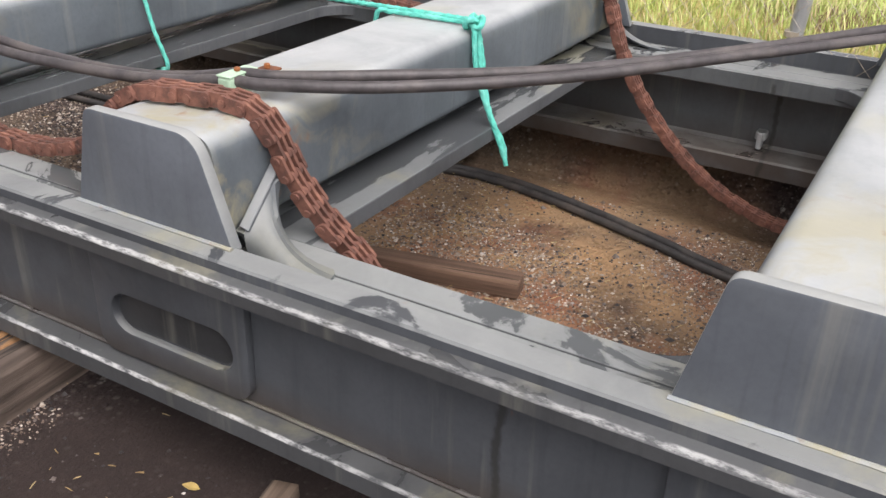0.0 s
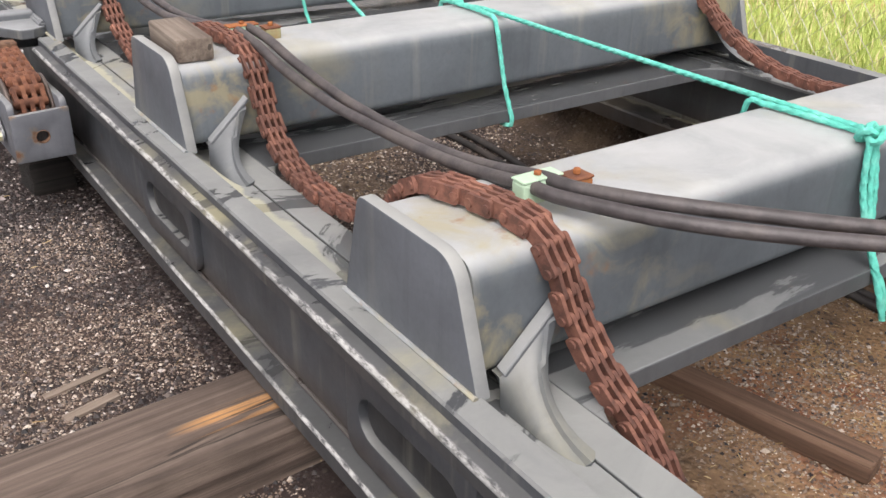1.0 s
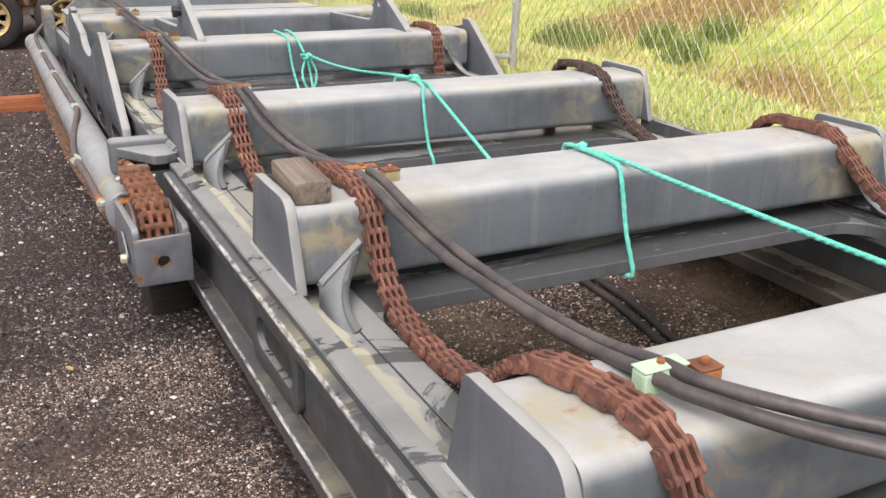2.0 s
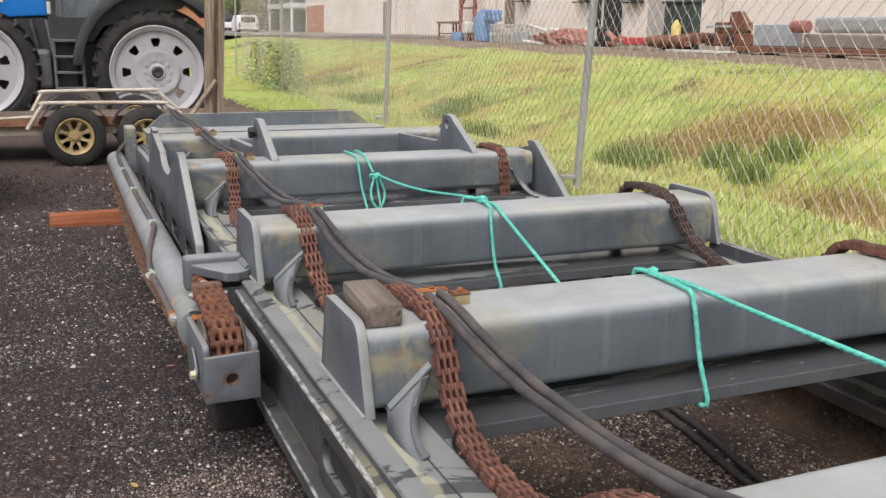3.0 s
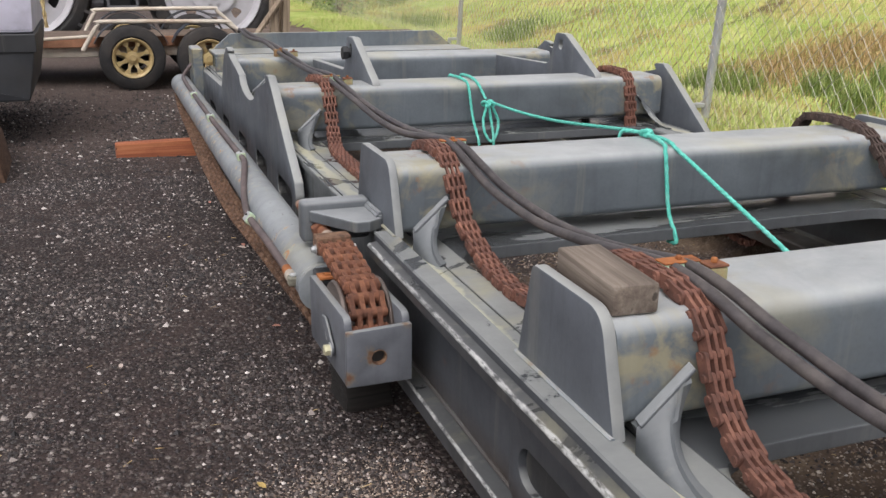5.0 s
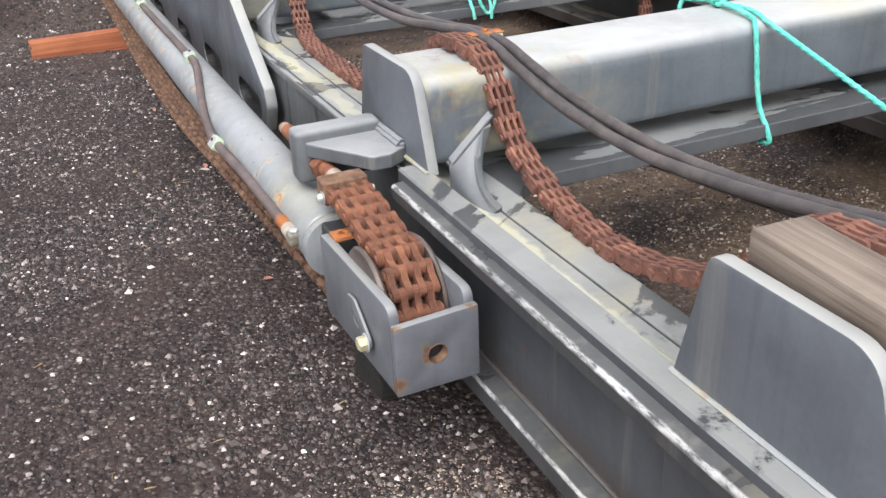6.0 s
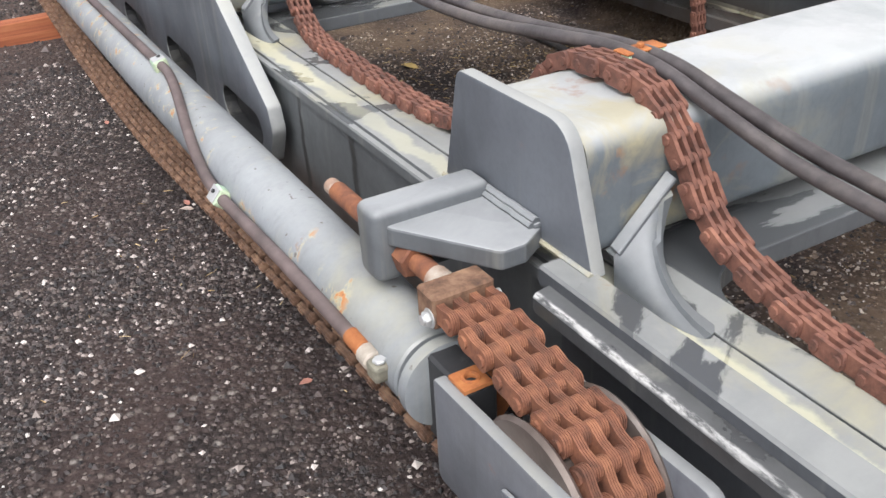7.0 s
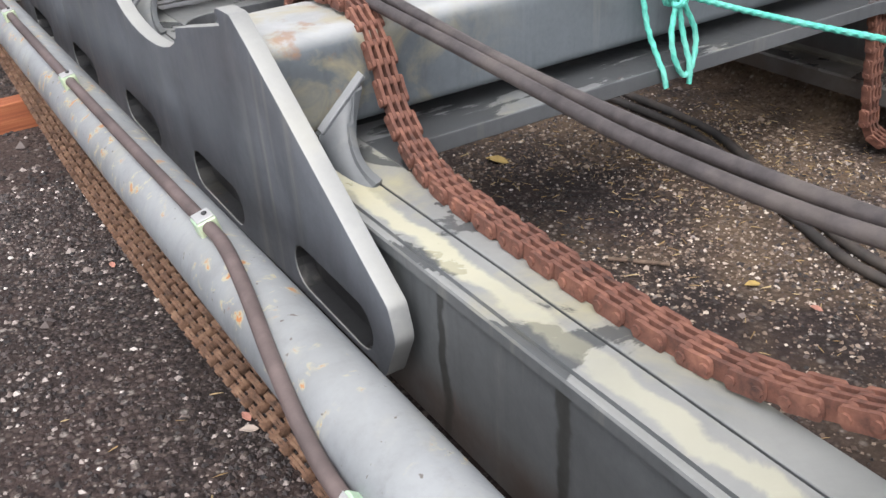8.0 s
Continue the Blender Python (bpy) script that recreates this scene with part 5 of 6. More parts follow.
def pale_patch(x, y):
    """Where the pale chips lie thickest: beside the first sleeper and between the rails."""
    n_ = 0.45 + 1.2 * noise.noise((x * 1.9, y * 1.9, 6.0))
    out = 1.7 * step01(-1.05, -0.5, -abs(y - 1.50)) * step01(-2.3, -1.7, x) if x < -0.05 else 1.1 * step01(-1.9, -1.0, -abs(y + 0.1)) + 1.35 * step01(-1.1, -0.5, -abs(y - 2.4)) + 0.6 * step01(-1.4, -0.5, -abs(y - 5.0)) + 0.10
    if x > 0 and y < 1.0:
        out *= 0.25 + 0.75 * step01(0.55, 1.25, x + 0.25 * noise.noise((x * 2.5, y * 2.5, 1.0)))
    return max(0.0, min(1.0, out * n_ * 1.5))


V, Fc = pebbles(5, [((-1.7, 0.0, 0.6, 3.2), 36000, 1.05), ((-1.7, 0.0, 3.2, 6.2), 40000, 1.1), ((-3.1, -1.7, 0.0, 6.2), 30000, 1.1), ((-1.7, -0.9, -0.7, 0.6), 3000, 1.0), ((0.25, 2.1, -1.1, 3.0), 18000, 1.0), ((0.25, 2.1, 3.0, 6.0), 18000, 1.0), ((-0.9, 0.0, -0.7, 0.6), 900, 1.0), ((-2.9, 0.0, 6.2, 10.5), 22000, 1.6), ((0.0, 2.0, 6.2, 10.5), 5000, 1.5)], evenly)
tagged(mesh_part("gravel", V, Fc, STONES), "loose dark gravel with a few pale chips", "gravel", kind="stuff")
V, Fc = pebbles(8, [((-2.2, -0.05, 0.55, 2.6), 90000, 0.62), ((0.40, 2.05, -0.95, 0.55), 30000, 0.62), ((0.25, 2.1, -1.1, 6.0), 60000, 0.95)], pale_patch)
tagged(mesh_part("pale_chippings", V, Fc, CHIPS), "patches of pale crushed stone chippings", "gravel", kind="stuff")

STRAW = island_ramp("dry_straw", [(0.0, (0.20, 0.13, 0.055)), (0.5, (0.36, 0.25, 0.11)), (1.0, (0.52, 0.42, 0.23))])


def straws():
    rng = random.Random(11)
    V, Fc = [], []
    spots = [(1.35, 0.20, 0.55, 300), (1.75, 0.45, 0.3, 160), (1.55, 1.6, 0.5, 120), (1.75, 5.0, 0.45, 420), (1.3, 4.9, 0.8, 300), (1.0, 5.35, 0.2, 40), (1.1, -0.5, 0.6, 120), (-0.3, 4.3, 0.5, 40), (-0.6, 2.5, 1.0, 50), (-0.2, 0.3, 0.5, 40), (1.2, 2.4, 0.7, 90), (1.1, 3.9, 0.7, 120)]
    for cx, cy, s, n in spots:
        for _ in range(n):
            x, y = rng.gauss(cx, s * 0.6), rng.gauss(cy, s * 0.6)
            if 0.02 > x > -0.1 or 2.3 < x:
                continue
            a, ln, w = rng.uniform(0, 6.28), rng.uniform(0.008, 0.036), rng.uniform(0.0006, 0.0014)
            z = height(x, y) + rng.uniform(0.004, 0.010)
            c, d = math.cos(a), math.sin(a)
            b0 = len(V)
            for u, side in ((-ln / 2, -w), (-ln / 2, w), (ln / 2, w), (ln / 2, -w)):
                V.append((x + u * c - side * d, y + u * d + side * c, z + (0.006 if u > 0 else 0.0) * rng.random()))
            V.append((x, y, z + 0.004))
            Fc += [(b0, b0 + 1, b0 + 4), (b0 + 1, b0 + 2, b0 + 4), (b0 + 2, b0 + 3, b0 + 4), (b0 + 3, b0, b0 + 4)]
    return V, Fc


V, Fc = straws()
tagged(mesh_part("straw", V, Fc, STRAW), "scattered dry straw and grass bits", "straw", kind="stuff")


def leaf(x, y, s, turn, color):
    bm = bmesh.new()
    ring = [(0, -1, 0), (0.45, -0.5, 0.10), (0.5, 0.1, 0.18), (0.2, 0.7, 0.10), (0, 1, 0.02), (-0.3, 0.6, 0.16), (-0.55, 0, 0.22), (-0.4, -0.6, 0.12)]
    mid = bm.verts.new((0, 0, 0.02))
    vs = [bm.verts.new(p) for p in ring]
    for i in range(8):
        bm.faces.new((mid, vs[i], vs[(i + 1) % 8]))
    bmesh.ops.scale(bm, vec=(s, s, s), verts=bm.verts[:])
    ex = bmesh.ops.extrude_face_region(bm, geom=bm.faces[:])
    bmesh.ops.translate(bm, vec=(0, 0, 0.0015), verts=[v for v in ex["geom"] if isinstance(v, bmesh.types.BMVert)])
    ob = part("dry_leaf", bm, color, smooth=True)
    ob.matrix_world = pose(x, y, height(x, y) + 0.006, 8, -6, turn)
    tagged(ob, "curled dry leaf on the gravel", "leaf", "fallen leaves")


LEAFY = plain("yellow_leaf", (0.42, 0.30, 0.10), 0.7, 0, 0.2, 20)
LEAFP = plain("pale_leaf", (0.50, 0.42, 0.36), 0.7, 0, 0.2, 20)
LEAFR = plain("pinkish_leaf", (0.42, 0.20, 0.15), 0.7, 0, 0.2, 20)
for x, y, s, a, c in ((-0.086, 0.116, 0.022, 20, LEAFY), (-0.277, 4.523, 0.022, 70, LEAFP), (-0.265, 4.569, 0.018, 10, LEAFR), (-0.292, 3.488, 0.019, 100, LEAFR), (-0.906, 3.246, 0.015, 0, LEAFP),
                      (1.02, 5.40, 0.045, 40, LEAFY), (1.106, 4.315, 0.026, 75, LEAFY), (1.15, 4.14, 0.018, 20, LEAFR), (-0.55, 2.33, 0.018, 40, LEAFY), (-0.33, 5.46, 0.016, 0, LEAFR), (1.32, -0.72, 0.02, 0, LEAFR)):
    leaf(x, y, s, a, c)
tw = part("twig", tube(smooth_path([(0.873, 4.64, height(0.87, 4.64) + 0.012), (0.94, 4.56, height(0.94, 4.56) + 0.014), (1.007, 4.504, height(1.0, 4.5) + 0.012)], 0.02), 0.006, 7), OLDWOOD, smooth=True)
tagged(tw, "short dead twig on the gravel", "twig")

GRASS = island_ramp("grass_blades", [(0.0, (0.32, 0.40, 0.11)), (0.4, (0.48, 0.57, 0.16)), (0.72, (0.60, 0.64, 0.24)), (0.88, (0.66, 0.60, 0.31)), (1.0, (0.68, 0.53, 0.33))], 0.6)
GRASSD = island_ramp("dark_reed_blades", [(0.0, (0.12, 0.18, 0.04)), (0.6, (0.22, 0.29, 0.075)), (1.0, (0.36, 0.40, 0.13))], 0.6)
GRASSY = island_ramp("dry_bank_grass", [(0.0, (0.34, 0.33, 0.09)), (0.5, (0.46, 0.33, 0.14)), (1.0, (0.54, 0.34, 0.17))], 0.7)


def blades(rng, n, place, hmin, hmax, w):
    V, Fc = [], []
    for _ in range(n):
        x, y = place(rng)
        a, hgt = rng.uniform(0, 6.28), rng.uniform(hmin, hmax)
        ww = w * rng.uniform(0.6, 1.3)
        c, d, lean = math.cos(a), math.sin(a), rng.uniform(0.15, 0.7) * hgt
        z = height(x, y) - 0.01
        b0 = len(V)
        V += [(x - ww * d, y + ww * c, z), (x + ww * d, y - ww * c, z), (x + lean * 0.35 * c - ww * 0.7 * d, y + lean * 0.35 * d + ww * 0.7 * c, z + hgt * 0.6),
              (x + lean * 0.35 * c + ww * 0.7 * d, y + lean * 0.35 * d - ww * 0.7 * c, z + hgt * 0.6), (x + lean * c, y + lean * d, z + hgt)]
        Fc += [(b0, b0 + 1, b0 + 3, b0 + 2), (b0 + 2, b0 + 3, b0 + 4)]
    return V, Fc


rng = random.Random(3)


def verge_place(r):
    y = r.uniform(-5, 17)
    return r.uniform(2.52 + 0.05 * math.sin(y * 2), 3.6 + 0.06 * max(0, y)), y


V, Fc = blades(rng, 42000, verge_place, 0.03, 0.10, 0.0035)
tagged(mesh_part("verge_grass", V, Fc, GRASS), "bright short grass along the fence", "grass", kind="stuff")


BARE = ((8.75, 10.0, 0.85), (8.1, 10.2, 0.6), (8.9, 9.0, 0.5), (7.0, 6.6, 0.8), (7.7, 30.0, 0.8))


def bank_place(r):
    while True:
        x, y = r.uniform(3.4, 13.5), r.uniform(-4, 45)
        if any((x - ex_) ** 2 + (y - ey_) ** 2 < er_ ** 2 * r.uniform(0.3, 1.1) for ex_, ey_, er_ in BARE) and r.random() < 0.9:
            continue
        if 5.8 < x < 10.4 and noise.noise((x * 0.35, y * 0.22, 5.0)) > 0.02 and r.random() < 0.75:
            continue
        if r.random() < 1.0 / (1 + max(0, y - 12) * 0.05):
            return x, y


V, Fc = blades(rng, 120000, bank_place, 0.03, 0.11, 0.0048)
tagged(mesh_part("bank_grass", V, Fc, GRASS), "long light green grass on the ditch bank", "grass", kind="stuff")


def dry_place(r):
    while True:
        if r.random() < 0.35:
            cx, cy, cr_ = r.choice(BARE)
            return r.gauss(cx, cr_ * 0.6), r.gauss(cy, cr_ * 0.8)
        x, y = r.uniform(5.8, 10.4), r.uniform(-2, 40)
        if noise.noise((x * 0.35, y * 0.22, 5.0)) > 0.02:
            return x, y


V, Fc = blades(rng, 52000, dry_place, 0.03, 0.12, 0.0050)
tagged(mesh_part("dry_grass", V, Fc, GRASSY), "yellow-brown dry grass on the bank", "grass", kind="stuff")
CLUMPS = [(7.0, 10.2, 0.45), (6.9, 10.7, 0.3), (7.6, 9.2, 0.28), (8.1, 8.6, 0.28), (7.3, 8.3, 0.25), (7.5, 18.0, 0.7), (7.0, 17.4, 0.5), (6.5, 21.5, 0.8), (7.4, 27.0, 1.0), (6.2, 14.0, 0.4)]


def reed_place(r):
    cx, cy, s = r.choice(CLUMPS)
    return r.gauss(cx, s * 0.45), r.gauss(cy, s * 0.55)


V, Fc = blades(rng, 6000, reed_place, 0.10, 0.36, 0.006)
tagged(mesh_part("reed_grass", V, Fc, GRASSD), "dark green reed tufts in the ditch", "grass", kind="stuff")
TALL = island_ramp("tall_dry_reeds", [(0.0, (0.13, 0.10, 0.05)), (0.5, (0.26, 0.20, 0.11)), (1.0, (0.34, 0.31, 0.16))], 0.8)
V, Fc = blades(rng, 9000, lambda r: (r.uniform(9.5, 13.5), r.uniform(-9, 2.5)), 0.5, 1.3, 0.012)
tagged(mesh_part("tall_reeds", V, Fc, TALL), "tall brown reeds on the far bank", "reeds", kind="stuff")
BUSHG = island_ramp("bush_leaves", [(0.0, (0.13, 0.19, 0.06)), (0.6, (0.26, 0.34, 0.11)), (1.0, (0.42, 0.48, 0.20))], 0.6)
FLOWER = plain("yellow_blossom", (0.70, 0.60, 0.12), 0.7, 0, 0.1, 5)
for cx, cy in ((3.95, 19.3), (4.2, 20.6), (4.3, 23)):
    bush = thing("flowering_bush", "leafy green bush with pale yellow blossoms by the fence", "bush", "bushes", at=(cx, cy, height(cx, cy)))
    rb = random.Random(int(cy * 10))
    V, Fc = [], []
    Vf, Ff = [], []
    for q in range(1500):
        a, rr, zz = rb.uniform(0, 6.28), rb.random() ** 0.5, rb.random()
        p = Vector((math.cos(a) * rr * 0.55 * (1.1 - 0.5 * zz), math.sin(a) * rr * 0.55 * (1.1 - 0.5 * zz), 0.08 + zz * 1.0 + 0.2 * noise.noise((a, rr, cy))))
        u = Vector((rb.uniform(-1, 1), rb.uniform(-1, 1), rb.uniform(-1, 1))).normalized() * rb.uniform(0.02, 0.05)
        w = u.orthogonal().normalized() * u.length * 0.5
        tgt, fc = (Vf, Ff) if (q % 7 == 0 and zz > 0.25) else (V, Fc)
        b0 = len(tgt)
        tgt.extend([tuple(p - u), tuple(p + w), tuple(p + u), tuple(p - w)])
        fc.append((b0, b0 + 1, b0 + 2, b0 + 3))
    mesh_part("foliage", V, Fc, BUSHG, bush)
    mesh_part("blossom", Vf, Ff, FLOWER, bush, "pale yellow blossom")
    for q in range(5):
        a = q * 1.3
        part("stem", tube([Vector((0, 0, -0.05)), Vector((math.cos(a) * 0.12, math.sin(a) * 0.12, 0.45)), Vector((math.cos(a) * 0.3, math.sin(a) * 0.3, 0.9))], [0.012, 0.009, 0.004], 6), OLDWOOD, bush)


# ---- trailer, tractor and what stands at the far end of the yard ----
TYRE = plain("worn_tyre_rubber", (0.022, 0.021, 0.021), 0.85, 0, 0.35, 12, 0.3, (0.055, 0.046, 0.040), 0.6)
GOLD = plain("faded_gold_paint", (0.47, 0.36, 0.17), 0.45, 0.1, 0.15, 12, 0.1, (0.30, 0.20, 0.10), 0.4)
RIMP = plain("pale_grey_wheel_paint", (0.44, 0.43, 0.45), 0.5, 0, 0.1, 5, 0.05, (0.36, 0.34, 0.32), 0.4)
BLUE = plain("blue_bonnet_paint", (0.015, 0.20, 0.62), 0.3, 0, 0.06, 4, 0.0)
BLACKP = plain("black_plastic", (0.034, 0.036, 0.040), 0.45, 0, 0.2, 10, 0.05, (0.05, 0.048, 0.045), 0.4)
GREYSTEP = plain("worn_step_steel", (0.13, 0.13, 0.14), 0.5, 0.2, 0.2, 10)
TRAILP = plain("chalky_trailer_paint", (0.60, 0.54, 0.45), 0.6, 0, 0.15, 9, 0.08, (0.36, 0.22, 0.13), 0.5)
GLASS, _n, _l, _b = mat("tinted_glass", 0.05)
_b.inputs["Base Color"].default_value = (0.55, 0.62, 0.64, 1)
_b.inputs["Transmission Weight"].default_value = 0.85


def tyre(name, c, r, w, rim_r, parent, lugs=0, axis=1):
    prof = [(-w * 0.36, rim_r), (-w * 0.5, rim_r * 1.12), (-w * 0.5, r * 0.86), (-w * 0.40, r * 0.97), (-w * 0.2, r), (w * 0.2, r), (w * 0.40, r * 0.97), (w * 0.5, r * 0.86), (w * 0.5, rim_r * 1.12), (w * 0.36, rim_r)]
    t = part(name, lathe(prof, c, axis, 56, None, False), TYRE, parent, smooth=True)
    if lugs:
        bm = bmesh.new()
        for k in range(lugs):
            for s in (-1, 1):
                a = 2 * math.pi * (k + (0.5 if s > 0 else 0)) / lugs
                vs = bmesh.ops.create_cube(bm, size=1.0)["verts"]
                m = Matrix.Translation(c) @ Matrix.Rotation(-a, 4, 'Y') @ pose(r * 0.985, s * w * 0.26, 0, 0, 0, 0) @ Matrix.Rotation(s * radians(40), 4, 'X') @ Matrix.Diagonal((r * 0.075, w * 0.52, r * 0.055, 1))
                for v in vs:
                    v.co = m @ v.co
        part("tread_lug", bm, TYRE, t)
    return t


def spoked_rim(c, r, parent):
    rim = part("rim", lathe([(-0.085, r), (-0.092, r * 1.06), (-0.098, r * 1.03), (-0.085, r * 0.93), (-0.03, r * 0.84), (0.06, r * 0.84), (0.08, r)], c, 1, 40, None, False), GOLD, parent, "faded gold spoked rim", smooth=True)
    for k in range(8):
        a = 2 * math.pi * (k + 0.5) / 8
        o = [Vector((r * 0.30, -0.02, 0)), Vector((r * 0.62, -0.045, 0)), Vector((r * 0.90, -0.05, 0))]
        m = Matrix.Translation(c) @ Matrix.Rotation(-a, 4, 'Y')
        bm = bmesh.new()
        prev = None
        for p, hw in zip(o, (0.026, 0.012, 0.034)):
            ring = [bm.verts.new(m @ (p + Vector((0, d, s * hw)))) for d, s in ((-0.012, -1), (-0.012, 1), (0.012, 1), (0.012, -1))]
            if prev:
                for i in range(4):
                    bm.faces.new((prev[i], prev[(i + 1) % 4], ring[(i + 1) % 4], ring[i]))
            prev = ring
        part("spoke", bm, GOLD, rim)
    part("hub", lathe([(-0.075, 0.0), (-0.075, r * 0.17), (-0.055, r * 0.19), (-0.05, r * 0.33), (0.0, r * 0.33)], c, 1, 24), GOLD, rim, smooth=True)


trailer = thing("box_trailer", "tandem-axle trailer with chalky frame and tubular mudguards", "trailer")
TY = 10.0
for wx in (-0.545, 0.215):
    for wy, flip in ((TY, 1), (TY + 1.62, 1)):
        z = height(wx, wy) + 0.322
        w = new("wheel")
        w.parent = trailer
        tyre("tyre", (wx, wy, z), 0.325, 0.19, 0.195, w)
        spoked_rim((wx, wy, z), 0.19, w)
for yy, pts in ((TY - 0.02, [(-1.01, 0.53), (-0.97, 0.60), (-0.845, 0.785), (-0.79, 0.808), (0.36, 0.797), (0.43, 0.77), (0.61, 0.66)]),
                (TY + 1.58, [(-1.03, 0.50), (-0.95, 0.66), (-0.86, 0.81), (-0.80, 0.832), (0.43, 0.842), (0.50, 0.82), (0.80, 0.54)])):
    part("mudguard_rail", tube(smooth_path([(x, yy, z) for x, z in pts], 0.03), 0.022, 10), TRAILP, trailer, "bent tube over the wheels", smooth=True)
    for wx in (-0.545, 0.215):
        o = [(wx + 0.40 * math.cos(a), 0.42 + 0.40 * math.sin(a)) for a in [radians(25 + 130 * k / 12) for k in range(13)]]
        o += [(wx + 0.392 * math.cos(a), 0.42 + 0.392 * math.sin(a)) for a in [radians(155 - 130 * k / 12) for k in range(13)]]
        part("mudguard", slab(o, 1, yy + 0.0, yy + 0.22), BLACKP, trailer, "thin dark curved mudguard", smooth=True)
part("deck_side", box(-2.9, 1.6, TY + 0.16, TY + 0.20, 0.54, 0.645, 0.006), plain("rust_brown_board", (0.33, 0.16, 0.09), 0.8, 0, 0.3, 9, 0.2), trailer, "rust-brown side board")
part("deck", box(-2.9, 1.6, TY + 0.20, TY + 1.45, 0.56, 0.61, 0.004), OLDWOOD, trailer, "worn timber deck")
part("chassis_rail", box(-3.2, 1.6, TY + 0.22, TY + 0.28, 0.44, 0.54, 0.006), TRAILP, trailer)
part("drawbar", rod((-1.75, TY + 0.05, 0.62), (-0.95, TY - 0.02, 0.665), 0.016, 8), TRAILP, trailer)
part("corner_post", box(-1.52, -1.42, TY + 0.0, TY + 0.10, 0.42, 0.98, 0.01), TRAILP, trailer, "chalky corner post")
part("axle", rod((-0.545, TY, 0.42), (-0.545, TY + 1.62, 0.42), 0.03, 10), BLACKP, trailer)
part("axle", rod((0.215, TY, 0.41), (0.215, TY + 1.62, 0.41), 0.03, 10), BLACKP, trailer)

tractor = thing("tractor", "blue tractor with tall grey-rimmed wheels parked broadside", "tractor")
KY = 13.5


def tractor_wheel(cx, r, phase):
    w = new("wheel")
    w.parent = tractor
    z = height(cx, KY) + r - 0.02
    c = (cx, KY, z)
    tyre("tyre", c, r, 0.42, r * 0.74, w, 26)
    rr = r * 0.74
    rim = part("rim", lathe([(-0.16, rr), (-0.19, rr * 1.04), (-0.205, rr * 1.02), (-0.17, rr * 0.93), (-0.10, rr * 0.89), (0.1, rr * 0.89), (0.16, rr)], c, 1, 56, None, False), RIMP, w, "pale grey rim", smooth=True)
    ring = [(cx + rr * 0.93 * math.cos(2 * math.pi * k / 48), z + rr * 0.93 * math.sin(2 * math.pi * k / 48)) for k in range(48)]
    cuts = []
    for k in range(8):
        a = 2 * math.pi * (k + phase) / 8
        quad = [(rr * 0.57, -0.10), (rr * 0.57, 0.10), (rr * 0.72, 0.15), (rr * 0.76, 0.11), (rr * 0.76, -0.11), (rr * 0.72, -0.15)]
        cuts.append([(cx + q * math.cos(a + s), z + q * math.sin(a + s)) for q, s in quad])
    part("wheel_disc", slab(ring, 1, KY - 0.12, KY - 0.10, 0.0, cuts), RIMP, rim, "dished disc with eight openings")
    part("hub_ring", lathe([(-0.13, rr * 0.50), (-0.16, rr * 0.50), (-0.165, rr * 0.46), (-0.15, rr * 0.40), (-0.15, 0.12), (-0.18, 0.10), (-0.18, 0.0)], c, 1, 40, None, False), RIMP, rim, smooth=True)
    part("hub_cap", lathe([(-0.185, 0.0), (-0.20, 0.06), (-0.18, 0.085), (-0.17, 0.085)], c, 1, 24), BLACKP, rim, smooth=True)
    for k in range(10):
        a = 2 * math.pi * k / 10
        p = (cx + rr * 0.28 * math.cos(a), z + rr * 0.28 * math.sin(a))
        part("wheel_nut", rod((p[0], KY - 0.175, p[1]), (p[0], KY - 0.145, p[1]), 0.022, 6), RIMP, rim)
    return z


zr = tractor_wheel(0.69, 0.865, 0.0)
zf = tractor_wheel(-1.72, 0.84, 0.35)
o = rounded([(-3.6, 1.62), (-3.6, 2.35), (-0.72, 2.62), (-0.70, 1.76), (-1.4, 1.72)], [0.05, 0.25, 0.05, 0.04, 0.1], 6)
bon = part("bonnet", slab(o, 1, KY + 0.10, KY + 0.95, 0.03), BLUE, tractor, "glossy blue bonnet", smooth=True)
part("badge", box(-1.62, -1.28, KY + 0.085, KY + 0.098, 1.925, 1.965, 0.0), WHITEP, bon, "pale badge stripe")
part("badge", box(-1.50, -1.35, KY + 0.080, KY + 0.084, 1.925, 1.94, 0.0), RUSTO, bon, "red badge stripe")
part("engine_block", box(-1.7, -0.35, KY + 0.15, KY + 0.85, 0.70, 1.75, 0.05, 2), BLACKP, tractor, "dark engine and transmission")
part("transmission", box(-0.6, 1.2, KY + 0.2, KY + 0.8, 0.75, 1.45, 0.06, 2), BLACKP, tractor)
o = rounded([(-0.72, 1.44), (-0.74, 2.3), (-0.60, 3.1), (1.0, 3.1), (1.15, 1.9), (0.0, 1.62), (-0.15, 1.40)], [0.03, 0.05, 0.1, 0.1, 0.1, 0.1, 0.05], 4)
i_ = rounded([(-0.62, 1.75), (-0.63, 2.3), (-0.52, 3.0), (0.9, 3.0), (0.98, 2.3), (0.2, 2.2), (-0.10, 1.75)], [0.03] * 7, 3)
cab = part("cab", slab(o, 1, KY + 0.0, KY + 0.06, 0.01, [i_]), BLACKP, tractor, "black cab frame")
part("cab_glass", slab(i_, 1, KY + 0.02, KY + 0.03), GLASS, cab, "tinted cab glass")
part("cab_back", box(-0.7, 1.1, KY + 1.2, KY + 1.26, 1.4, 3.1, 0.01), GREYSTEP, cab, "grey cab lining")
part("console", box(0.55, 0.95, KY + 0.30, KY + 0.55, 1.55, 2.15, 0.05, 2), GREYSTEP, cab, "grey side console")
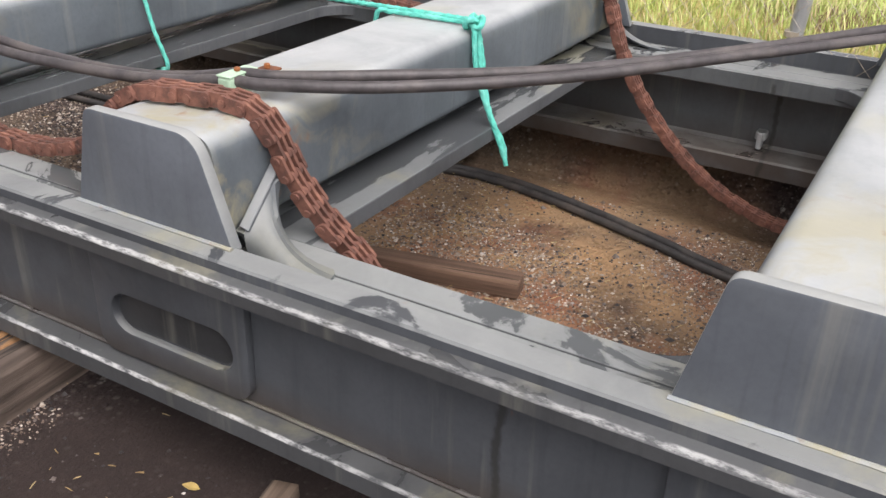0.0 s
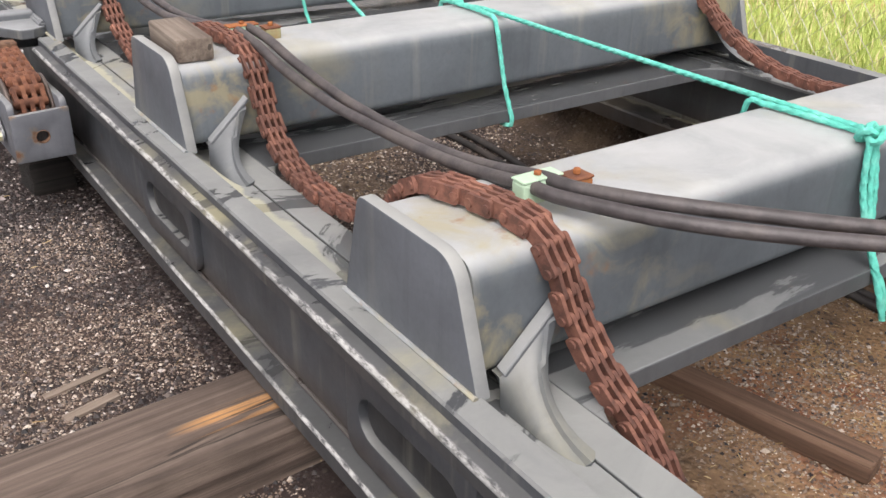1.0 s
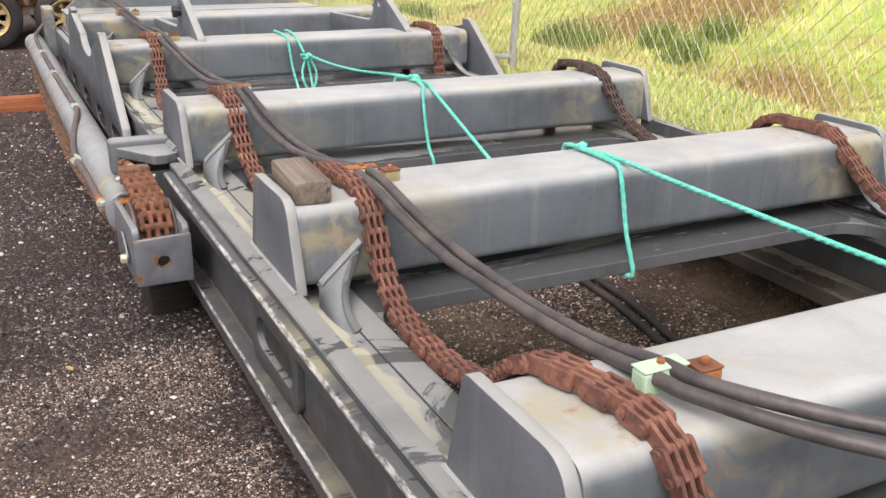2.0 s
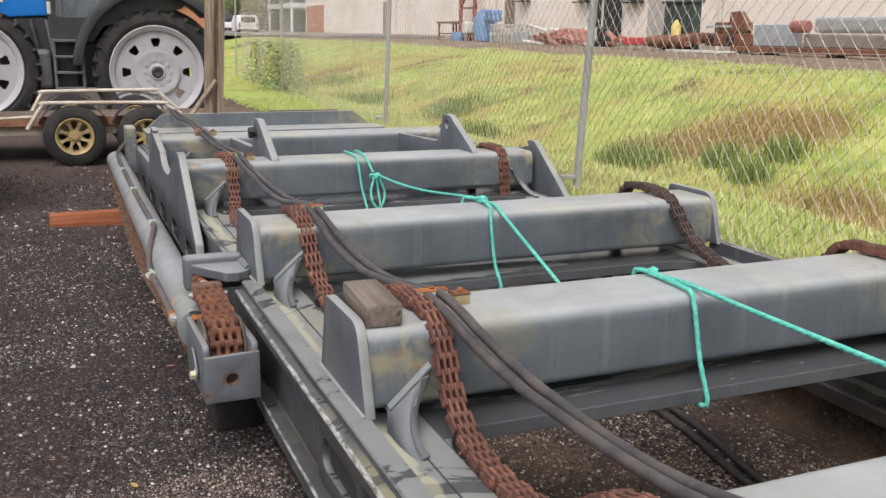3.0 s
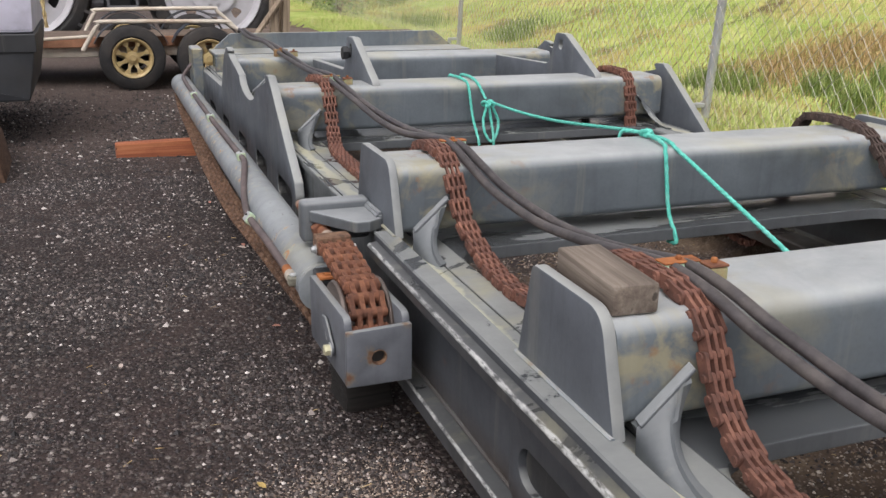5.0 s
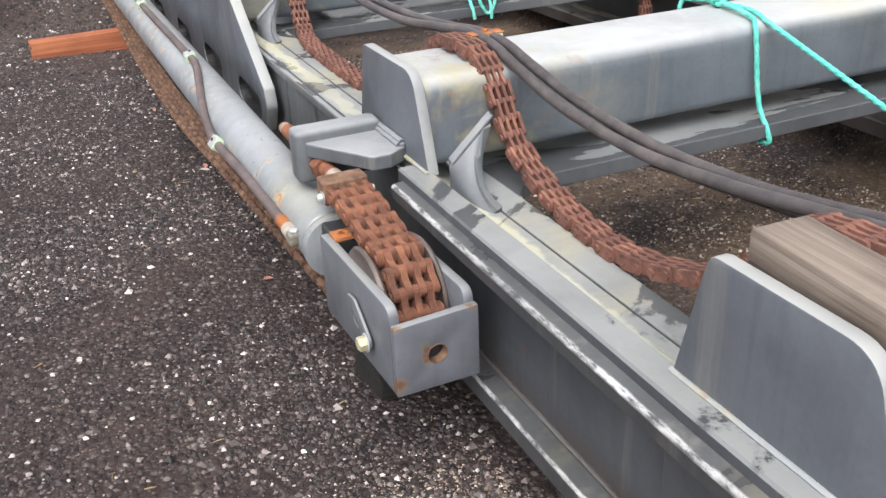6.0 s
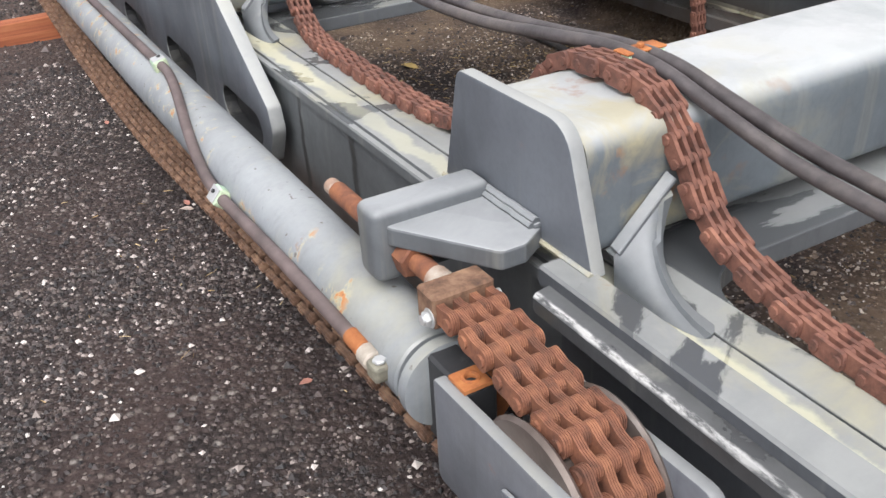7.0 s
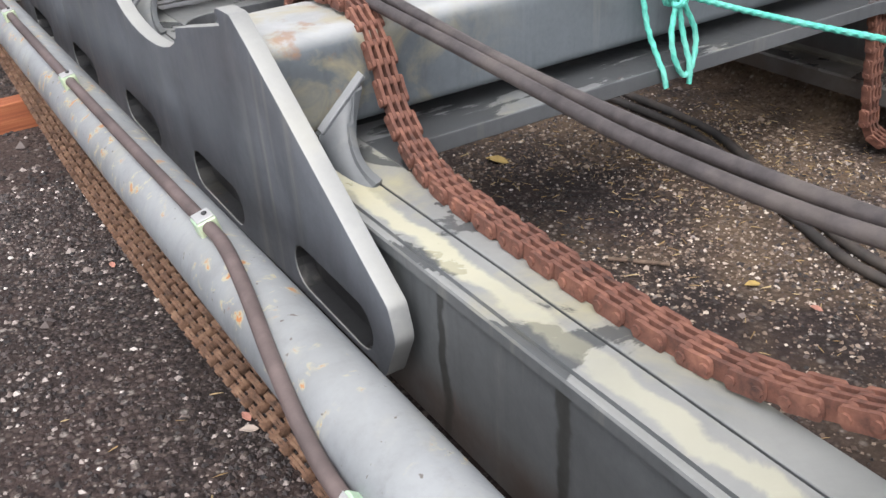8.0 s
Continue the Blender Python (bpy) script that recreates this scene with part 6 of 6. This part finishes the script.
part("door_handle", rod((-0.55, KY - 0.03, 1.75), (-0.55, KY - 0.03, 2.35), 0.015, 8), GREYSTEP, cab)
part("fuel_tank", box(-1.05, -0.72, KY - 0.05, KY + 0.3, 0.75, 1.30, 0.06, 2), GREYSTEP, tractor, "dull grey tank beside the steps")
for q in range(4):
    part("engine_pipe", tube(smooth_path([(-1.35 + 0.2 * q, KY + 0.10, 1.70), (-1.30 + 0.2 * q, KY + 0.05, 1.35), (-1.20 + 0.18 * q, KY + 0.08, 0.95)], 0.05), 0.028, 8), GREYSTEP if q % 2 else RUBBER_B, tractor, smooth=True)
part("seat", box(0.0, 0.5, KY + 0.35, KY + 0.9, 1.6, 2.2, 0.08, 2), BLACKP, cab, "dark cab seat")
part("steering_column", rod((-0.45, KY + 0.6, 1.6), (-0.2, KY + 0.6, 2.25), 0.05, 10), BLACKP, cab)
part("wheel_rim", lathe([(0.0, 0.16), (0.01, 0.19), (0.03, 0.19), (0.03, 0.16), (0.0, 0.16)], (-0.2, KY + 0.6, 2.25), 2, 20), BLACKP, cab)
part("marker_light", box(-0.73, -0.68, KY - 0.02, KY + 0.02, 1.78, 1.95, 0.01), WHITEP, cab, "white marker light")
arc = [(0.69 + 1.15 * math.cos(a), zr + 1.24 * math.sin(a)) for a in [radians(45 + 130 * k / 18) for k in range(19)]]
arc += [(0.69 + 1.02 * math.cos(a), zr + 1.10 * math.sin(a)) for a in [radians(175 - 130 * k / 18) for k in range(19)]]
part("rear_fender", slab(arc, 1, KY - 0.26, KY + 0.42, 0.008), BLACKP, tractor, "black arched fender", smooth=True)
arc2 = [(0.69 + 1.02 * math.cos(a), zr + 0.96 * math.sin(a)) for a in [radians(10 + 180 * k / 18) for k in range(19)]] + [(-0.45, 1.42)]
part("fender_panel", slab(arc2, 1, KY + 0.36, KY + 0.42), BLACKP, tractor)
for x in (-0.68, -0.31):
    part("ladder_rail", box(x - 0.02, x + 0.02, KY - 0.12, KY - 0.05, 0.70, 1.45, 0.006), GREYSTEP, tractor)
for z in (0.76, 0.98, 1.20, 1.42):
    part("ladder_step", box(-0.68, -0.31, KY - 0.16, KY + 0.0, z - 0.018, z + 0.018, 0.006), GREYSTEP, tractor, "ribbed step")

# timber uprights strapped behind the mast
for x0, x1, y, w in ((0.83, 0.96, 9.75, 0.085), (0.955, 1.10, 9.80, 0.07), (0.90, 1.03, 9.92, 0.06)):
    bm = bmesh.new()
    n = 12
    prev = None
    for k in range(n + 1):
        t = k / n
        cx, z = x0 + (x1 - x0) * t + 0.004 * noise.noise((k * 0.9, x0, 0)), 0.05 + 2.6 * t
        ring = [bm.verts.new((cx + sx * w / 2, y + sy * 0.05, z)) for sx, sy in ((-1, -1), (1, -1), (1, 1), (-1, 1))]
        if prev:
            for i in range(4):
                bm.faces.new((prev[i], prev[(i + 1) % 4], ring[(i + 1) % 4], ring[i]))
        else:
            bm.faces.new(ring)
        prev = ring
    bm.faces.new(prev)
    up = part("timber_upright", bm, POSTWOOD)
    tagged(up, "weathered upright timber post standing behind the mast", "post", "timber uprights")
prop = part("timber_prop", rod((0.55, 9.6, 0.55), (0.95, 9.7, 1.05), 0.03, 6), POSTWOOD)
tagged(prop, "short slanting timber prop tied to the uprights", "prop")
for k in range(3):
    b_ = part("plank", box(1.0 + 0.25 * k, 1.9 + 0.2 * k, 9.3 + 0.1 * k, 9.42 + 0.1 * k, 0.55 + 0.06 * k, 0.60 + 0.06 * k, 0.005), OLDWOOD)
    tagged(b_, "loose plank lying behind the mast end", "plank", "planks")
bx = part("wooden_crate", box(1.25, 1.6, 10.2, 10.5, 0.42, 0.62, 0.01), OLDWOOD)
tagged(bx, "small brown crate by the grass", "crate")

# corner of a parked machine
mach = thing("parked_machine", "corner of a grey machine with a black counterweight", "machine", at=(-0.07, 0, 0))
o = rounded([(-3.2, 0.93), (-3.2, 1.40), (-1.25, 1.385), (-1.20, 1.30), (-1.22, 0.93)], [0.02, 0.05, 0.06, 0.05, 0.02], 4)
GREYM = plain("lavender_grey_paint", (0.62, 0.60, 0.70), 0.4, 0, 0.08, 6, 0.03, (0.20, 0.19, 0.21), 0.4)
part("body_panel", slab(o, 1, 7.20, 8.8, 0.02), GREYM, mach, "smooth lavender-grey panel", smooth=True)
o = rounded([(-3.2, 0.455), (-3.2, 0.925), (-1.215, 0.925), (-1.225, 0.80), (-1.29, 0.455)], [0.02, 0.01, 0.02, 0.05, 0.02], 4)
part("counterweight", slab(o, 1, 7.16, 8.8, 0.015), BLACKP, mach, "black counterweight", smooth=True)
part("trim_strip", box(-3.2, -1.21, 7.145, 7.165, 0.80, 0.925, 0.004), DARKP, mach)
o = rounded([(-1.95, 0.02), (-1.95, 0.40), (-1.62, 0.44), (-1.46, 0.36), (-1.42, 0.10), (-1.46, 0.02)], [0.02, 0.05, 0.1, 0.06, 0.04, 0.02], 5)
part("muddy_foot", slab(o, 1, 6.15, 6.75, 0.02), RUSTD, mach, "mud-caked steel foot", smooth=True)
part("foot_arm", box(-1.9, -1.6, 6.6, 7.5, 0.30, 0.50, 0.02), RUSTD, mach)
pts = [(-1.13, 7.25, 1.45), (-1.14, 7.23, 1.2), (-1.13, 7.22, 0.95)]
part("hanging_chain", tube(smooth_path(pts, 0.02), 0.012, 6, None, 0.9, 2, 0.35), GOLD, mach, "short hanging chain")


# ---- works building and scrap behind the ditch ----
BEIGE = plain("beige_wall_panel", (0.86, 0.775, 0.70), 0.8, 0, 0.06, 0.7, 0.05, (0.62, 0.53, 0.46), 0.35)
BRICK = plain("orange_brick", (0.46, 0.20, 0.12), 0.85, 0, 0.2, 6, 0.1)
ROOFW = plain("white_roof_sheet", (0.72, 0.73, 0.74), 0.5, 0, 0.05, 1, 0.0)
SHADE = plain("dark_window_pane", (0.035, 0.035, 0.04), 0.2, 0, 0.1, 2, 0.0)
build = thing("works_building", "long beige industrial building with doors and wall units", "building")
for k in range(22):
    y0 = 16 + k * 4.0
    zb = height(26, y0) - 0.3
    part("wall_panel", box(26.0, 26.25, y0 + 0.012, y0 + 3.988, zb, 9.5, 0.01), BEIGE, build)
part("roof_edge", box(25.9, 27.5, 16, 104, 9.5, 9.9, 0.0), ROOFW, build)
part("brick_base", box(25.90, 25.996, 96.2, 103.2, 1.2, 4.25, 0.02), BRICK, build, "orange brick corner")
part("rear_wall", box(26.25, 60, 103.7, 104, 0, 9.5), BEIGE, build)
part("skirting", box(25.93, 25.996, 16.0, 96.0, 0.9, 1.42, 0.01), plain("stained_wall_foot", (0.42, 0.36, 0.31), 0.85, 0, 0.2, 1.5, 0.1, (0.26, 0.21, 0.17), 0.5), build, "stained foot of the wall")


def opening(y0, y1, z0, z1, name, pane):
    d = new(name)
    d.parent = build
    part("pane", box(25.955, 25.985, y0, y1, z0, z1, 0.0), pane, d)
    for a, b_, c_, e_ in ((y0 - 0.08, y0, z0, z1), (y1, y1 + 0.08, z0, z1), (y0 - 0.08, y1 + 0.08, z1, z1 + 0.08)):
        part("frame", box(25.93, 25.998, a, b_, c_, e_, 0.0), WHITEP, d)


opening(39.8, 42.7, 1.35, 3.80, "double_door", SHADE)
part("door_stile", box(25.90, 25.95, 41.55, 41.68, 1.35, 3.80, 0.0), WHITEP, build)
opening(51.75, 53.15, 1.9, 3.72, "window", plain("brown_door", (0.22, 0.17, 0.13), 0.6))
GREYW = plain("grey_wall_panel", (0.46, 0.43, 0.40), 0.8, 0, 0.1, 0.7, 0.05, (0.36, 0.32, 0.28), 0.4)
for y0 in (34.4, 36.1):
    part("wall_panel", box(25.93, 25.994, y0, y0 + 1.5, 1.25, 3.9, 0.01), GREYW, build, "grey shaded panel")
part("lintel", box(25.80, 25.99, 36.0, 45.2, 3.95, 4.42, 0.02), GREYW, build, "grey band over the doors")
for y0 in (34.6, 35.5, 37.2, 39.0, 40.6, 42.2):
    part("upper_pane", box(25.93, 25.985, y0, y0 + 0.75, 4.55, 6.0, 0.0), SHADE, build, "dark upper window pane")
part("edge_column", box(25.75, 25.99, 34.15, 34.45, 1.2, 9.4, 0.02), plain("dark_column_paint", (0.16, 0.14, 0.13), 0.7), build, "dark steel column")
for y0, z0 in ((49.75, 3.60), (42.75, 3.40), (38.0, 3.27)):
    a = part("wall_unit", box(25.45, 25.99, y0, y0 + 1.35, z0, z0 + 0.55, 0.03), WHITEP, build, "white air-conditioning unit")
    part("grille", lathe([(25.43, 0.0), (25.43, 0.24), (25.45, 0.25)], (0, y0 + 0.5, z0 + 0.28), 0, 20), SHADE, a)
    part("stand", box(25.5, 25.98, y0, y0 + 1.35, z0 - 0.15, z0 - 0.08), SHADE, a)
for y0, r in ((32.2, 0.09), (54.3, 0.07), (73.6, 0.06)):
    part("downpipe", rod((25.88, y0, 1.0), (25.88, y0, 9.4), r, 8), WHITEP, build)
part("wall_post", box(25.6, 25.8, 75.2, 75.9, 1.1, 4.05, 0.02), plain("brown_wall_post", (0.30, 0.24, 0.19), 0.7), build, "brown post against the wall")
for y0 in (56.2, 58.5):
    part("red_column", box(25.2, 25.4, y0, y0 + 0.25, 1.0, 9.0), plain("red_oxide_steel", (0.30, 0.09, 0.06), 0.7), build, "red steel column")
for k in range(3):
    part("red_brace", rod((25.3, 56.3 if k % 2 else 58.6, 3.3 + 1.9 * k), (25.3, 58.6 if k % 2 else 56.3, 5.2 + 1.9 * k), 0.08, 6), plain("red_oxide_brace", (0.30, 0.09, 0.06), 0.7), build)
part("red_tie", box(25.2, 25.4, 56.2, 58.7, 3.15, 3.28), plain("red_oxide_tie", (0.30, 0.09, 0.06), 0.7), build)

REDP = plain("faded_red_scrap", (0.36, 0.15, 0.12), 0.75, 0, 0.4, 4, 0.2, (0.30, 0.20, 0.15), 0.7)
SCRAP = plain("brown_rusty_scrap", (0.20, 0.085, 0.05), 0.85, 0, 0.35, 3, 0.3, (0.10, 0.05, 0.035), 0.5)
TIN = plain("dull_sheet_metal", (0.42, 0.45, 0.48), 0.5, 0.2, 0.12, 2, 0.05, (0.32, 0.28, 0.24), 0.3)
GREENB = plain("dark_green_bin", (0.045, 0.065, 0.058), 0.6, 0, 0.15, 2, 0.0)
TANK = plain("blue_tank_paint", (0.13, 0.24, 0.42), 0.5, 0, 0.15, 3, 0.0)


def gz(y):
    return height(23.0, y)


th = thing("steel_frame_table", "bare rusty steel frame table", "table")
for y in (50.9, 53.2, 55.5):
    for x in (22.4, 23.6):
        part("leg", box(x, x + 0.1, y, y + 0.1, gz(y) - 0.1, 2.16), SCRAP, th)
    part("cross_rail", box(22.4, 23.7, y, y + 0.1, 1.50, 1.58), SCRAP, th)
part("top", box(22.3, 23.8, 50.8, 55.7, 2.16, 2.28, 0.02), SCRAP, th)
tk = thing("blue_tank", "blue upright tank with a pump", "tank")
part("shell", lathe([(0, 0.3), (0.05, 0.62), (1.3, 0.66), (1.65, 0.42), (1.85, 0.2)], (22.9, 49.6, gz(50)), 2, 24), TANK, tk, smooth=True)
part("pump", box(22.5, 23.1, 47.6, 48.9, 2.25, 2.90, 0.12, 3), TANK, tk)
part("pipe", rod((22.8, 48.6, 1.0), (22.8, 48.6, 2.3), 0.07, 10), TANK, tk)
bd = part("blue_drum", lathe([(0, 0.36), (0.03, 0.40), (0.55, 0.40), (0.6, 0.37)], (22.2, 51.9, gz(52) - 0.05), 2, 20), TANK, smooth=True)
tagged(bd, "small blue drum beside the table", "drum")
wc = part("white_container", box(22.1, 22.7, 50.6, 51.2, gz(51) + 0.45, gz(51) + 1.15, 0.1, 2), WHITEP)
tagged(wc, "white plastic container by the tank", "container")
cr = thing("white_pallet_cage", "chipped white steel cage full of offcuts", "cage")
for k in range(14):
    y = 42.1 + 0.43 * k
    part("bar", box(22.4, 22.48, y, y + 0.08, 0.95, 2.05), WHITEP, cr)
for z in (0.98, 1.5, 2.0):
    part("rail", box(22.36, 22.46, 42.0, 47.8, z, z + 0.09), WHITEP, cr)
part("load", box(22.6, 24.0, 42.2, 47.6, gz(47), 1.9, 0.1, 2), WHITEP, cr, "pale offcuts")
part("box", box(22.25, 22.35, 43.0, 44.6, 1.1, 1.7, 0.03), TIN, cr)
rs = random.Random(21)
for k in range(26):
    y = rs.uniform(32.0, 41.9)
    x = rs.uniform(21.4, 23.2)
    z = gz(y) + rs.uniform(0.05, 0.45) * (1.5 if 37.5 < y < 40.5 else 0.8)
    sc = part("scrap_beam", rod((x, y - rs.uniform(0.4, 1.0), z), (x + rs.uniform(-0.4, 0.4), y + rs.uniform(0.4, 1.0), z + rs.uniform(-0.2, 0.35)), rs.uniform(0.05, 0.14), 6), rs.choice([REDP, REDP, SCRAP, WHITEP]))
    tagged(sc, "faded painted steel beam on a scrap heap", "scrap", "scrap heap")
hp = bmesh.new()
bmesh.ops.create_icosphere(hp, subdivisions=4, radius=1.0)
for v in hp.verts:
    v.co = Vector((22.6 + v.co.x * 0.9, 39.6 + v.co.y * 2.6, gz(38) + 0.05 + max(0, v.co.z) * 0.65)) + v.normal * (0.35 * noise.noise(v.co * 3) + 0.15 * noise.noise(v.co * 9))
tagged(part("scrap_heap", hp, REDP), "low heap of red and rusty scrap metal", "scrap")
wt = thing("white_water_tank", "small white tank on a dark stand", "tank")
part("shell", box(22.2, 22.8, 36.2, 37.0, 1.30, 1.92, 0.12, 3), WHITEP, wt)
part("stand", box(22.2, 22.8, 35.7, 37.0, 1.0, 1.29, 0.02), SHADE, wt)
part("motor", box(22.2, 22.8, 35.6, 36.15, 1.30, 1.95, 0.08, 2), SHADE, wt, "dark motor housing")
gb = thing("green_bin", "tall dark green waste bin", "bin")
part("body", box(22.5, 22.85, 29.5, 31.5, gz(31), 2.86, 0.06, 2), GREENB, gb)
part("lid", box(22.42, 22.92, 29.4, 31.6, 2.86, 2.98, 0.03), GREENB, gb)
for y in (30.0, 30.5, 31.0):
    part("rib", box(22.44, 22.52, y - 0.04, y + 0.04, gz(31) + 0.1, 2.8, 0.01), GREENB, gb)
gc = part("gas_bottle", lathe([(0, 0.18), (0.02, 0.2), (0.95, 0.2), (1.1, 0.1), (1.2, 0.05)], (22.2, 30.2, gz(31)), 2, 16), plain("yellow_paint", (0.62, 0.50, 0.16), 0.5), smooth=True)
tagged(gc, "yellow gas bottle beside the bin", "gas bottle")
for k in range(3):
    p_ = part("rusty_pipe", rod((21.6 + 0.45 * k, 28.6, gz(30) + 0.36 + 0.08 * k), (21.75 + 0.45 * k, 31.4, gz(30) + 0.34 + 0.07 * k), 0.20, 16), SCRAP, smooth=True)
    tagged(p_, "large rusty brown pipe on the ground", "pipe", "rusty pipes")
rc = part("red_crate", box(21.5, 22.2, 31.5, 32.9, 1.22, 1.52, 0.04, 2), plain("bright_red_paint", (0.55, 0.07, 0.07), 0.6, 0, 0.2, 4))
tagged(rc, "bright red crate lying by the pipes", "crate")
rm = thing("rusty_machine", "rust-brown old machine frame", "machine")
part("base", box(22.2, 22.5, 26.0, 28.4, 1.25, 1.72, 0.06, 2), SCRAP, rm)
part("upper", box(22.22, 22.5, 26.1, 27.9, 1.72, 2.12, 0.05, 2), SCRAP, rm)
o = rounded([(26.0, 1.8), (26.15, 2.1), (26.55, 2.50), (27.05, 2.47), (27.1, 1.8)], [0.05, 0.1, 0.06, 0.06, 0.05], 4)
part("hood", slab(o, 0, 22.2, 22.45, 0.03), SCRAP, rm)
for y in (26.9, 28.0):
    part("drum", rod((22.13, y, 1.47), (22.19, y, 1.47), 0.17, 20), SHADE, rm)
part("cross_bar", box(22.14, 22.21, 26.9, 28.3, 1.92, 2.0, 0.01), TIN, rm)
for q in range(4):
    part("rib", box(22.16, 22.21, 26.2 + 0.45 * q, 26.28 + 0.45 * q, 1.72, 2.1, 0.01), RUSTD, rm)
tr = thing("flatbed_trailer", "long low red flatbed loaded with sheet metal", "trailer")
part("deck", box(21.7, 22.4, 10.0, 26.3, 1.08, 1.28, 0.02), SCRAP, tr)
part("load", box(22.0, 22.3, 23.4, 25.5, 1.28, 2.05, 0.04), TIN, tr, "stacked grey sheet metal")
part("load", box(21.9, 22.3, 11.0, 22.6, 1.75, 2.25, 0.10, 2), GALV, tr, "bright sheet-metal duct")
part("load", box(21.9, 22.35, 11.0, 23.0, 1.28, 1.72, 0.05, 2), plain("grey_brown_steel", (0.28, 0.25, 0.22), 0.6, 0.1, 0.2, 2), tr, "dull grey-brown steel sections")
part("drum", rod((21.8, 22.7, 1.95), (21.8, 23.4, 1.95), 0.20, 20, None, 0.04), REDP, tr, "orange rusty drum", smooth=True)
for y in (11.5, 13, 16, 18, 21.5, 24.5, 25.8):
    part("support", box(21.75, 22.35, y, y + 0.3, gz(20) - 0.1, 1.08, 0.01), SHADE, tr)
wd = part("white_sheet", box(20.6, 21.4, 25.6, 28.6, 1.02, 1.10, 0.01), WHITEP)
tagged(wd, "pale board lying across the scrap", "board")

# road, van and trees beyond
road = part("road", box(9.0, 25.5, 62, 180, 1.20, 1.36, 0.0), plain("pale_road", (0.26, 0.25, 0.24), 0.9, 0, 0.1, 1.0, 0.05))
tagged(road, "pale road leading past the works", "road", kind="structure")
van = thing("white_van", "white van parked on the road", "van", at=(0.35, 0, -0.18))
o = rounded([(15.15, 1.62), (15.15, 2.5), (15.35, 3.12), (16.85, 3.12), (17.05, 2.5), (17.05, 1.62)], [0.08, 0.1, 0.25, 0.25, 0.1, 0.08], 4)
part("body", slab(o, 1, 88, 91.6, 0.03), ROOFW, van, smooth=True)
part("rear_window", box(15.45, 16.75, 87.97, 88.0, 2.45, 2.95, 0.0), SHADE, van)
part("bumper", box(15.1, 17.1, 87.9, 88.1, 1.62, 1.82, 0.03), BLACKP, van)
for x in (15.2, 16.85):
    part("tail_light", box(x, x + 0.14, 87.96, 88.0, 1.95, 2.4, 0.0), REDP, van)
    part("wheel", rod((x - 0.05, 88.9, 1.68), (x + 0.2, 88.9, 1.68), 0.32, 16), TYRE, van)
for k, (x, y) in enumerate(((18.5, 108), (20.5, 112), (19.6, 120))):
    c_ = thing("parked_car", "pale car parked further along the road", "car", "cars", at=(x, y, 1.45))
    part("body", box(-0.9, 0.9, 0, 4.2, 0.3, 0.95, 0.12, 2), (ROOFW, TIN, WHITEP)[k], c_)
    part("cabin", box(-0.75, 0.75, 0.8, 3.2, 0.95, 1.5, 0.2, 2), SHADE, c_)
    for wx_ in (-0.85, 0.65):
        part("wheel", rod((wx_, 0.8, 0.32), (wx_ + 0.2, 0.8, 0.32), 0.32, 14), TYRE, c_)
shed = thing("white_canopy", "white roofed canopy beside the road", "canopy")
part("roof", box(25.4, 33, 110, 124, 6.6, 7.9, 0.05), ROOFW, shed)
part("lower_roof", box(25.9, 33, 110.5, 124, 4.2, 4.8, 0.05), ROOFW, shed)
part("back_wall", box(26.2, 33, 118, 118.2, 1.2, 6.6), TIN, shed, "grey sheet wall in shade")
for y in (110.6, 123):
    part("column", box(25.9, 26.15, y, y + 0.25, 1.2, 6.6), ROOFW, shed)
wall = thing("brick_wall", "low orange brick building far down the yard", "building")
part("wall", box(2.5, 8.6, 60.0, 60.4, 0.3, 3.0), BRICK, wall)
part("roof", box(2.2, 8.9, 59.8, 66, 3.0, 3.15), TIN, wall)


def tree(x, y, h, seed):
    t = thing("tree", "dark green leafy tree on the far side of the road", "tree", "far trees", at=(x, y, 1.2))
    r_ = random.Random(seed)
    part("trunk", tube([Vector((0, 0, -0.5)), Vector((0.1, 0, h * 0.3)), Vector((-0.1, 0.1, h * 0.75))], [0.28, 0.2, 0.06], 8), OLDWOOD, t)
    for k in range(5):
        a = k * 1.26 + seed
        part("limb", tube([Vector((0, 0, h * 0.3)), Vector((math.cos(a) * h * 0.14, math.sin(a) * h * 0.14, h * 0.5)), Vector((math.cos(a) * h * 0.26, math.sin(a) * h * 0.26, h * 0.62))], [0.12, 0.08, 0.03], 6), OLDWOOD, t)
    V, Fc = [], []
    blobs = [(r_.uniform(-0.3, 0.3) * h, r_.uniform(-0.3, 0.3) * h, h * r_.uniform(0.35, 0.95), h * r_.uniform(0.10, 0.2)) for _ in range(16)]
    for _ in range(2600):
        bx_, by_, bz_, br_ = r_.choice(blobs)
        d = Vector((r_.gauss(0, 1), r_.gauss(0, 1), r_.gauss(0, 0.8))).normalized() * br_ * r_.uniform(0.5, 1.05)
        p = Vector((bx_, by_, bz_)) + d
        u = Vector((r_.uniform(-1, 1), r_.uniform(-1, 1), r_.uniform(-1, 1))).normalized() * r_.uniform(0.12, 0.3)
        w = u.orthogonal().normalized() * u.length * 0.6
        b0 = len(V)
        V.extend([tuple(p - u), tuple(p + w), tuple(p + u), tuple(p - w)])
        Fc.append((b0, b0 + 1, b0 + 2, b0 + 3))
    mesh_part("crown", V, Fc, GRASSD, t)


for k in range(14):
    tree(-6 + k * 3.4 + random.uniform(-1, 1), 150 + random.uniform(-6, 10), 11 + random.uniform(-2, 3), 40 + k)
